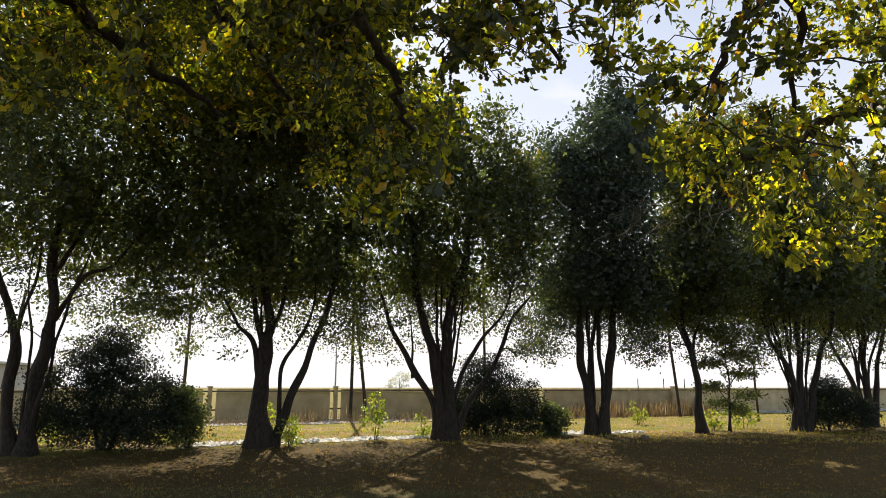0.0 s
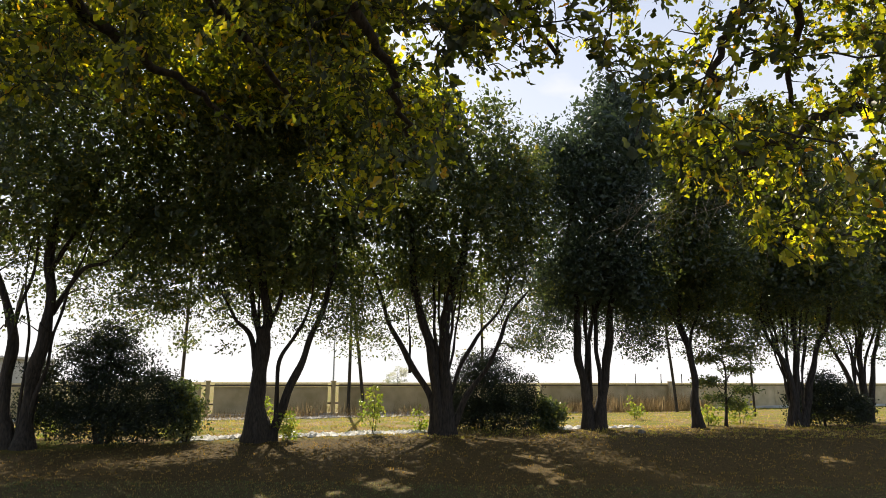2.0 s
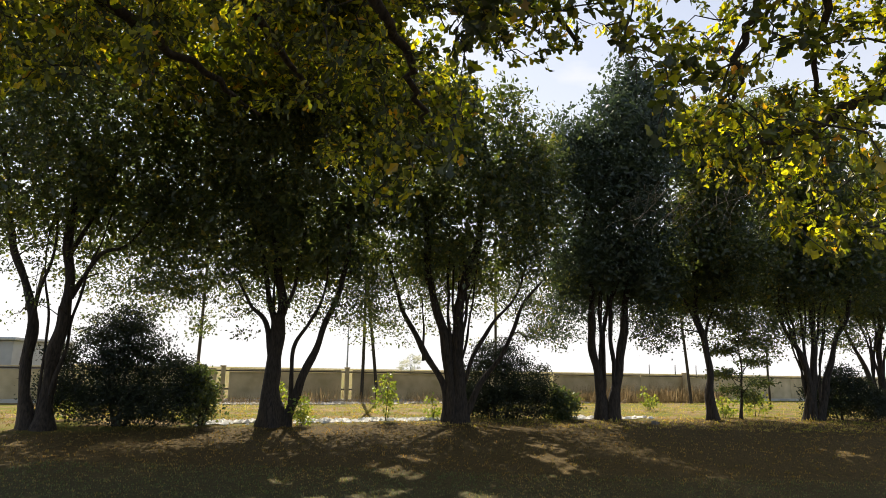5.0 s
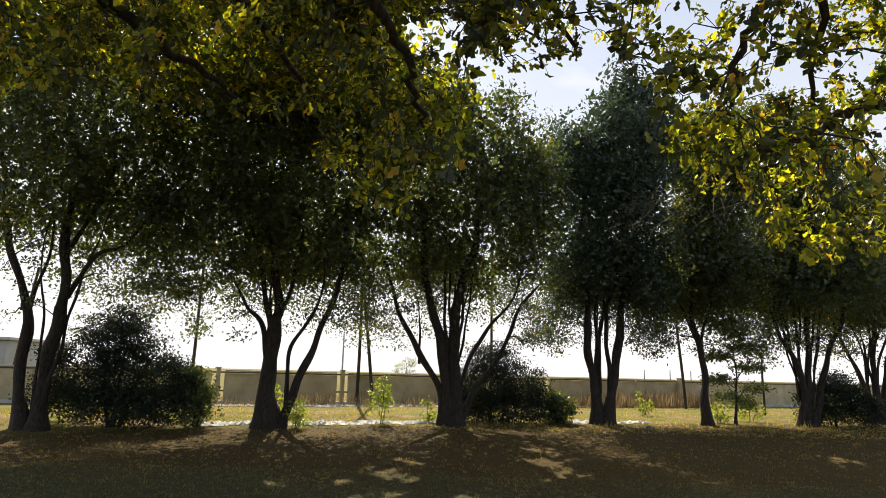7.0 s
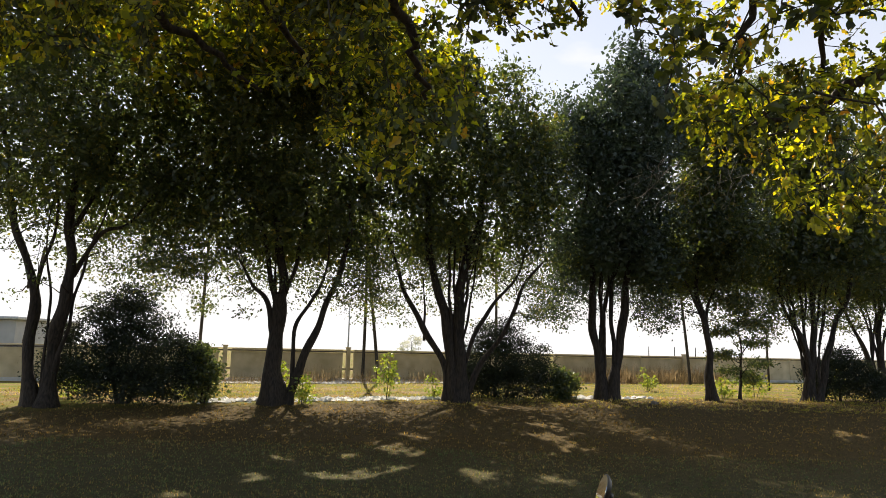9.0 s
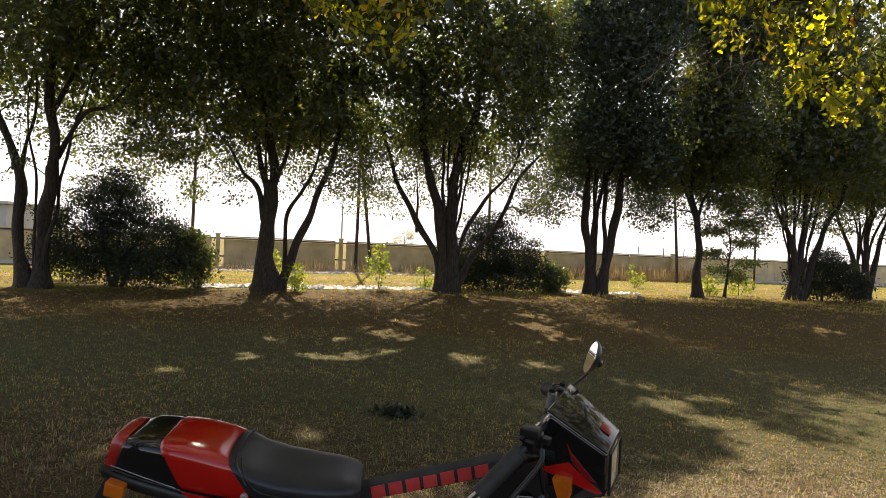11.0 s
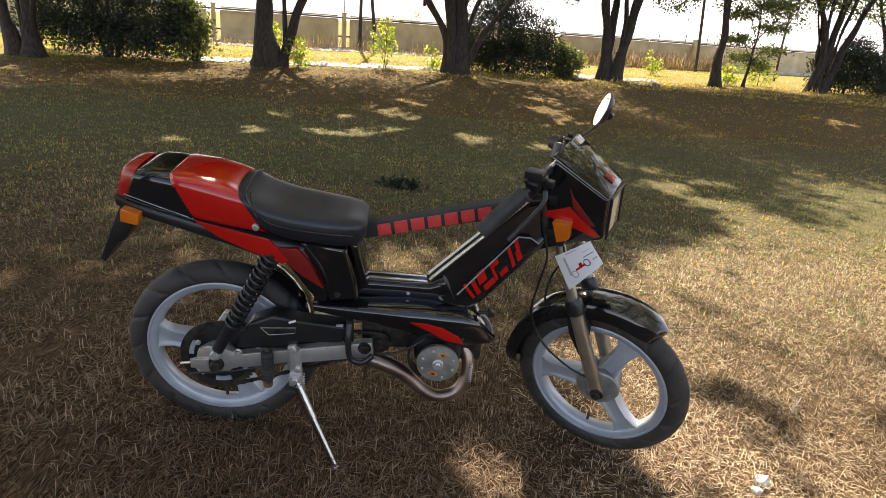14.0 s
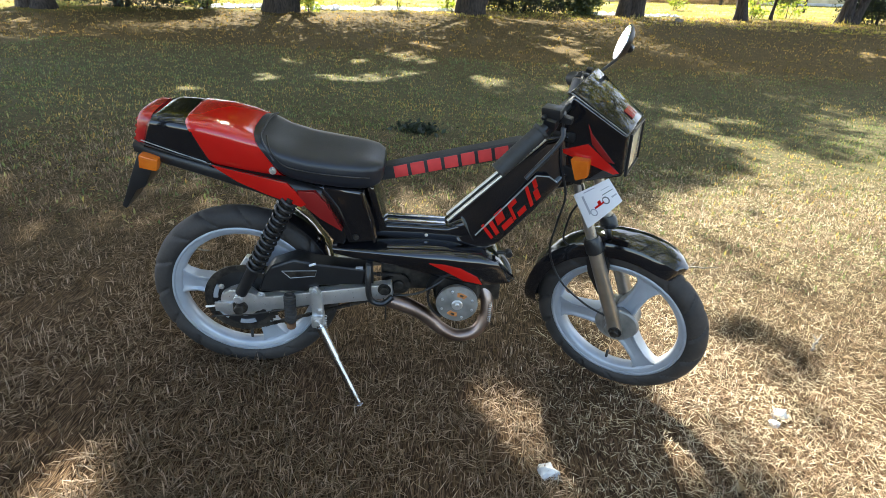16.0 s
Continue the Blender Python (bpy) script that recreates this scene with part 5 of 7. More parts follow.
def oak_tree():
    rg = np.random.default_rng(5)
    root = tagged(new("oak_tree"), "spreading oak whose low leafy boughs hang over the lawn", "tree")
    root.location = (-4.2, -3.4, 0.0)
    O = np.array([-4.2, -3.4, 0.0])
    trunk = spline([(-4.2, -3.4, -0.2), (-4.15, -3.35, 1.2), (-4.1, -3.2, 2.6), (-3.9, -2.9, 4.2), (-3.6, -2.4, 6.2)], 8)
    t = np.linspace(0, 1, len(trunk))
    v, f = sweep(trunk - O, 0.42 * (1 - 0.5 * t) * (1 + 0.5 * np.exp(-t * 10)), 18)
    part_mesh("trunk", mesh_of("trunk", v, f, M_BARK, True), root)
    limbs = [([(-4.0, -3.0, 3.6), (-3.6, 0.5, 5.2), (-2.9, 3.6, 5.6), (-2.2, 6.0, 5.3), (-1.6, 7.6, 4.6)], 0.16),
             ([(-4.0, -3.0, 3.4), (-4.2, 0.8, 4.8), (-3.6, 3.8, 4.8), (-2.9, 5.6, 4.6), (-2.2, 6.8, 4.3)], 0.14),
             ([(-3.9, -2.8, 4.2), (-2.0, 0.5, 6.0), (-0.4, 3.6, 6.2), (0.6, 5.6, 5.7), (1.4, 6.4, 5.0)], 0.17),
             ([(-3.8, -2.7, 4.4), (-1.0, -0.4, 6.2), (1.8, 2.4, 6.4), (3.2, 4.8, 5.4), (3.7, 6.0, 4.2)], 0.17),
             ([(-3.9, -2.8, 4.0), (-2.4, 1.6, 5.4), (-1.2, 4.2, 5.2), (-0.5, 5.4, 4.5), (-0.2, 6.2, 3.8)], 0.13),
             ([(-3.7, -2.5, 5.2), (0.6, -0.6, 7.2), (3.6, 2.0, 7.2), (5.0, 4.6, 6.2), (5.2, 6.2, 5.2)], 0.15),
             ([(3.6, 2.0, 7.2), (4.9, 4.2, 5.2), (4.35, 5.4, 4.15), (3.74, 5.5, 3.92), (3.22, 5.5, 3.6), (2.78, 5.6, 3.5)], 0.075),
             ([(-0.4, 3.6, 6.2), (1.4, 4.6, 5.9), (2.4, 5.2, 5.4)], 0.07),
             ([(3.2, 4.8, 5.4), (2.7, 5.2, 4.5), (2.6, 5.4, 3.9)], 0.05)]
    nodes = []
    for line, r0 in limbs:
        q = spline(line, 10)
        q[2:-2] += rg.normal(0, 0.035, (len(q) - 4, 3))
        rad = np.linspace(r0, 0.02, len(q))
        v, f = sweep(q - O, rad, 10)
        part_mesh("limb", mesh_of("limb", v, f, M_BARK, True), root)
        nodes += [(p, r) for p, r in zip(q, rad) if p[1] > 1.5]
    N = np.array([p for p, r in nodes])
    # sprays of leaves through the part of the crown that reaches over the lawn
    sprays = []
    while len(sprays) < 2720:
        p = np.array([rg.uniform(-7.0, 7.0), rg.uniform(2.6, 8.0), rg.uniform(2.0, 7.4)])
        if p[1] < 3.4 and p[0] < -0.1:
            continue
        if in_sun_gap(p)[0] and rg.uniform() < 0.9:
            continue
        a, e = p[0] / p[1], math.degrees(math.atan2(p[2] - 1.36, math.hypot(p[0], p[1])))
        low = float(np.interp(a, EDGE_A, EDGE_E)) + 1.2 * math.sin(17 * a) + 0.8 * math.sin(41 * a + 1)
        if e < low + 0.6 or e > 38.0:
            continue
        dens = 0.9 if e < low + 14 else 0.45
        if -0.02 < a < 0.36:
            dens *= 1.1 if p[1] < 5.2 else 0.4
        elif a < -0.52:
            dens *= 1.2
        elif a < -0.2 and e > 21.0 and not (-0.56 < a < -0.38):
            dens *= 0.6
        elif -0.56 < a < -0.38 and 22.0 < e < 28.0:
            dens *= 0.25
        elif a >= 0.36:
            dens *= 1.8 if a > 0.56 and e > 18.0 else 0.45 if e > 22.0 else 0.9
        if rg.uniform() < dens * min(1.0, max(0.0, 0.5 + 1.7 * noise.noise(Vector(p * 0.9)))):
            sprays.append(p)
    sprays = np.array(sprays)
    order = np.argsort([np.min(np.linalg.norm(N - s, axis=1)) for s in sprays])
    lines, base, way = [], [], []
    for s in sprays[order]:
        d = np.linalg.norm(N - s, axis=1) + 0.5 * np.maximum(0, s[2] - N[:, 2])
        i = int(np.argmin(d))
        p = wobble(rg, N[i], s, 5, 0.07)
        ln = np.linalg.norm(s - N[i])
        lines.append((p - O, np.linspace(min(0.03, 0.004 + 0.008 * ln), 0.0025, 5)))
        N = np.vstack([N, p[2:4]])
        g = (p[-1] - p[-3])
        g = g / (np.linalg.norm(g) + 1e-9)
        for k in range(rg.integers(13, 21)):
            base.append(p[-1] - g * rg.uniform(0, 0.26) + rg.normal(0, 0.035, 3))
            way.append(g + rg.normal(0, 0.75, 3) + np.array([0, 0, -0.35]))
    v, f = branch_arrays(lines, 3)
    part_mesh("twig_mass", mesh_of("twig_mass", v, f, M_TWIG, True), root, kind="stuff")
    base, way = np.array(base), np.array(way)
    keep = ~(in_sun_gap(base) & (rg.uniform(0, 1, len(base)) < 0.95))
    base, way = base[keep], way[keep]
    way /= np.linalg.norm(way, axis=1)[:, None]
    n = len(base)
    up = np.array([0, 0, 1.0]) + rg.normal(0, 1.0, (n, 3))
    side = np.cross(way, up)
    side /= np.linalg.norm(side, axis=1)[:, None] + 1e-9
    nrm = np.cross(side, way)
    L = rg.uniform(0.048, 0.096, n)[:, None]
    curl = rg.uniform(-0.25, 0.45, n)[:, None]
    fold = rg.uniform(0.05, 0.5, n)[:, None]
    rows = []
    for along, across in OAK_HALF:
        mid = base - O + way * L * along - nrm * L * curl * along * along
        rows.append((mid, mid + side * L * across + nrm * L * across * fold, mid - side * L * across + nrm * L * across * fold))
    k = len(OAK_HALF)
    V = np.stack([c for r in rows for c in r], 1).reshape(-1, 3)
    F = []
    for i in range(k - 1):
        a, b = 3 * i, 3 * (i + 1)
        F += [(a, a + 1, b + 1, b), (a, b, b + 2, a + 2)]
    F = (np.array(F)[None] + np.arange(n)[:, None, None] * (3 * k)).reshape(-1, 4)
    part_mesh("leaf_mass", mesh_of("leaf_mass", V, F, M_LEAF_OAK), root, "lobed oak leaves, some yellow, with sunlit contrast put into their colour", kind="stuff")
    # upper crown: plainer leaves added high above the lawn, unseen, to cut sky light
    pts = []
    while len(pts) < 4400:
        p = np.array([rg.uniform(-12.0, 11.0), rg.uniform(-12.0, 11.0), rg.uniform(1.9, 9.4)])
        if p[2] < 5.4 or p[1] < -3.5 + 1.5 * math.sin(p[0]):
            continue
        if p[1] > 7.5 or p[1] > 0 and math.degrees(math.atan2(p[2] - 1.36, math.hypot(p[0], p[1]))) < 33.0:
            continue
        if rg.uniform() < 0.55 + 1.0 * noise.noise(Vector(p * 0.8)):
            pts.append(p)
    pts = np.array(pts)
    lp = pts[rg.integers(0, len(pts), 30000)] + rg.normal(0, 0.17, (30000, 3))
    # leaves added high in front only to shade the lawn round the moped
    m = 800
    fx, fy, h = rg.uniform(-6.0, 2.6, m), rg.uniform(0.2, 6.4, m), rg.uniform(7.2, 9.6, m)
    top = np.stack([fx, fy, np.zeros(m)], -1) + np.array(SUN_WAY)[None] / SUN_WAY.z * h[:, None]
    lp = np.vstack([lp, top[rg.integers(0, m, 19000)] + rg.normal(0, 0.26, (19000, 3))])
    m = 170
    fx, fy, h = rg.uniform(-2.2, 0.7, m), rg.uniform(0.2, 2.2, m), rg.uniform(7.2, 9.0, m)
    top = np.stack([fx, fy, np.zeros(m)], -1) + np.array(SUN_WAY)[None] / SUN_WAY.z * h[:, None]
    lp = np.vstack([lp, top[rg.integers(0, m, 4200)] + rg.normal(0, 0.24, (4200, 3))])
    # added front leaves above the lawn's view shade the sprays: dense with open places
    blocker_at = []
    while len(blocker_at) < 900:
        p = np.array([rg.uniform(-8.0, 1.8), rg.uniform(6.5, 14.0), rg.uniform(6.0, 12.5)])
        e = math.degrees(math.atan2(p[2] - 1.5, math.hypot(p[0], p[1])))
        if 36.5 < e < 46.0 and p[0] / p[1] < 0.12 and noise.noise(Vector(p * 0.75)) > (0.06 if p[0] > -3.0 else -0.25):
            blocker_at.append(p)
    lp = np.vstack([lp, np.array(blocker_at)[rg.integers(0, 900, 11000)] + rg.normal(0, 0.16, (11000, 3))])
    lp = lp[~(in_sun_gap(lp) & (rg.uniform(0, 1, len(lp)) < 0.98))]
    lp = lp[~(in_crown_gap(lp) & (rg.uniform(0, 1, len(lp)) < 0.9))]
    v, f = quads_of_leaves(rg, lp - O, 0.17, 0.2, 0.8)
    part_mesh("shade_crown", mesh_of("shade_crown", v, f, M_LEAF_OAK), root, "dense oak leaves added high up, mostly unseen, to block light", kind="stuff")
    # bare hanging twig in the open sky and dead twigs under the bough
    bare = [[(1.62, 5.0, 4.95), (1.60, 5.0, 4.55), (1.52, 5.0, 4.30), (1.55, 5.0, 4.10)], [(1.52, 5.0, 4.30), (1.60, 5.0, 4.02), (1.61, 5.0, 3.86)], [(1.55, 5.0, 4.10), (1.72, 5.0, 4.08), (1.82, 5.0, 4.03), (1.84, 5.0, 3.9)], [(1.56, 5.0, 4.36), (1.66, 5.0, 4.2)]]
    part_mesh("twig", mesh_of("twig", *branch_arrays([(spline(b, 5) - O, np.linspace(0.011 if i == 0 else 0.006, 0.0035, 5 * (len(b) - 1) + 1)) for i, b in enumerate(bare)], 5), M_TWIG, True), root, "bare hanging twig")
    dead = []
    for k in range(44):
        a = np.array([rg.uniform(1.9, 3.4), rg.uniform(5.4, 6.2), rg.uniform(3.0, 3.35)])
        b = a + np.array([rg.normal(-0.15, 0.22), rg.normal(0, 0.1), -rg.uniform(0.15, 0.5)])
        dead.append((wobble(rg, a, b, 7, 0.05) - O, np.linspace(0.0035, 0.0012, 7)))
    part_mesh("dead_twig_mass", mesh_of("dead_twig_mass", *branch_arrays(dead, 4), M_DEADTWIG, True), root, "pale dead twigs", kind="stuff")
    return root


oak_tree()


# ---------------------------------------------------------------- moped
# Own axes: x forward, y to the far side, z up; the origin lies under the rear axle.
moped = tagged(new("moped"), "black and red moped with grey wheels on its side stand", "moped")
moped.matrix_world = Matrix.Translation((-0.5327, 1.8513, -0.0162)) @ Matrix.Rotation(radians(5.05), 4, "Z") @ Matrix.Rotation(radians(4.39), 4, "Y") @ Matrix.Rotation(radians(4.9), 4, "X")
RADIUS, WHEELBASE = 0.272, 1.15
REAR = place(0, 0, RADIUS)
RAKE = radians(19)
STEER = place(WHEELBASE, 0, RADIUS) @ Matrix.Rotation(radians(-34.0), 4, Vector((-math.sin(RAKE), 0, math.cos(RAKE))))


def bolt(x, y, z, r=0.009, h=0.008, m=None):
    b = joined(moved(disc(r, -h, 0.0, 6, 0.0012), place(x, y, z)), moved(disc(r * 1.35, -0.001, 0.002, 16, 0.0), place(x, y, z)))
    return moved(b, m) if m else b


def tyre(width):
    """Tyre section turned round, with slanted grooves cut into the shoulders."""
    h = width / 2
    prof = []
    for i in range(19):
        a = radians(-128 + 256 * i / 18)
        prof.append((0.232 + 0.040 * math.cos(a) if abs(a) < 1.6 else 0.232 + 0.026 * math.cos(a), h * math.sin(a) / 1.0))
    prof = prof + [(0.207, 0.020), (0.207, -0.020)]
    bm = bmesh.new()
    seg, m = 240, len(prof)
    rings = []
    for i in range(seg):
        a = 2 * math.pi * i / seg
        ring = []
        for j, (r, yy) in enumerate(prof):
            side = 1 if j >= 9 else -1
            k = abs(j - 9)
            cut = 0.0050 if 1 <= k <= 7 and j < 19 and (i + k + (8 if side > 0 else 0)) % 16 < 2 else 0.0
            a_skin = radians(-128 + 256 * j / 18) if j < 19 else 0.0
            rr, yy = r - cut * math.cos(a_skin), yy - cut * math.sin(a_skin)
            ring.append(bm.verts.new((rr * math.cos(a), yy, rr * math.sin(a))))
        rings.append(ring)
    for i in range(seg):
        r0, r1 = rings[i], rings[(i + 1) % seg]
        for j in range(m):
            bm.faces.new((r0[j], r0[(j + 1) % m], r1[(j + 1) % m], r1[j]))
    return bm


def rim_ring():
    return lathe([(0.213, -0.030), (0.216, -0.027), (0.216, 0.027), (0.213, 0.030), (0.209, 0.030), (0.207, 0.024), (0.196, 0.022), (0.189, 0.017), (0.186, 0.0), (0.189, -0.017), (0.196, -0.022), (0.207, -0.024), (0.209, -0.030)], 96)


def spoke(angle):
    """A cast arm, flared into hub and rim and dished along its face."""
    prof = [(0.030, 0.030), (0.055, 0.032), (0.095, 0.026), (0.145, 0.026), (0.175, 0.034), (0.192, 0.050)]
    bm = bmesh.new()
    rows = []
    for r, w in prof:
        t = 0.026 - 0.05 * (r - 0.03)
        rows.append([bm.verts.new((r, yy, ww)) for yy, ww in ((-t, -w), (-t * 1.0, -w * 0.72), (-t * 0.72, -w * 0.5), (-t * 0.72, w * 0.5), (-t, w * 0.72), (-t, w), (t, w), (t, -w))])
    for a, b in zip(rows, rows[1:]):
        for i in range(8):
            bm.faces.new((a[i], a[(i + 1) % 8], b[(i + 1) % 8], b[i]))
    bm.faces.new(rows[0])
    bm.faces.new(rows[-1][::-1])
    bmesh.ops.recalc_face_normals(bm, faces=bm.faces)
    return moved(rounded(bm, 0.003, 2, 40), Matrix.Rotation(-radians(angle), 4, "Y"))


def wheel(m, angles, hub_r, width, what):
    w = part("wheel", moved(rim_ring(), m), M_RIM, moped, what, True, 50)
    part("tyre", moved(tyre(width), m), M_RUBBER, w, "black rubber tyre with worn slanted grooves", True, 28)
    for a in angles:
        part("spoke", moved(spoke(a), m), M_RIM, w)
    part("hub", moved(joined(disc(hub_r, -0.045, 0.045, 40, 0.006), disc(0.022, -0.075, 0.075, 24, 0.002)), m), M_CAST if hub_r > 0.05 else M_RIM, w, "dull grey hub")
    part("valve", moved(tube([(0.186 * math.cos(radians(-88)), 0, 0.186 * math.sin(radians(-88))), (0.155 * math.cos(radians(-88)), 0, 0.155 * math.sin(radians(-88)))], 0.0045, 8), m), M_RUBBER_GRIP, w, "small black valve")
    return w


wheel(REAR, (176, 56, -64), 0.046, 0.074, "light grey three-spoke rear wheel")
wheel(STEER, (193, 73, -47), 0.062, 0.070, "light grey three-spoke front wheel")


# --- rear drive
def sprocket(r, teeth, y0, y1, hole):
    pts = []
    for i in range(teeth * 4):
        a = 2 * math.pi * i / (teeth * 4)
        pts.append(((r - (0.0 if i % 4 < 2 else 0.006)) * math.cos(a), (r - (0.0 if i % 4 < 2 else 0.006)) * math.sin(a)))
    bm = bmesh.new()
    rings = []
    for yy in (y0, y1):
        rings.append([bm.verts.new((x, yy, z)) for x, z in pts])
        rings.append([bm.verts.new((hole * math.cos(2 * math.pi * i / len(pts)), yy, hole * math.sin(2 * math.pi * i / len(pts)))) for i in range(len(pts))])
    n = len(pts)
    for a, b in ((0, 1), (1, 3), (3, 2), (2, 0)):
        for i in range(n):
            bm.faces.new((rings[a][i], rings[a][(i + 1) % n], rings[b][(i + 1) % n], rings[b][i]))
    return bm


rear_sprocket = part("rear_sprocket", moved(sprocket(0.109, 52, -0.064, -0.058, 0.090), REAR), M_GREASY, moped, "black greasy chain sprocket")
part("sprocket_plate", moved(joined(lathe([(0.092, -0.062), (0.092, -0.052), (0.050, -0.052), (0.050, -0.062)], 48)), REAR), M_BLACK_PLASTIC, rear_sprocket)
for a in (150, 205, 262, 330):
    part("sprocket_slot", moved(lathe([(0.086, -0.0665), (0.086, -0.0625), (0.073, -0.0625), (0.073, -0.0665)], 10, a, a + 32), REAR), M_RIM, rear_sprocket, "bare light grey slot")
part("brake_plate", moved(joined(disc(0.050, -0.085, -0.05, 36, 0.005), disc(0.034, -0.092, -0.085, 32, 0.003)), REAR), M_ALU, moped, "cast aluminium hub plate")
part("axle_nut", moved(joined(disc(0.016, -0.128, -0.108, 6, 0.002), disc(0.022, -0.110, -0.104, 24, 0.001)), REAR), M_GREASY, moped, "dark axle nut")
for dx, dz in ((-0.055, 0.052), (-0.062, -0.006), (0.066, 0.02), (-0.045, -0.035)):
    part("plate_bolt", bolt(dx, -0.088, RADIUS + dz, 0.006, 0.006), M_ALU, moped)


def chain():
    """Roller links laid round both sprockets."""
    c0, r0, c1, r1 = np.array([0.0, RADIUS]), 0.107, np.array([0.445, 0.366]), 0.030
    d = c1 - c0
    L, base = np.linalg.norm(d), math.atan2(d[1], d[0])
    k = math.acos((r0 - r1) / L)
    path = [c0 + r0 * np.array([math.cos(a), math.sin(a)]) for a in np.linspace(base + k, base + 2 * math.pi - k, 40)]
    path += [c1 + r1 * np.array([math.cos(a), math.sin(a)]) for a in np.linspace(base - k, base + k, 12)]
    path.append(path[0])
    path = np.array(path)
    s = np.concatenate([[0], np.cumsum(np.linalg.norm(np.diff(path, axis=0), axis=1))])
    n = int(s[-1] / 0.0127)
    V, F = [], []
    for i in range(n):
        a = np.array([np.interp((i + 0.02) / n * s[-1], s, path[:, q]) for q in (0, 1)])
        b = np.array([np.interp((i + 0.98) / n * s[-1], s, path[:, q]) for q in (0, 1)])
        t = (b - a) / (np.linalg.norm(b - a) + 1e-9)
        nn = np.array([-t[1], t[0]])
        w = 0.0045
        yy = (-0.0655, -0.0565) if i % 2 else (-0.0635, -0.0585)
        o = len(V)
        for y in yy:
            for p in (a - nn * w, b - nn * w, b + nn * w, a + nn * w):
                V.append((p[0], y, p[1]))
        F += [(o, o + 1, o + 2, o + 3), (o + 7, o + 6, o + 5, o + 4), (o, o + 4, o + 5, o + 1), (o + 1, o + 5, o + 6, o + 2), (o + 2, o + 6, o + 7, o + 3), (o + 3, o + 7, o + 4, o)]
    return part_mesh("chain", mesh_of("chain", V, F, M_GREASY), moped, "oily drive chain")


chain()
part("front_sprocket", moved(joined(sprocket(0.034, 13, -0.064, -0.056, 0.010), disc(0.015, -0.075, -0.05, 16, 0.002)), place(0.445, 0, 0.366)), M_GREASY, moped, "small dark drive sprocket")

# --- swing arm, stand, footrest
FIT = Matrix(((1.0053, 0, -0.0616, -0.0075), (0, 1, 0, 0), (0.0308, 0, 0.9862, 0.0129), (0, 0, 0, 1)))
swing = part("swing_arm", joined(prism([(0.06, 0.262), (0.10, 0.255), (0.458, 0.322), (0.452, 0.370), (0.10, 0.302), (0.06, 0.296)], -0.108, -0.078, 0.005),
                                 prism([(0.03, 0.255), (0.46, 0.325), (0.46, 0.365), (0.03, 0.297)], 0.078, 0.108, 0.005)), M_ALU, moped, "bright aluminium box swing arm")
part("arm_end", prism([(-0.034, 0.262), (-0.028, 0.236), (0.0, 0.226), (0.04, 0.238), (0.085, 0.252), (0.085, 0.300), (0.035, 0.318), (0.0, 0.318), (-0.026, 0.300)], -0.106, -0.080, 0.006), M_ALU, swing)
part("arm_end", prism([(-0.034, 0.262), (0.0, 0.230), (0.085, 0.252), (0.085, 0.300), (0.0, 0.318)], 0.080, 0.106, 0.006), M_ALU, swing)
part("chain_adjuster", joined(box(-0.02, -0.110, 0.262, 0.05, 0.006, 0.03, 0.002), moved(tube([(-0.075, -0.1, 0.252), (-0.02, -0.1, 0.262)], 0.0035, 8), place(0, 0, 0))), M_ALU, swing)
part("arm_bolt", bolt(0.432, -0.108, 0.350, 0.014, 0.012), M_GREASY, swing, "dark pivot bolt")
part("arm_bolt", bolt(0.31, -0.100, 0.366, 0.008, 0.01), M_ALU, swing)
part("arm_bolt", bolt(0.085, -0.106, 0.305, 0.009, 0.01), M_ALU, swing)
part("shock_bolt", bolt(0.026, -0.122, 0.303, 0.013, 0.012), M_ALU, swing)
stand = part("side_stand", tube([(0.247, -0.126, 0.232), (0.288, -0.149, 0.145), (0.366, -0.193, -0.012)], [0.0105, 0.0105, 0.0095], 12), M_CHROME, moped, "chrome side stand resting on the grass")
part("stand_head", joined(box(0.243, -0.122, 0.238, 0.034, 0.022, 0.040, 0.006), bolt(0.243, -0.133, 0.240, 0.010, 0.008)), M_ALU, stand)
part("stand_sleeve", tube([(0.252, -0.130, 0.223), (0.295, -0.153, 0.131)], 0.0135, 12), M_CHROME, stand)
part("stand_foot", moved(disc(0.015, -0.006, 0.006, 14, 0.003), place(0.366, -0.193, -0.010) @ Matrix.Rotation(radians(60), 4, "X")), M_CHROME, stand)
part("stand_bracket", joined(prism([(0.222, 0.345), (0.240, 0.352), (0.256, 0.330), (0.262, 0.262), (0.262, 0.224), (0.238, 0.220), (0.228, 0.252), (0.226, 0.300)], -0.122, -0.106, 0.003), bolt(0.238, -0.122, 0.336, 0.009), bolt(0.250, -0.122, 0.272, 0.009)), M_ALU, moped, "grey stand bracket clamped to the arm")
part("stand_spring", tube([(0.262 + 0.0055 * math.cos(i * 0.9), -0.112 + 0.0055 * math.sin(i * 0.9), 0.250 - i * 0.0012) for i in range(70)], 0.0016, 5), M_ALU, moped, "small coil spring")
peg = part("footrest", joined(*[moved(disc(0.017 if i % 2 else 0.0145, -0.0035, 0.0035, 16, 0.001), place(0.172, -0.142, 0.335 - 0.006 * i) @ Matrix.Rotation(radians(90), 4, "X")) for i in range(15)]), M_RUBBER_GRIP, moped, "folded black ribbed footrest")
part("footrest_stub", tube([(0.172, -0.142, 0.243), (0.171, -0.140, 0.226)], 0.013, 12), M_PEG, peg, "worn brown peg end")
part("footrest_arm", tube([(0.172, -0.108, 0.30), (0.172, -0.142, 0.338)], 0.008, 10), M_GREASY, peg)
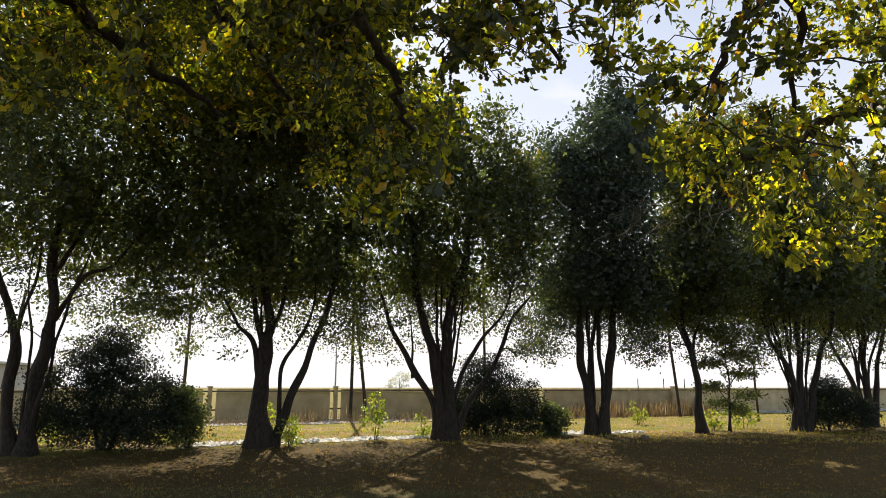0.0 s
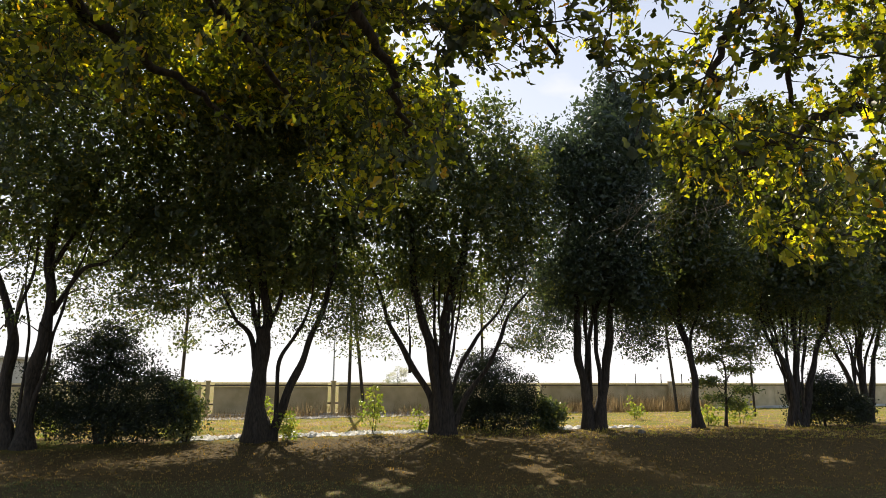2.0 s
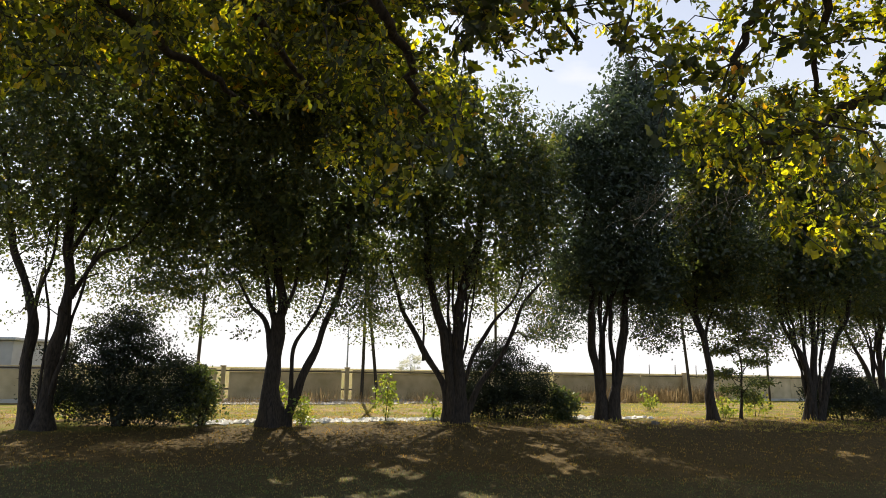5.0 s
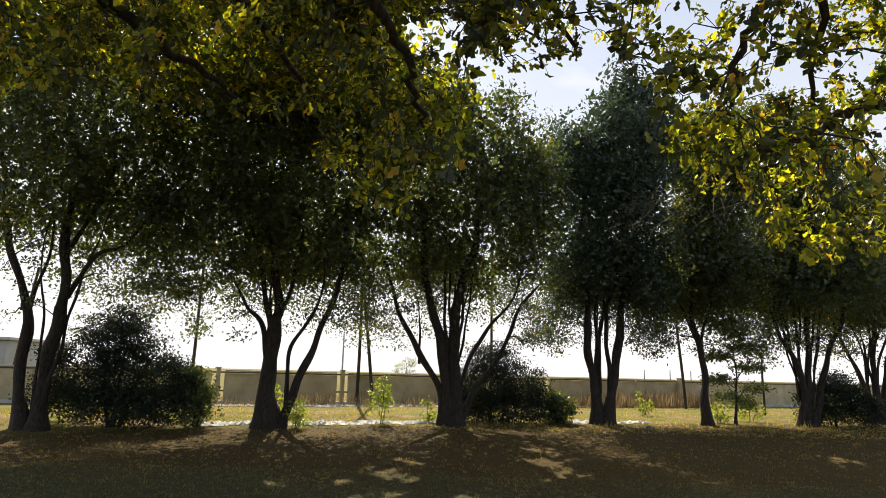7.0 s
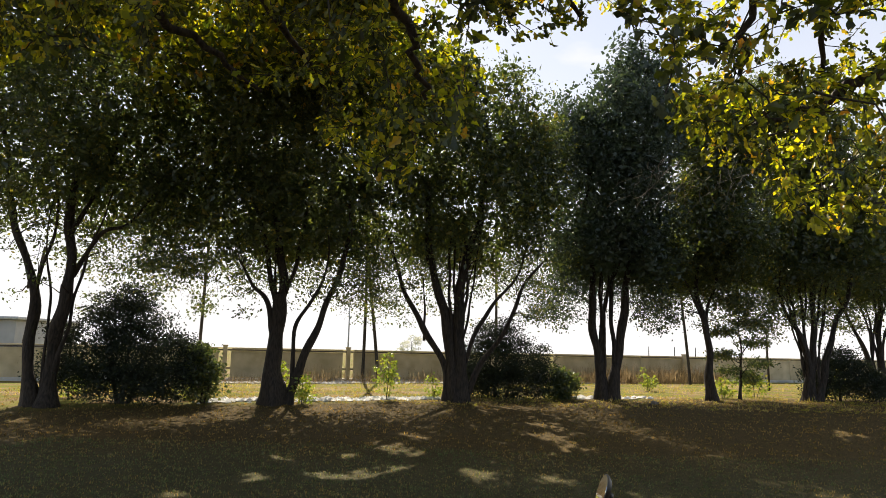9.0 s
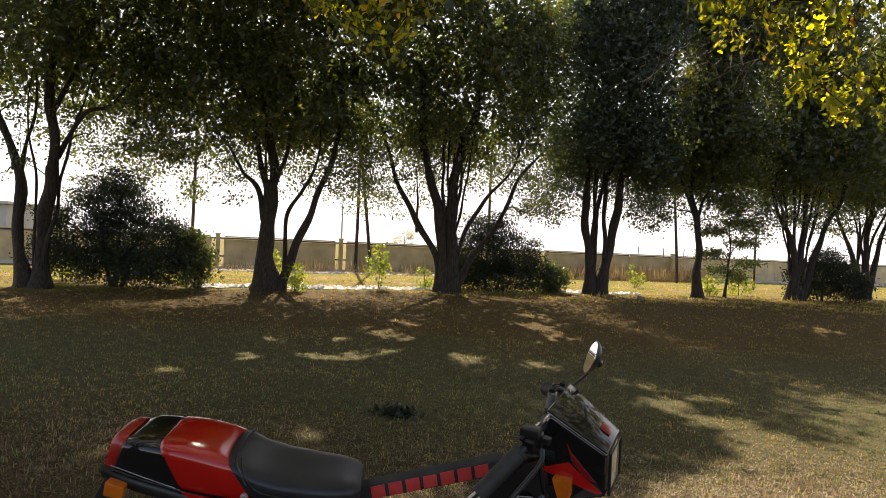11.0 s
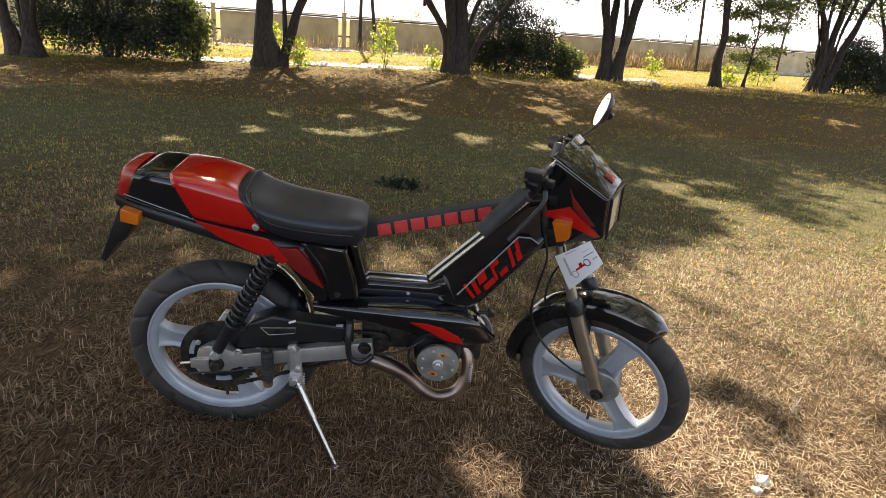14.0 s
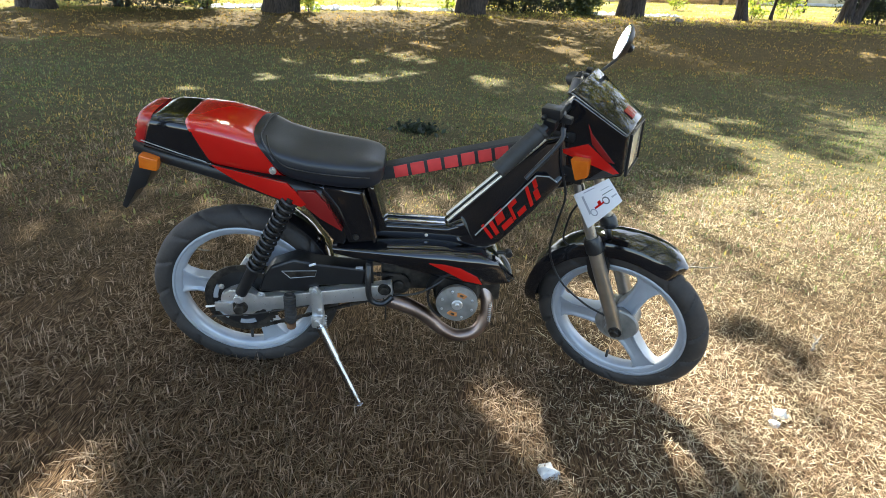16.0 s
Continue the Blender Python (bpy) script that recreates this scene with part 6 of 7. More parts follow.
part("cable_hoop", tube([(0.389, -0.112, 0.43), (0.388, -0.128, 0.395), (0.390, -0.130, 0.345), (0.402, -0.130, 0.322), (0.430, -0.130, 0.318), (0.456, -0.124, 0.338)], 0.0085, 10, 5), M_BLACK_PLASTIC, moped, "bent black guard hoop")
part("frame_lug", joined(prism([(0.374, 0.365), (0.402, 0.372), (0.398, 0.432), (0.380, 0.440)], -0.112, -0.088, 0.003)), M_BLACK_PLASTIC, moped)
part("bracket_tab", prism([(0.352, 0.418), (0.372, 0.420), (0.366, 0.372), (0.356, 0.372)], -0.108, -0.100, 0.001), M_RIM, moped, "bare metal tab")

guard = part("chain_guard", prism([(0.080, 0.322), (0.098, 0.372), (0.120, 0.408), (0.182, 0.436), (0.244, 0.424), (0.384, 0.414), (0.374, 0.364), (0.252, 0.354), (0.215, 0.330)], -0.112, -0.050, 0.010, 3), M_BLACK_PLASTIC, moped, "matt black plastic chain guard")
part("guard_slot", prism([(0.150, 0.396), (0.245, 0.404), (0.240, 0.386), (0.172, 0.375)], -0.1135, -0.1115, 0.001), M_GREASY, guard, "dark slot")
part("guard_rim", tube([(0.150, -0.1130, 0.396), (0.245, -0.1130, 0.404), (0.240, -0.1130, 0.386), (0.172, -0.1130, 0.375), (0.150, -0.1130, 0.396)], 0.0016, 6), M_CAST, guard, "worn pale slot edge")
part("guard_clip", moved(box(0, 0, 0, 0.020, 0.004, 0.006, 0.001), place(0.235, -0.1145, 0.424) @ Matrix.Rotation(radians(-24), 4, "Y")), M_PAPER, guard, "white clip")


def shock(y):
    a, b = Vector((0.188, y, 0.625)), Vector((0.026, y, 0.302))
    d = (b - a).normalized()
    rod = part("shock_absorber", tube([a, a + d * 0.05, b], 0.0135, 14), M_GREASY, moped, "black spring damper")
    for i in range(13):
        c = a + d * (0.012 + 0.0195 * i)
        turn = Vector((0, 1, 0)).rotation_difference(d).to_matrix().to_4x4()
        part("spring_coil", moved(lathe([(0.0245, 0.0), (0.0225, 0.0048), (0.0185, 0.0048), (0.0165, 0.0), (0.0185, -0.0048), (0.0225, -0.0048)], 28), Matrix.Translation(c) @ turn @ Matrix.Rotation(radians(8), 4, "X")), M_BLACK_PLASTIC, rod)
    lower = Vector((0, 1, 0)).rotation_difference(d).to_matrix().to_4x4()
    part("damper_body", tube([a + d * 0.245, a + d * 0.255, b - d * 0.012], [0.022, 0.0175, 0.016], 18), M_BLACK_PLASTIC, rod)


shock(-0.112)
shock(0.112)
part("rear_mudguard", moved(lathe([(0.300, -0.05), (0.306, -0.04), (0.308, 0.0), (0.306, 0.04), (0.300, 0.05), (0.297, 0.05), (0.303, 0.0), (0.297, -0.05)], 24, 24, 64), REAR), M_BLACK_GLOSS, moped, "glossy black inner mudguard")

# --- tail, seat and side panels
part("tail_cowl", loft([(-0.180, 0.720, -0.154, 0.800, 0.084), (-0.176, 0.714, -0.140, 0.813, 0.095), (-0.12, 0.699, -0.115, 0.817, 0.103), (-0.03, 0.682, -0.075, 0.815, 0.110), (0.004, 0.676, -0.062, 0.812, 0.111)], 44, 5.5), M_BLACK_GLOSS, moped, "glossy black tail fairing")
part("tail_rail", loft([(-0.196, 0.708, -0.200, 0.738, 0.090), (-0.12, 0.688, -0.11, 0.728, 0.112), (-0.01, 0.660, 0.0, 0.704, 0.118), (0.09, 0.630, 0.10, 0.688, 0.119), (0.17, 0.600, 0.18, 0.674, 0.117), (0.25, 0.585, 0.27, 0.655, 0.108)], 32, 5.0), M_BLACK_PLASTIC, moped, "satin black lower tail rail")
part("tail_panel", loft([(0.006, 0.690, -0.062, 0.813, 0.1145), (0.010, 0.690, -0.054, 0.817, 0.1175), (0.075, 0.682, 0.015, 0.810, 0.120), (0.13, 0.676, 0.070, 0.798, 0.120), (0.178, 0.672, 0.098, 0.788, 0.117)], 44, 5.0), M_RED, moped, "glossy red tail panel")
part("panel_screw", bolt(0.148, -0.120, 0.700, 0.007, 0.004), M_ALU, moped)
part("tail_stripe", prism([(-0.002, 0.704), (0.179, 0.670), (0.200, 0.648), (0.228, 0.612), (0.214, 0.603), (0.126, 0.634), (0.057, 0.664)], -0.1225, -0.112, 0.002), M_RED, moped, "red flash on the rail")
part("tail_stripe", prism([(-0.002, 0.704), (0.179, 0.670), (0.228, 0.612), (0.214, 0.603), (0.057, 0.664)], 0.112, 0.1225, 0.002), M_RED, moped, "red flash on the rail")
light = part("tail_light", loft([(-0.200, 0.724, -0.186, 0.802, 0.060), (-0.203, 0.720, -0.180, 0.811, 0.070), (-0.194, 0.716, -0.164, 0.817, 0.078), (-0.176, 0.716, -0.144, 0.815, 0.082)], 28, 5.0), M_TAILRED, moped, "red tail lamp lens")
for k in range(4):
    part("lens_rib", moved(box(0, 0, 0, 0.004, 0.128, 0.006, 0.001), place(-0.2015 + 0.0042 * k, 0, 0.740 + 0.017 * k) @ Matrix.Rotation(radians(12), 4, "Y")), M_TAILRED, light)
# thin pale strip in place of the highlight along the cowl seam
part("cowl_highlight", tube([(-0.172, -0.0995, 0.750), (-0.09, -0.1085, 0.728), (-0.005, -0.1145, 0.7055)], 0.0016, 6), M_CAST, moped, "pale highlight line along the cowl seam")
part("cowl_seam", tube([(-0.175, -0.098, 0.742), (-0.09, -0.110, 0.722), (0.0, -0.116, 0.703), (0.09, -0.120, 0.685), (0.18, -0.1195, 0.669)], 0.0022, 6), M_GREASY, moped, "fine dark seam")
part("panel_edge", prism([(-0.046, 0.788), (-0.030, 0.790), (-0.028, 0.762), (-0.012, 0.722), (0.006, 0.694), (-0.004, 0.692), (-0.026, 0.722), (-0.044, 0.765)], -0.1155, -0.085, 0.003), M_BLACK_GLOSS, moped)
plate = part("plate_holder", prism([(-0.205, 0.702), (-0.160, 0.695), (-0.182, 0.640), (-0.204, 0.598), (-0.228, 0.586), (-0.264, 0.528), (-0.275, 0.537), (-0.236, 0.630)], -0.05, 0.05, 0.004), M_BLACK_PLASTIC, moped, "dull black plate holder and flap")
for s in (-1, 1):
    ind = part("rear_indicator", prism([(-0.172, 0.722), (-0.128, 0.711), (-0.134, 0.680), (-0.176, 0.688)], *sorted((s * 0.100, s * 0.132)), 0.004), M_ORANGE, moped, "amber indicator")
    part("indicator_base", tube([(-0.150, s * 0.06, 0.700), (-0.150, s * 0.102, 0.701)], 0.012, 12), M_BLACK_PLASTIC, ind)

seat = part("seat", loft([(0.178, 0.676, 0.092, 0.775, 0.108), (0.184, 0.670, 0.096, 0.789, 0.118), (0.193, 0.666, 0.112, 0.789, 0.121), (0.215, 0.661, 0.155, 0.767, 0.122), (0.250, 0.656, 0.220, 0.751, 0.121), (0.310, 0.650, 0.302, 0.742, 0.117), (0.365, 0.646, 0.368, 0.737, 0.108), (0.395, 0.650, 0.406, 0.731, 0.096), (0.412, 0.658, 0.424, 0.721, 0.080), (0.420, 0.670, 0.428, 0.708, 0.060)], 44, 3.6), M_VINYL, moped, "black vinyl saddle")
part("seat_seam", tube([(0.132, -0.085, 0.781), (0.144, -0.116, 0.756), (0.176, -0.1235, 0.718), (0.24, -0.1232, 0.704), (0.32, -0.1185, 0.697), (0.39, -0.102, 0.690)], 0.0022, 6, 4), M_GREASY, seat)
part("seat_strap", tube([(0.152, -0.120, 0.728), (0.124, -0.108, 0.779), (0.119, -0.05, 0.7895), (0.119, 0.05, 0.7895), (0.124, 0.108, 0.779)], 0.003, 6, 5), M_VINYL, seat)
frame_panel = part("side_panel", prism([(0.180, 0.664), (0.275, 0.656), (0.300, 0.610), (0.335, 0.520), (0.320, 0.480), (0.296, 0.486), (0.240, 0.560), (0.205, 0.610)], -0.096, 0.096, 0.010, 3), M_BLACK_GLOSS, moped, "glossy black side panel")
part("side_flash", prism([(0.205, 0.648), (0.252, 0.648), (0.277, 0.618), (0.319, 0.538), (0.262, 0.572), (0.222, 0.606)], -0.1215, -0.094, 0.0015), M_RED_DARK, frame_panel, "dark red flash")
tool = part("tool_box", prism([(0.262, 0.660), (0.372, 0.650), (0.402, 0.565), (0.412, 0.500), (0.330, 0.488), (0.300, 0.590)], -0.100, 0.100, 0.012, 3), M_BLACK_GLOSS, moped, "glossy black box under the saddle")
part("box_rib", tube([(0.270, -0.1005, 0.648), (0.305, -0.1015, 0.600), (0.345, -0.1015, 0.505)], 0.0035, 8), M_BLACK_GLOSS, tool)
part("box_rib", tube([(0.368, -0.1005, 0.645), (0.388, -0.1015, 0.570), (0.403, -0.1015, 0.500)], 0.0035, 8), M_BLACK_GLOSS, tool)
part("box_screw", bolt(0.352, -0.1015, 0.512, 0.007, 0.004), M_GREASY, tool)
part("seat_post", prism([(0.378, 0.655), (0.400, 0.650), (0.436, 0.530), (0.410, 0.510)], -0.072, 0.072, 0.010), M_BLACK_GLOSS, moped, "glossy black seat tube")

# --- frame, engine cover and graphics
part("frame_beam", loft([(0.300, 0.480, 0.300, 0.520, 0.045), (0.400, 0.478, 0.405, 0.524, 0.034), (0.52, 0.476, 0.52, 0.524, 0.032), (0.62, 0.472, 0.60, 0.530, 0.045), (0.70, 0.470, 0.640, 0.560, 0.062)], 32, 5.0), M_BLACK_GLOSS, moped, "glossy black step-through frame beam")
part("beam_trim", box(0.512, -0.016, 0.529, 0.172, 0.014, 0.010, 0.002), M_CHROME, moped, "bright metal trim strip")
part("beam_trim", box(0.512, 0.016, 0.529, 0.172, 0.014, 0.010, 0.002), M_CHROME, moped, "bright metal trim strip")
part("beam_screw", bolt(0.545, -0.0330, 0.498, 0.006, 0.004), M_ALU, moped)
def ridged(bm):
    """Draws the upper edge of the tube in to a narrow ridge."""
    for v in bm.verts:
        away = (-(v.co.x - 0.600) * 0.268 + (v.co.z - 0.532) * 0.250) / 0.3665
        if away > -0.030 and v.co.x < 0.88:
            v.co.y *= 0.40
        elif v.co.x > 0.90:
            v.co.y *= 0.50
    return bm


down = part("down_tube", ridged(prism([(0.600, 0.532), (0.850, 0.800), (0.905, 0.835), (0.965, 0.790), (0.930, 0.720), (0.893, 0.682), (0.750, 0.500), (0.700, 0.470), (0.640, 0.490)], -0.062, 0.062, 0.012, 3)), M_BLACK_GLOSS, moped, "thick glossy black down tube")
part("tube_trim", tube([(0.604, -0.020, 0.541), (0.850, -0.020, 0.806)], 0.0055, 8), M_FORK, down, "pale worn metal trim strip")
part("tube_trim", tube([(0.604, 0.020, 0.541), (0.850, 0.020, 0.806)], 0.0055, 8), M_FORK, down, "pale worn metal trim strip")
part("graphic_panel", prism([(0.676, 0.522), (0.690, 0.512), (0.752, 0.516), (0.888, 0.690), (0.884, 0.704), (0.862, 0.716), (0.826, 0.716)], -0.066, -0.060, 0.002), M_BLACK_GLOSS, down)
AL = Vector((0.62, 0.785)).normalized()
AC = Vector((-AL.y, AL.x))


def slash(s, w0, w1, lean, cut):
    """One plain red stroke of the emblem, s along the tube from its lower end."""
    o = Vector((0.712, 0.530)) + AL * s
    pts = [o + AC * w0, o + AC * w0 + AL * cut, o + AC * w1 + AL * (cut + lean), o + AC * w1 + AL * lean]
    return prism([(p.x, p.y) for p in pts], -0.0685, -0.0655, 0.0006)


for s, w0, w1, lean, cut in ((-0.004, -0.020, 0.030, 0.012, 0.010), (0.014, -0.022, 0.020, 0.014, 0.014), (0.040, -0.004, 0.028, 0.016, 0.030), (0.040, -0.028, -0.012, 0.006, 0.040), (0.082, -0.026, 0.024, 0.022, 0.010), (0.102, 0.008, 0.024, 0.006, 0.026), (0.100, -0.028, -0.014, 0.006, 0.030), (0.142, -0.030, 0.024, 0.030, 0.012), (0.166, -0.028, -0.002, 0.012, 0.018), (0.186, 0.000, 0.022, 0.012, 0.014)):
    part("emblem_bar", slash(s, w0, w1, lean, cut), M_RED, down, "plain red emblem bar")
part("panel_rim", tube([(0.680, -0.0675, 0.524), (0.828, -0.0675, 0.717), (0.862, -0.0675, 0.717), (0.884, -0.0675, 0.703)], 0.0022, 6), M_CAST, down)

cowl = part("engine_cowl", loft([(0.290, 0.440, 0.285, 0.470, 0.085), (0.36, 0.432, 0.36, 0.478, 0.100), (0.464, 0.418, 0.464, 0.482, 0.107), (0.59, 0.384, 0.60, 0.488, 0.110), (0.69, 0.364, 0.70, 0.484, 0.109), (0.745, 0.362, 0.752, 0.462, 0.094), (0.79, 0.364, 0.785, 0.410, 0.070), (0.812, 0.366, 0.806, 0.384, 0.045)], 36, 4.0), M_BLACK_GLOSS, moped, "glossy black belly cowl")
part("cowl_flash", prism([(0.552, 0.448), (0.600, 0.447), (0.645, 0.437), (0.692, 0.412), (0.708, 0.388), (0.655, 0.397), (0.612, 0.420)], -0.1125, -0.080, 0.002), M_RED, cowl, "red flash")
part("cowl_mouth", moved(joined(lathe([(0.040, -0.004), (0.040, 0.004), (0.030, 0.004), (0.030, -0.004)], 28)), place(0.775, -0.045, 0.418) @ Matrix.Rotation(radians(-35), 4, "Y") @ Matrix.Rotation(radians(70), 4, "Z") @ Matrix.Scale(0.7, 4, (1, 0, 0))), M_CAST, cowl, "worn grey rim of the cooling mouth")
part("choke_lever", joined(tube([(0.748, -0.06, 0.470), (0.775, -0.075, 0.478)], 0.006, 10), moved(disc(0.010, -0.012, 0.012, 14, 0.002), place(0.778, -0.076, 0.478))), M_BLACK_PLASTIC, moped)

engine = part("engine", joined(moved(disc(0.068, -0.085, 0.06, 36, 0.008), place(0.640, 0, 0.338)), box(0.72, 0, 0.345, 0.10, 0.11, 0.09, 0.008), box(0.52, 0, 0.37, 0.20, 0.10, 0.10, 0.012)), M_GREASY, moped, "oily dark engine block")
for i in range(6):
    part("cooling_fin", box(0.690 + 0.013 * i, 0.0, 0.345, 0.005, 0.100, 0.085, 0.0015), M_GREASY, engine)
pulley = part("drive_pulley", moved(joined(lathe([(0.060, -0.118), (0.060, -0.108), (0.056, -0.100), (0.050, -0.096), (0.010, -0.096), (0.010, -0.122), (0.044, -0.122), (0.054, -0.118)], 56)), place(0.640, 0, 0.322)), M_CAST, moped, "worn grey drive pulley")
part("pulley_boss", moved(joined(disc(0.016, -0.128, -0.118, 24, 0.002), disc(0.008, -0.134, -0.126, 6, 0.001)), place(0.640, 0, 0.322)), M_ALU, pulley)
for a in (70, 250):
    part("pulley_slot", moved(lathe([(0.041, -0.1236), (0.041, -0.1205), (0.027, -0.1205), (0.027, -0.1236)], 10, a - 22, a + 22), place(0.640, 0, 0.322)), M_RUST, pulley, "rust-orange slot")
    part("pulley_hole", moved(lathe([(0.037, -0.1240), (0.037, -0.1230), (0.031, -0.1230), (0.031, -0.1240)], 6, a - 8, a + 10), place(0.640, 0, 0.322)), M_GREASY, pulley)
for a in (20, 110, 160, 200, 290, 340):
    part("pulley_rivet", moved(disc(0.004, -0.1245, -0.121, 10, 0.0006), place(0.640 + 0.046 * math.cos(radians(a)), 0, 0.322 + 0.046 * math.sin(radians(a)))), M_ALU, pulley)
part("fan_shroud", moved(lathe([(0.082, -0.112), (0.084, -0.070), (0.078, -0.070), (0.076, -0.112)], 40, 60, 240), place(0.635, 0, 0.338)), M_BLACK_PLASTIC, engine)
part("exhaust_pipe", tube([(0.10, 0.095, 0.275), (0.22, 0.075, 0.280), (0.34, 0.0, 0.280), (0.46, -0.05, 0.276), (0.545, -0.065, 0.246), (0.600, -0.072, 0.200), (0.652, -0.076, 0.178), (0.705, -0.074, 0.196), (0.733, -0.066, 0.245), (0.735, -0.052, 0.300), (0.720, -0.035, 0.340)], [0.030, 0.030, 0.028, 0.026, 0.022, 0.0195, 0.019, 0.019, 0.019, 0.019, 0.019], 18, 6), M_EXHAUST, moped, "heat-tinted brown exhaust pipe")
part("exhaust_spring", tube([(0.742 + 0.004 * math.cos(i), -0.084 + 0.004 * math.sin(i), 0.24 + i * 0.0012) for i in range(60)], 0.0014, 5), M_ALU, moped)
part("throttle_cable", tube([(0.455, -0.10, 0.328), (0.52, -0.112, 0.345), (0.58, -0.115, 0.385), (0.62, -0.08, 0.41)], 0.0035, 8, 6), M_BLACK_PLASTIC, moped)
part("brake_cable", tube([(0.43, -0.122, 0.330), (0.437, -0.124, 0.295), (0.437, -0.124, 0.255)], 0.002, 6), M_GREASY, moped)
part("brake_rod", tube([(-0.055, -0.118, 0.232), (0.06, -0.118, 0.246), (0.22, -0.114, 0.285)], 0.0022, 6), M_GREASY, moped)

# --- foam-covered cross bar with plain red blocks
bar_a, bar_b = Vector((0.405, 0.668)), Vector((0.800, 0.778))
bu = (bar_b - bar_a).normalized()
bn = Vector((-bu.y, bu.x))
bar = part("cross_bar", prism([tuple(bar_a - bn * 0.020), tuple(bar_b - bn * 0.024), tuple(bar_b + bn * 0.023), tuple(bar_a + bn * 0.020)], -0.024, 0.024, 0.011, 3), M_FOAM, moped, "black foam-covered cross bar")
for i in range(7):
    c = bar_a + bu * (0.066 + 0.0462 * i)
    w, h = (0.0195, 0.0172 if i % 3 else 0.0164)
    pts = [c + bu * (-w) + bn * (-h), c + bu * w * 0.88 + bn * (-h), c + bu * w + bn * h, c + bu * (-w * 0.88) + bn * h]
    part("print_block", prism([(p.x, p.y) for p in pts], -0.0262, -0.0235, 0.001), M_RED_PRINT, bar, "plain faded red block")


# --- front end, turned with the steering
FIT = None


def nosed(bm):
    """Narrows the fairing towards its nose."""
    for v in bm.verts:
        v.co.y *= 1.0 - 0.30 * min(1.0, max(0.0, (v.co.x + 0.24) / 0.16))
        v.co.x -= 0.05 * max(0.0, v.co.y) * min(1.0, max(0.0, (v.co.x + 0.24) / 0.16))
    return bm


def front(name, bm, material, parent=None, label="", rise=True):
    for v in bm.verts:
        if rise:
            k = min(1.0, max(0.0, (v.co.z - 0.10) / 0.35))
            x, z = v.co.x - 0.024 * k, v.co.z + 0.014 * k
            v.co.x, v.co.z = 1.0683 * x - 0.0144 * z + 0.0194, 0.1085 * x + 1.0097 * z + 0.025
    return part(name, moved(bm, STEER), material, parent or moped, label)


for s in (-1, 1):
    slider = front("fork_slider", tube([(-0.122, s * 0.066, 0.262), (-0.010, s * 0.066, -0.014), (-0.003, s * 0.066, -0.030)], [0.0205, 0.0205, 0.018], 20), M_FORK, None, "dull champagne-coloured fork slider")
    front("fork_tube", tube([(-0.235, s * 0.066, 0.545), (-0.122, s * 0.066, 0.262)], 0.0145, 16), M_FORK, slider)
    front("dust_boot", tube([(-0.130, s * 0.066, 0.282), (-0.126, s * 0.066, 0.272), (-0.113, s * 0.066, 0.240), (-0.111, s * 0.066, 0.236)], [0.020, 0.0245, 0.0245, 0.021], 18), M_BLACK_PLASTIC, slider, "black dust boot")
front("front_axle_nut", joined(moved(disc(0.014, -0.100, -0.086, 6, 0.002), place(-0.004, 0, -0.010)), moved(disc(0.019, -0.088, -0.084, 20, 0.001), place(-0.004, 0, -0.010))), M_GREASY, None, "dark axle nut")
front("speedo_drive", joined(disc(0.052, -0.060, -0.046, 36, 0.004)), M_CAST, None, "dull grey hub plate")
front("fork_yoke", joined(box(-0.205, 0, 0.470, 0.07, 0.19, 0.05, 0.012), box(-0.245, 0, 0.575, 0.06, 0.18, 0.03, 0.010)), M_BLACK_PLASTIC, None, "black fork yoke")
def tipped(bm, a0, a1):
    """Draws both ends of a mudguard in to a rounded tip."""
    for v in bm.verts:
        a = math.degrees(math.atan2(v.co.z, v.co.x)) % 360.0
        k = min(1.0, min(a - a0, a1 - a) / 16.0)
        k = math.sqrt(max(0.0, 1.0 - (1.0 - k) ** 2))
        v.co.y *= 0.25 + 0.75 * k
        s = 1.0 - 0.022 * (1.0 - k)
        v.co.x, v.co.z = v.co.x * s, v.co.z * s
    return bm


fender = front("front_mudguard", tipped(lathe([(0.264, -0.062), (0.292, -0.060), (0.305, -0.052), (0.314, -0.030), (0.317, 0.0), (0.314, 0.030), (0.305, 0.052), (0.292, 0.060), (0.264, 0.062), (0.264, 0.059), (0.290, 0.057), (0.310, 0.0), (0.290, -0.057), (0.264, -0.059)], 48, 64, 193), 64.0, 193.0), M_BLACK_GLOSS, None, "glossy black front mudguard", False)
front("mudguard_stay", prism([(-0.150, 0.245), (-0.095, 0.255), (-0.070, 0.200), (-0.062, 0.110), (-0.085, 0.085), (-0.125, 0.150)], -0.058, -0.050, 0.003), M_BLACK_PLASTIC, fender)

fair = front("front_fairing", nosed(prism([(-0.240, 0.690), (-0.098, 0.604), (-0.086, 0.486), (-0.142, 0.464), (-0.190, 0.440), (-0.245, 0.408), (-0.275, 0.445), (-0.292, 0.520), (-0.262, 0.640)], -0.088, 0.088, 0.010, 3)), M_BLACK_GLOSS, None, "glossy black front fairing")
sl = Matrix.Rotation(math.atan2(0.088, 0.143), 4, "Y")
front("windscreen", nosed(moved(box(0, 0, 0, 0.176, 0.184, 0.007, 0.003), place(-0.172, 0, 0.656) @ sl)), M_BLACK_GLOSS, fair, "smoked black windscreen")
for s in (-1, 1):
    front("screen_edge", nosed(tube([(-0.246, s * 0.090, 0.699), (-0.096, s * 0.090, 0.607)], 0.0030, 6)), M_CAST, fair, "grey worn edge")
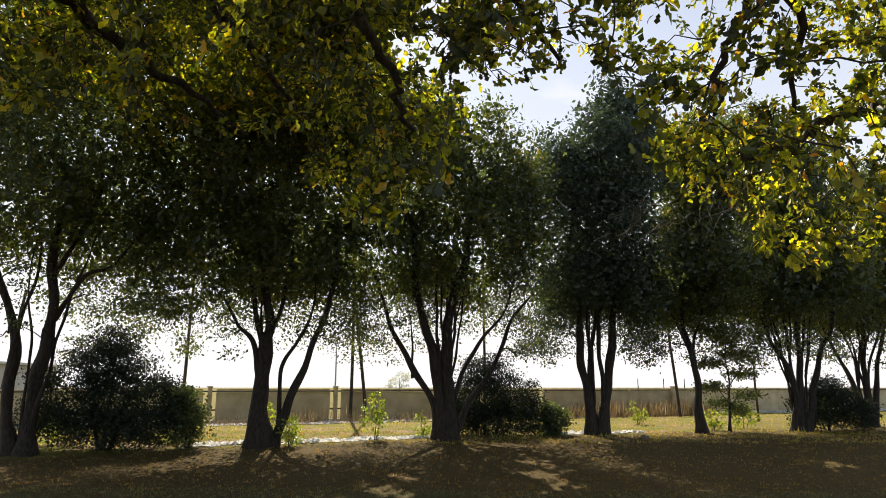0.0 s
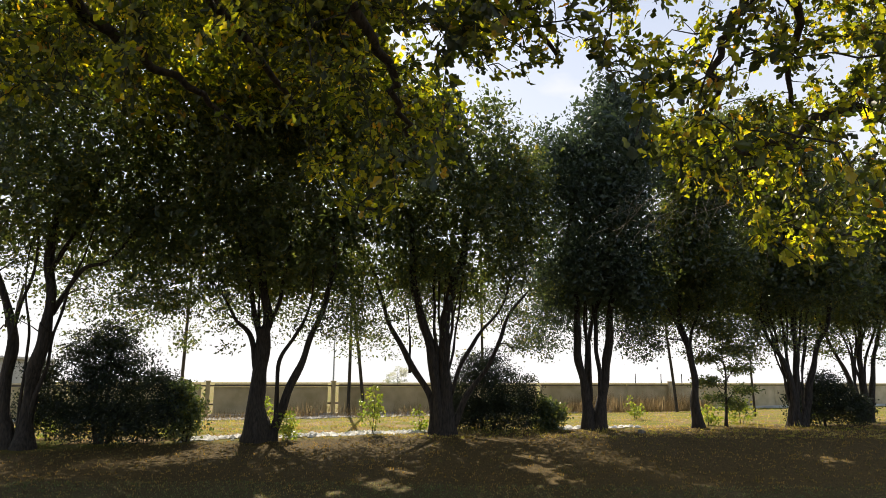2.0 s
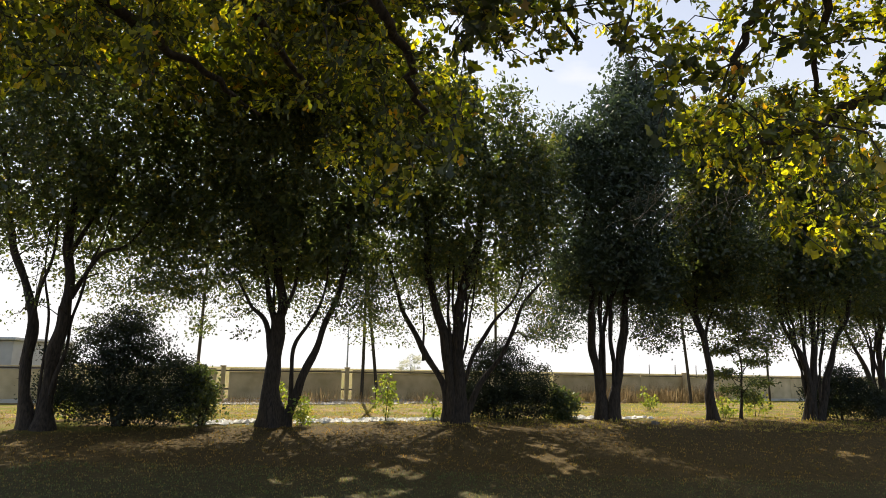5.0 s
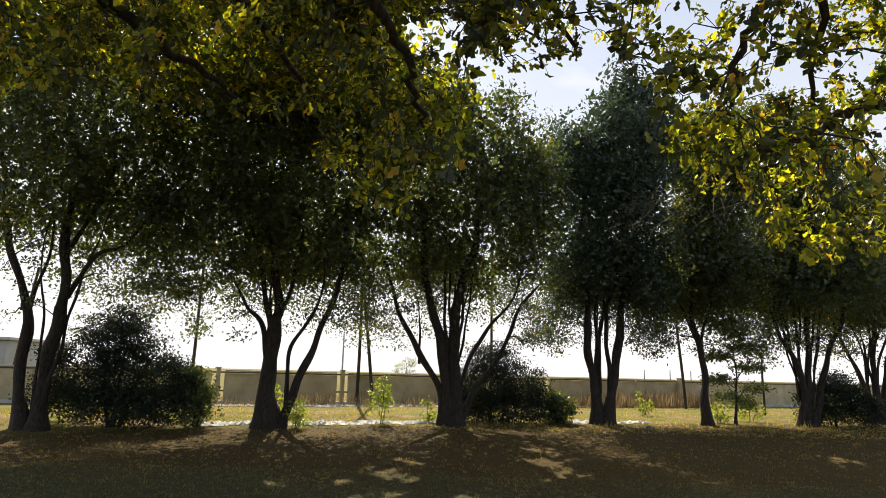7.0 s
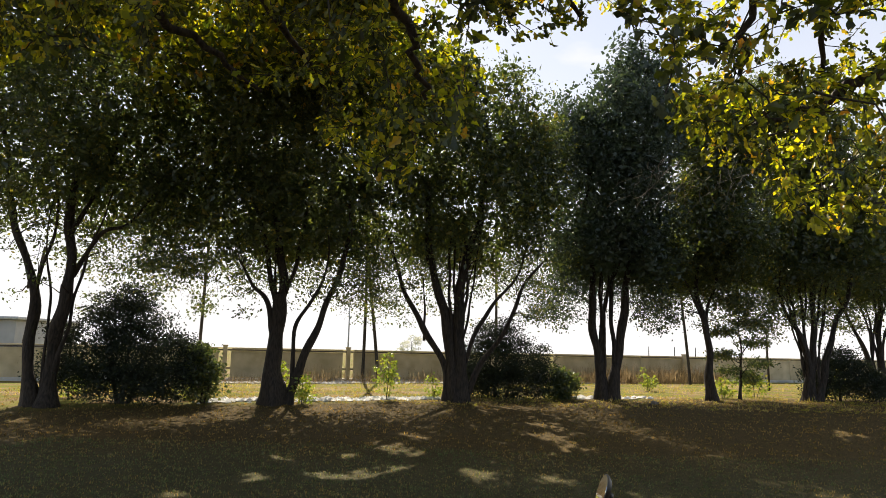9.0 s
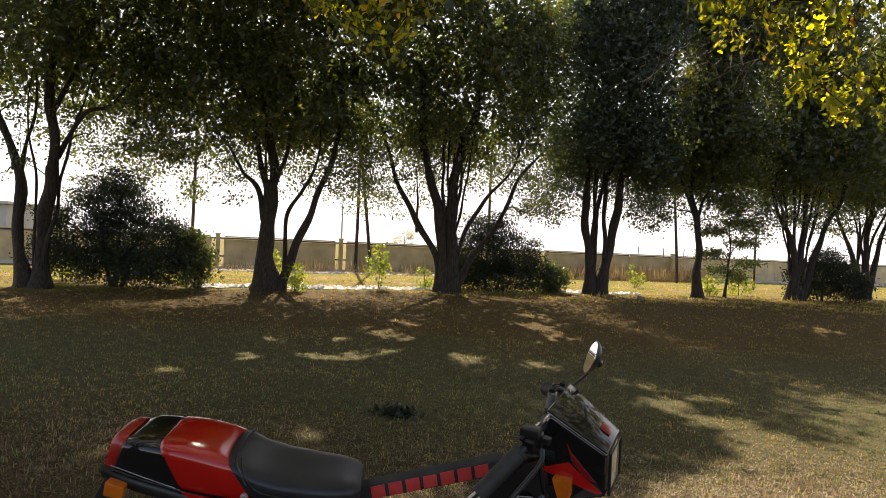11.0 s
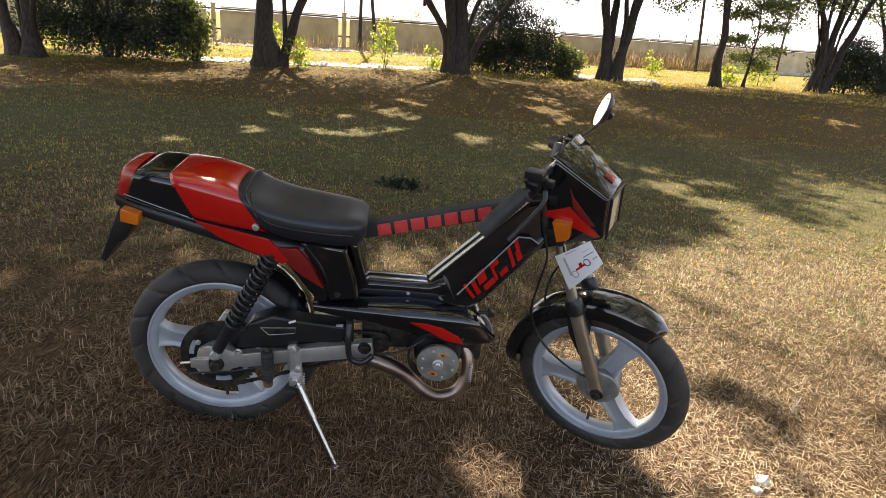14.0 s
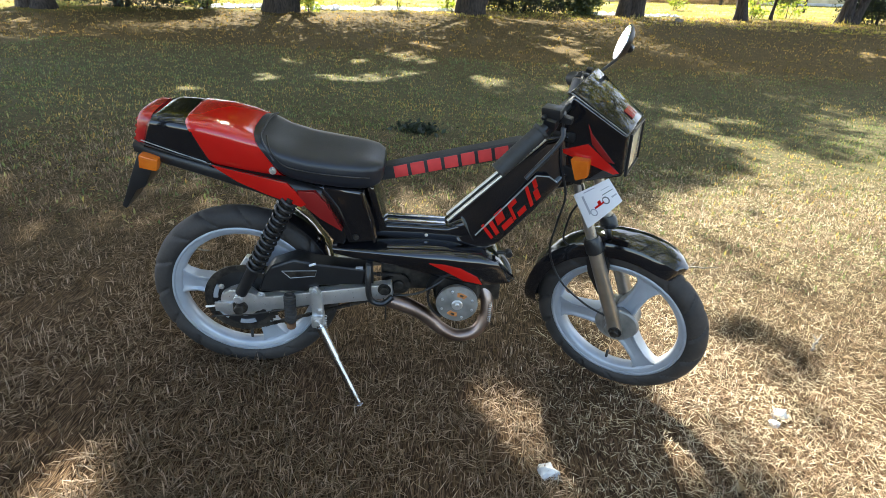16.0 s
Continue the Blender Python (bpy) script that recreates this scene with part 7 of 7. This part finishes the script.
front("screen_mark", nosed(moved(box(0, 0, 0, 0.030, 0.050, 0.0015, 0.0004), place(-0.122, 0.028, 0.6275 + 0.0035) @ sl)), M_RED_DARK, fair, "plain dark red mark")
lens = front("headlight", nosed(moved(box(0, 0, 0, 0.010, 0.128, 0.098, 0.004), place(-0.0895, 0, 0.546) @ Matrix.Rotation(radians(-6), 4, "Y"))), M_LENS, fair, "rectangular pale headlight lens")
front("headlight_rim", nosed(joined(tube([(-0.0905, -0.080, 0.604), (-0.0905, 0.080, 0.604)], 0.004, 8), tube([(-0.0800, -0.080, 0.490), (-0.0800, 0.080, 0.490)], 0.004, 8), tube([(-0.0905, -0.078, 0.604), (-0.0800, -0.078, 0.490)], 0.004, 8), tube([(-0.0905, 0.078, 0.604), (-0.0800, 0.078, 0.490)], 0.004, 8))), M_BLACK_PLASTIC, lens)
for s in (-1, 1):
    a, b = sorted((s * 0.087, s * 0.0915))
    front("fairing_flash", nosed(prism([(-0.252, 0.533), (-0.182, 0.566), (-0.094, 0.496), (-0.106, 0.490)], a, b, 0.001)), M_RED, fair, "red triangle")
    front("fairing_flash", nosed(prism([(-0.192, 0.622), (-0.178, 0.596), (-0.146, 0.560), (-0.110, 0.522), (-0.130, 0.524), (-0.172, 0.566)], a, b, 0.001)), M_RED_DARK, fair, "dark red wedge")
    a, b = sorted((s * 0.088, s * 0.118))
    front("front_indicator", nosed(prism([(-0.210, 0.526), (-0.166, 0.526), (-0.161, 0.478), (-0.188, 0.464)], a, b, 0.004)), M_ORANGE, fair, "amber indicator")
front("fairing_bracket", joined(box(-0.262, 0, 0.60, 0.05, 0.14, 0.08, 0.012), box(-0.285, -0.03, 0.54, 0.04, 0.10, 0.09, 0.010)), M_BLACK_PLASTIC, None, "black instrument housing")
bars = front("handlebar", tube([(-0.352, -0.285, 0.562), (-0.304, -0.200, 0.642), (-0.285, -0.12, 0.672), (-0.285, 0.0, 0.672), (-0.295, 0.10, 0.662), (-0.335, 0.18, 0.640), (-0.388, 0.25, 0.600)], 0.0115, 12, 6), M_BLACK_PLASTIC, None, "black handlebar", False)
for p0, p1 in (((-0.362, -0.292, 0.552), (-0.304, -0.200, 0.642)), ((-0.392, 0.255, 0.597), (-0.338, 0.172, 0.640))):
    a, b = np.array(p0), np.array(p1)
    pts = [a + (b - a) * t for t in np.linspace(0, 1, 26)]
    g = front("grip", tube(pts, [0.0215 if i in (0, 25) else 0.0205 + 0.0016 * (i % 2) for i in range(26)], 18), M_RUBBER_GRIP, bars, "black ribbed rubber grip", False)
    front("grip_flange", tube([b, b + (b - a) * 0.06], 0.024, 18), M_RUBBER_GRIP, g, "", False)
    c = b + (b - a) * 0.28
    front("switch_block", moved(joined(box(0, 0, 0, 0.034, 0.034, 0.032, 0.007), box(0.004, 0.022, 0.016, 0.018, 0.014, 0.020, 0.004), moved(disc(0.007, -0.008, 0.008, 12, 0.002), place(-0.016, -0.008, 0.016))), Matrix.Translation(c) @ Matrix.Rotation(radians(20), 4, "X")), M_BLACK_PLASTIC, bars, "black switch block", False)
    front("lever_clamp", moved(joined(disc(0.019, -0.009, 0.009, 18, 0.003), box(0.022, 0, -0.004, 0.032, 0.020, 0.018, 0.004)), Matrix.Translation(b + (b - a) * 0.44)), M_BLACK_PLASTIC, bars, "", False)
    lv = np.array([0.055, 0, -0.012])
    front("brake_lever", tube([c + lv * 0.6, b + lv * 1.0, a + (b - a) * 0.15 + lv * 1.15], [0.0075, 0.006, 0.0065], 10, 5), M_BLACK_PLASTIC, bars, "black brake lever", False)
front("reservoir", moved(box(0, 0, 0, 0.050, 0.034, 0.026, 0.005), place(-0.290, -0.170, 0.692) @ Matrix.Rotation(radians(-8), 4, "Y")), M_BLACK_PLASTIC, bars, "small black control box", False)
front("speedometer", moved(joined(disc(0.032, -0.030, 0.02, 28, 0.004)), place(-0.300, 0.06, 0.668) @ Matrix.Rotation(radians(60), 4, "X")), M_BLACK_PLASTIC, bars, "round black speedometer", False)
mirror = front("mirror", moved(joined(lathe([(0.001, 0.012), (0.042, 0.010), (0.052, 0.0), (0.054, -0.006), (0.050, -0.007), (0.001, -0.005)], 40)), place(0, 0, 0)), M_BLACK_PLASTIC, None, "round black rear-view mirror", False)
mirror.data.transform(STEER.inverted())
own = moped.matrix_world
m_at = own @ STEER @ Vector((-0.263, 0.25, 0.745))
facing = Vector((-0.93, 0.02, 0.33)).normalized()
m_turn = Vector((0, -1, 0)).rotation_difference(facing).to_matrix().to_4x4()
M_MIR = own.inverted() @ Matrix.Translation(m_at) @ m_turn
mirror.data.transform(M_MIR)
part("mirror_glass", moved(disc(0.0495, -0.0082, -0.0068, 40, 0.0), M_MIR), M_MIRROR, mirror, "silvered mirror glass")
front("mirror_stem", tube([(-0.300, 0.12, 0.662), (-0.290, 0.15, 0.680), (-0.255, 0.230, 0.718), (-0.247, 0.248, 0.734)], 0.0045, 10, 4), M_BLACK_PLASTIC, mirror, "thin black stem", False)
front("mirror_joint", moved(disc(0.012, -0.010, 0.010, 16, 0.003), place(-0.244, 0.250, 0.735)), M_BLACK_PLASTIC, mirror, "", False)

# --- cables and the card at the fork
for pts, r in (([(-0.250, -0.10, 0.640), (-0.235, -0.105, 0.520), (-0.205, -0.108, 0.420), (-0.218, -0.108, 0.320), (-0.228, -0.105, 0.219), (-0.187, -0.102, 0.127), (-0.105, -0.098, 0.068), (-0.040, -0.075, 0.030)], 0.0032),
               ([(-0.225, -0.06, 0.50), (-0.169, -0.075, 0.422), (-0.193, -0.078, 0.342), (-0.205, -0.07, 0.253), (-0.19, -0.03, 0.20)], 0.003),
               ([(-0.262, -0.13, 0.660), (-0.285, -0.10, 0.60), (-0.305, -0.08, 0.50), (-0.300, -0.06, 0.44)], 0.003),
               ([(-0.262, 0.14, 0.630), (-0.275, 0.10, 0.66), (-0.262, 0.03, 0.69), (-0.235, -0.03, 0.64)], 0.0035)):
    front("control_cable", tube(pts, r, 8, 6), M_BLACK_PLASTIC, None, "thin black control cable")
card_c = [(-0.188, 0.415), (-0.108, 0.495), (-0.062, 0.440), (-0.136, 0.326)]


def card_point(u, v, lift):
    """A place on the card: u from fork to front, v from top to foot."""
    a = Vector(card_c[0]).lerp(Vector(card_c[1]), u)
    b = Vector(card_c[3]).lerp(Vector(card_c[2]), u)
    p = a.lerp(b, v)
    return (p.x, -0.094 - 0.010 * math.sin(u * 2.6) - lift, p.y)


def card_sheet(u0, u1, v0, v1, lift, thick):
    bm = bmesh.new()
    n = 8
    lay = []
    for t in (lift + thick, lift):
        lay.append([[bm.verts.new(card_point(u0 + (u1 - u0) * i / n, v, t)) for i in range(n + 1)] for v in (v0, v1)])
    for L in lay:
        for i in range(n):
            bm.faces.new((L[0][i], L[0][i + 1], L[1][i + 1], L[1][i]))
    for r in (0, 1):
        for i in range(n):
            bm.faces.new((lay[0][r][i], lay[0][r][i + 1], lay[1][r][i + 1], lay[1][r][i]))
    for i in (0, n):
        bm.faces.new((lay[0][0][i], lay[0][1][i], lay[1][1][i], lay[1][0][i]))
    return bm


card = front("paper_card", card_sheet(0, 1, 0, 1, 0, 0.0012), M_PAPER, None, "white printed card tied to the fork")
for u0, u1, v0, v1, mt in ((0.30, 0.62, 0.06, 0.085, M_INK_PALE), (0.72, 0.92, 0.24, 0.262, M_INK_PALE), (0.70, 0.96, 0.40, 0.43, M_INK), (0.86, 0.98, 0.62, 0.68, M_INK_PALE), (0.40, 0.66, 0.60, 0.66, M_RED), (0.52, 0.60, 0.50, 0.60, M_RED), (0.20, 0.26, 0.14, 0.70, M_INK_PALE)):
    front("print_bar", card_sheet(u0, u1, v0, v1, 0.0016, 0.0004), mt, card)
for u, v, mt in ((0.34, 0.72, M_INK_PALE), (0.72, 0.62, M_INK)):
    c = card_point(u, v, 0.0022)
    front("print_ring", moved(lathe([(0.0105, -0.0006), (0.0105, 0.0006), (0.0075, 0.0006), (0.0075, -0.0006)], 24), Matrix.Translation(c) @ Matrix.Rotation(radians(-8), 4, "Z")), mt, card)
front("cable_tie", tube([(-0.182, -0.090, 0.418), (-0.168, -0.098, 0.426), (-0.150, -0.075, 0.436)], 0.0016, 6), M_PAPER, card)


# ---------------------------------------------------------------- litter on the lawn
def dead_leaf(x, y, size, turn, seed):
    rg = np.random.default_rng(seed)
    bm = bmesh.new()
    rows = []
    for along, across in OAK_HALF:
        z = 0.10 * math.sin(along * 3.0) + 0.02 * rg.normal()
        rows.append([bm.verts.new((size * (along - 0.5), size * across * s, size * (z + 0.55 * abs(across * s)))) for s in (-1, 0, 1)])
    for a, b in zip(rows, rows[1:]):
        bm.faces.new((a[0], a[1], b[1], b[0]))
        bm.faces.new((a[1], a[2], b[2], b[1]))
    bmesh.ops.solidify(bm, geom=bm.faces[:], thickness=0.0008)
    ob = part("fallen_leaf", bm, M_LEAF_DEAD)
    ob.matrix_world = pose(x, y, float(ground_height(x, y)) + 0.022, rg.uniform(-15, 15), rg.uniform(-15, 15), turn)
    return tagged(ob, "curled dry oak leaf lying on the grass", "leaf", group="fallen leaves")


rl = np.random.default_rng(31)
for i in range(46):
    lx, ly = rl.uniform(-1.4, 2.6), 1.3 + 2.6 * rl.uniform() ** 1.3
    if -0.75 < lx < 0.9 and 1.72 < ly < 2.05:
        continue
    dead_leaf(lx, ly, rl.uniform(0.028, 0.055), rl.uniform(0, 360), 100 + i)


def lump(name, x, y, sx, sy, sz, material, label, category, seed):
    bm = bmesh.new()
    bmesh.ops.create_icosphere(bm, subdivisions=2, radius=1.0)
    for v in bm.verts:
        k = 1 + 0.75 * noise.noise(v.co * 2.1 + Vector((seed, 0, 0)))
        v.co = Vector((v.co.x * sx, v.co.y * sy, v.co.z * sz)) * k
    ob = part(name, bm, material, smooth=False)
    ob.location = (x, y, float(ground_height(x, y)) + sz * 0.5)
    return tagged(ob, label, category)


lump("stone", 0.39, 1.50, 0.028, 0.022, 0.026, M_GRAVEL, "pale stone lying in the grass", "stone", 1)
lump("stone", 1.19, 1.87, 0.026, 0.020, 0.018, M_GRAVEL, "pale stone in sunlit grass", "stone", 2)
lump("stone", 1.15, 1.82, 0.018, 0.014, 0.012, M_GRAVEL, "pale stone in sunlit grass", "stone", 3)
lump("stone", 5.5, 17.6, 0.10, 0.08, 0.07, M_STONE, "dark stone beside the tree foot", "stone", 5)


def twig_on_ground(x, y, length, turn, seed):
    rg = np.random.default_rng(seed)
    p = np.zeros((9, 3))
    p[:, 0] = np.linspace(-length / 2, length / 2, 9)
    p[:, 1:] = rg.normal(0, length * 0.02, (9, 2))
    side = np.array([p[4], p[4] + (length * 0.18, length * 0.14, 0.01)])
    ob = part("fallen_twig", joined(tube(p, np.linspace(0.006, 0.003, 9), 6), tube(side, 0.003, 6)), M_DEADTWIG)
    ob.matrix_world = pose(x, y, float(ground_height(x, y)) + 0.03, 0, 0, turn)
    return tagged(ob, "dry fallen twig on the grass", "twig", group="fallen twigs")


twig_on_ground(1.26, 3.02, 0.30, 8, 1)
twig_on_ground(1.55, 2.35, 0.16, 50, 2)
twig_on_ground(-1.0, 2.5, 0.22, -20, 3)
# heap of cut twigs and dead leaves in the middle of the lawn
heap = tagged(new("leaf_heap"), "small heap of dark dead leaves and twigs on the lawn", "leaves", kind="stuff")
hx, hy = -0.30, 5.42
hp = np.stack([rl.normal(0, 0.10, 260), rl.normal(0, 0.06, 260), np.abs(rl.normal(0, 0.016, 260))], -1)
hv, hf = quads_of_leaves(rl, hp, 0.05, 0.0)
heap.location = (hx, hy, float(ground_height(hx, hy)) + 0.02)
part_mesh("dead_foliage", mesh_of("dead_foliage", hv, hf, M_LEAF_BUSH), heap, kind="stuff")
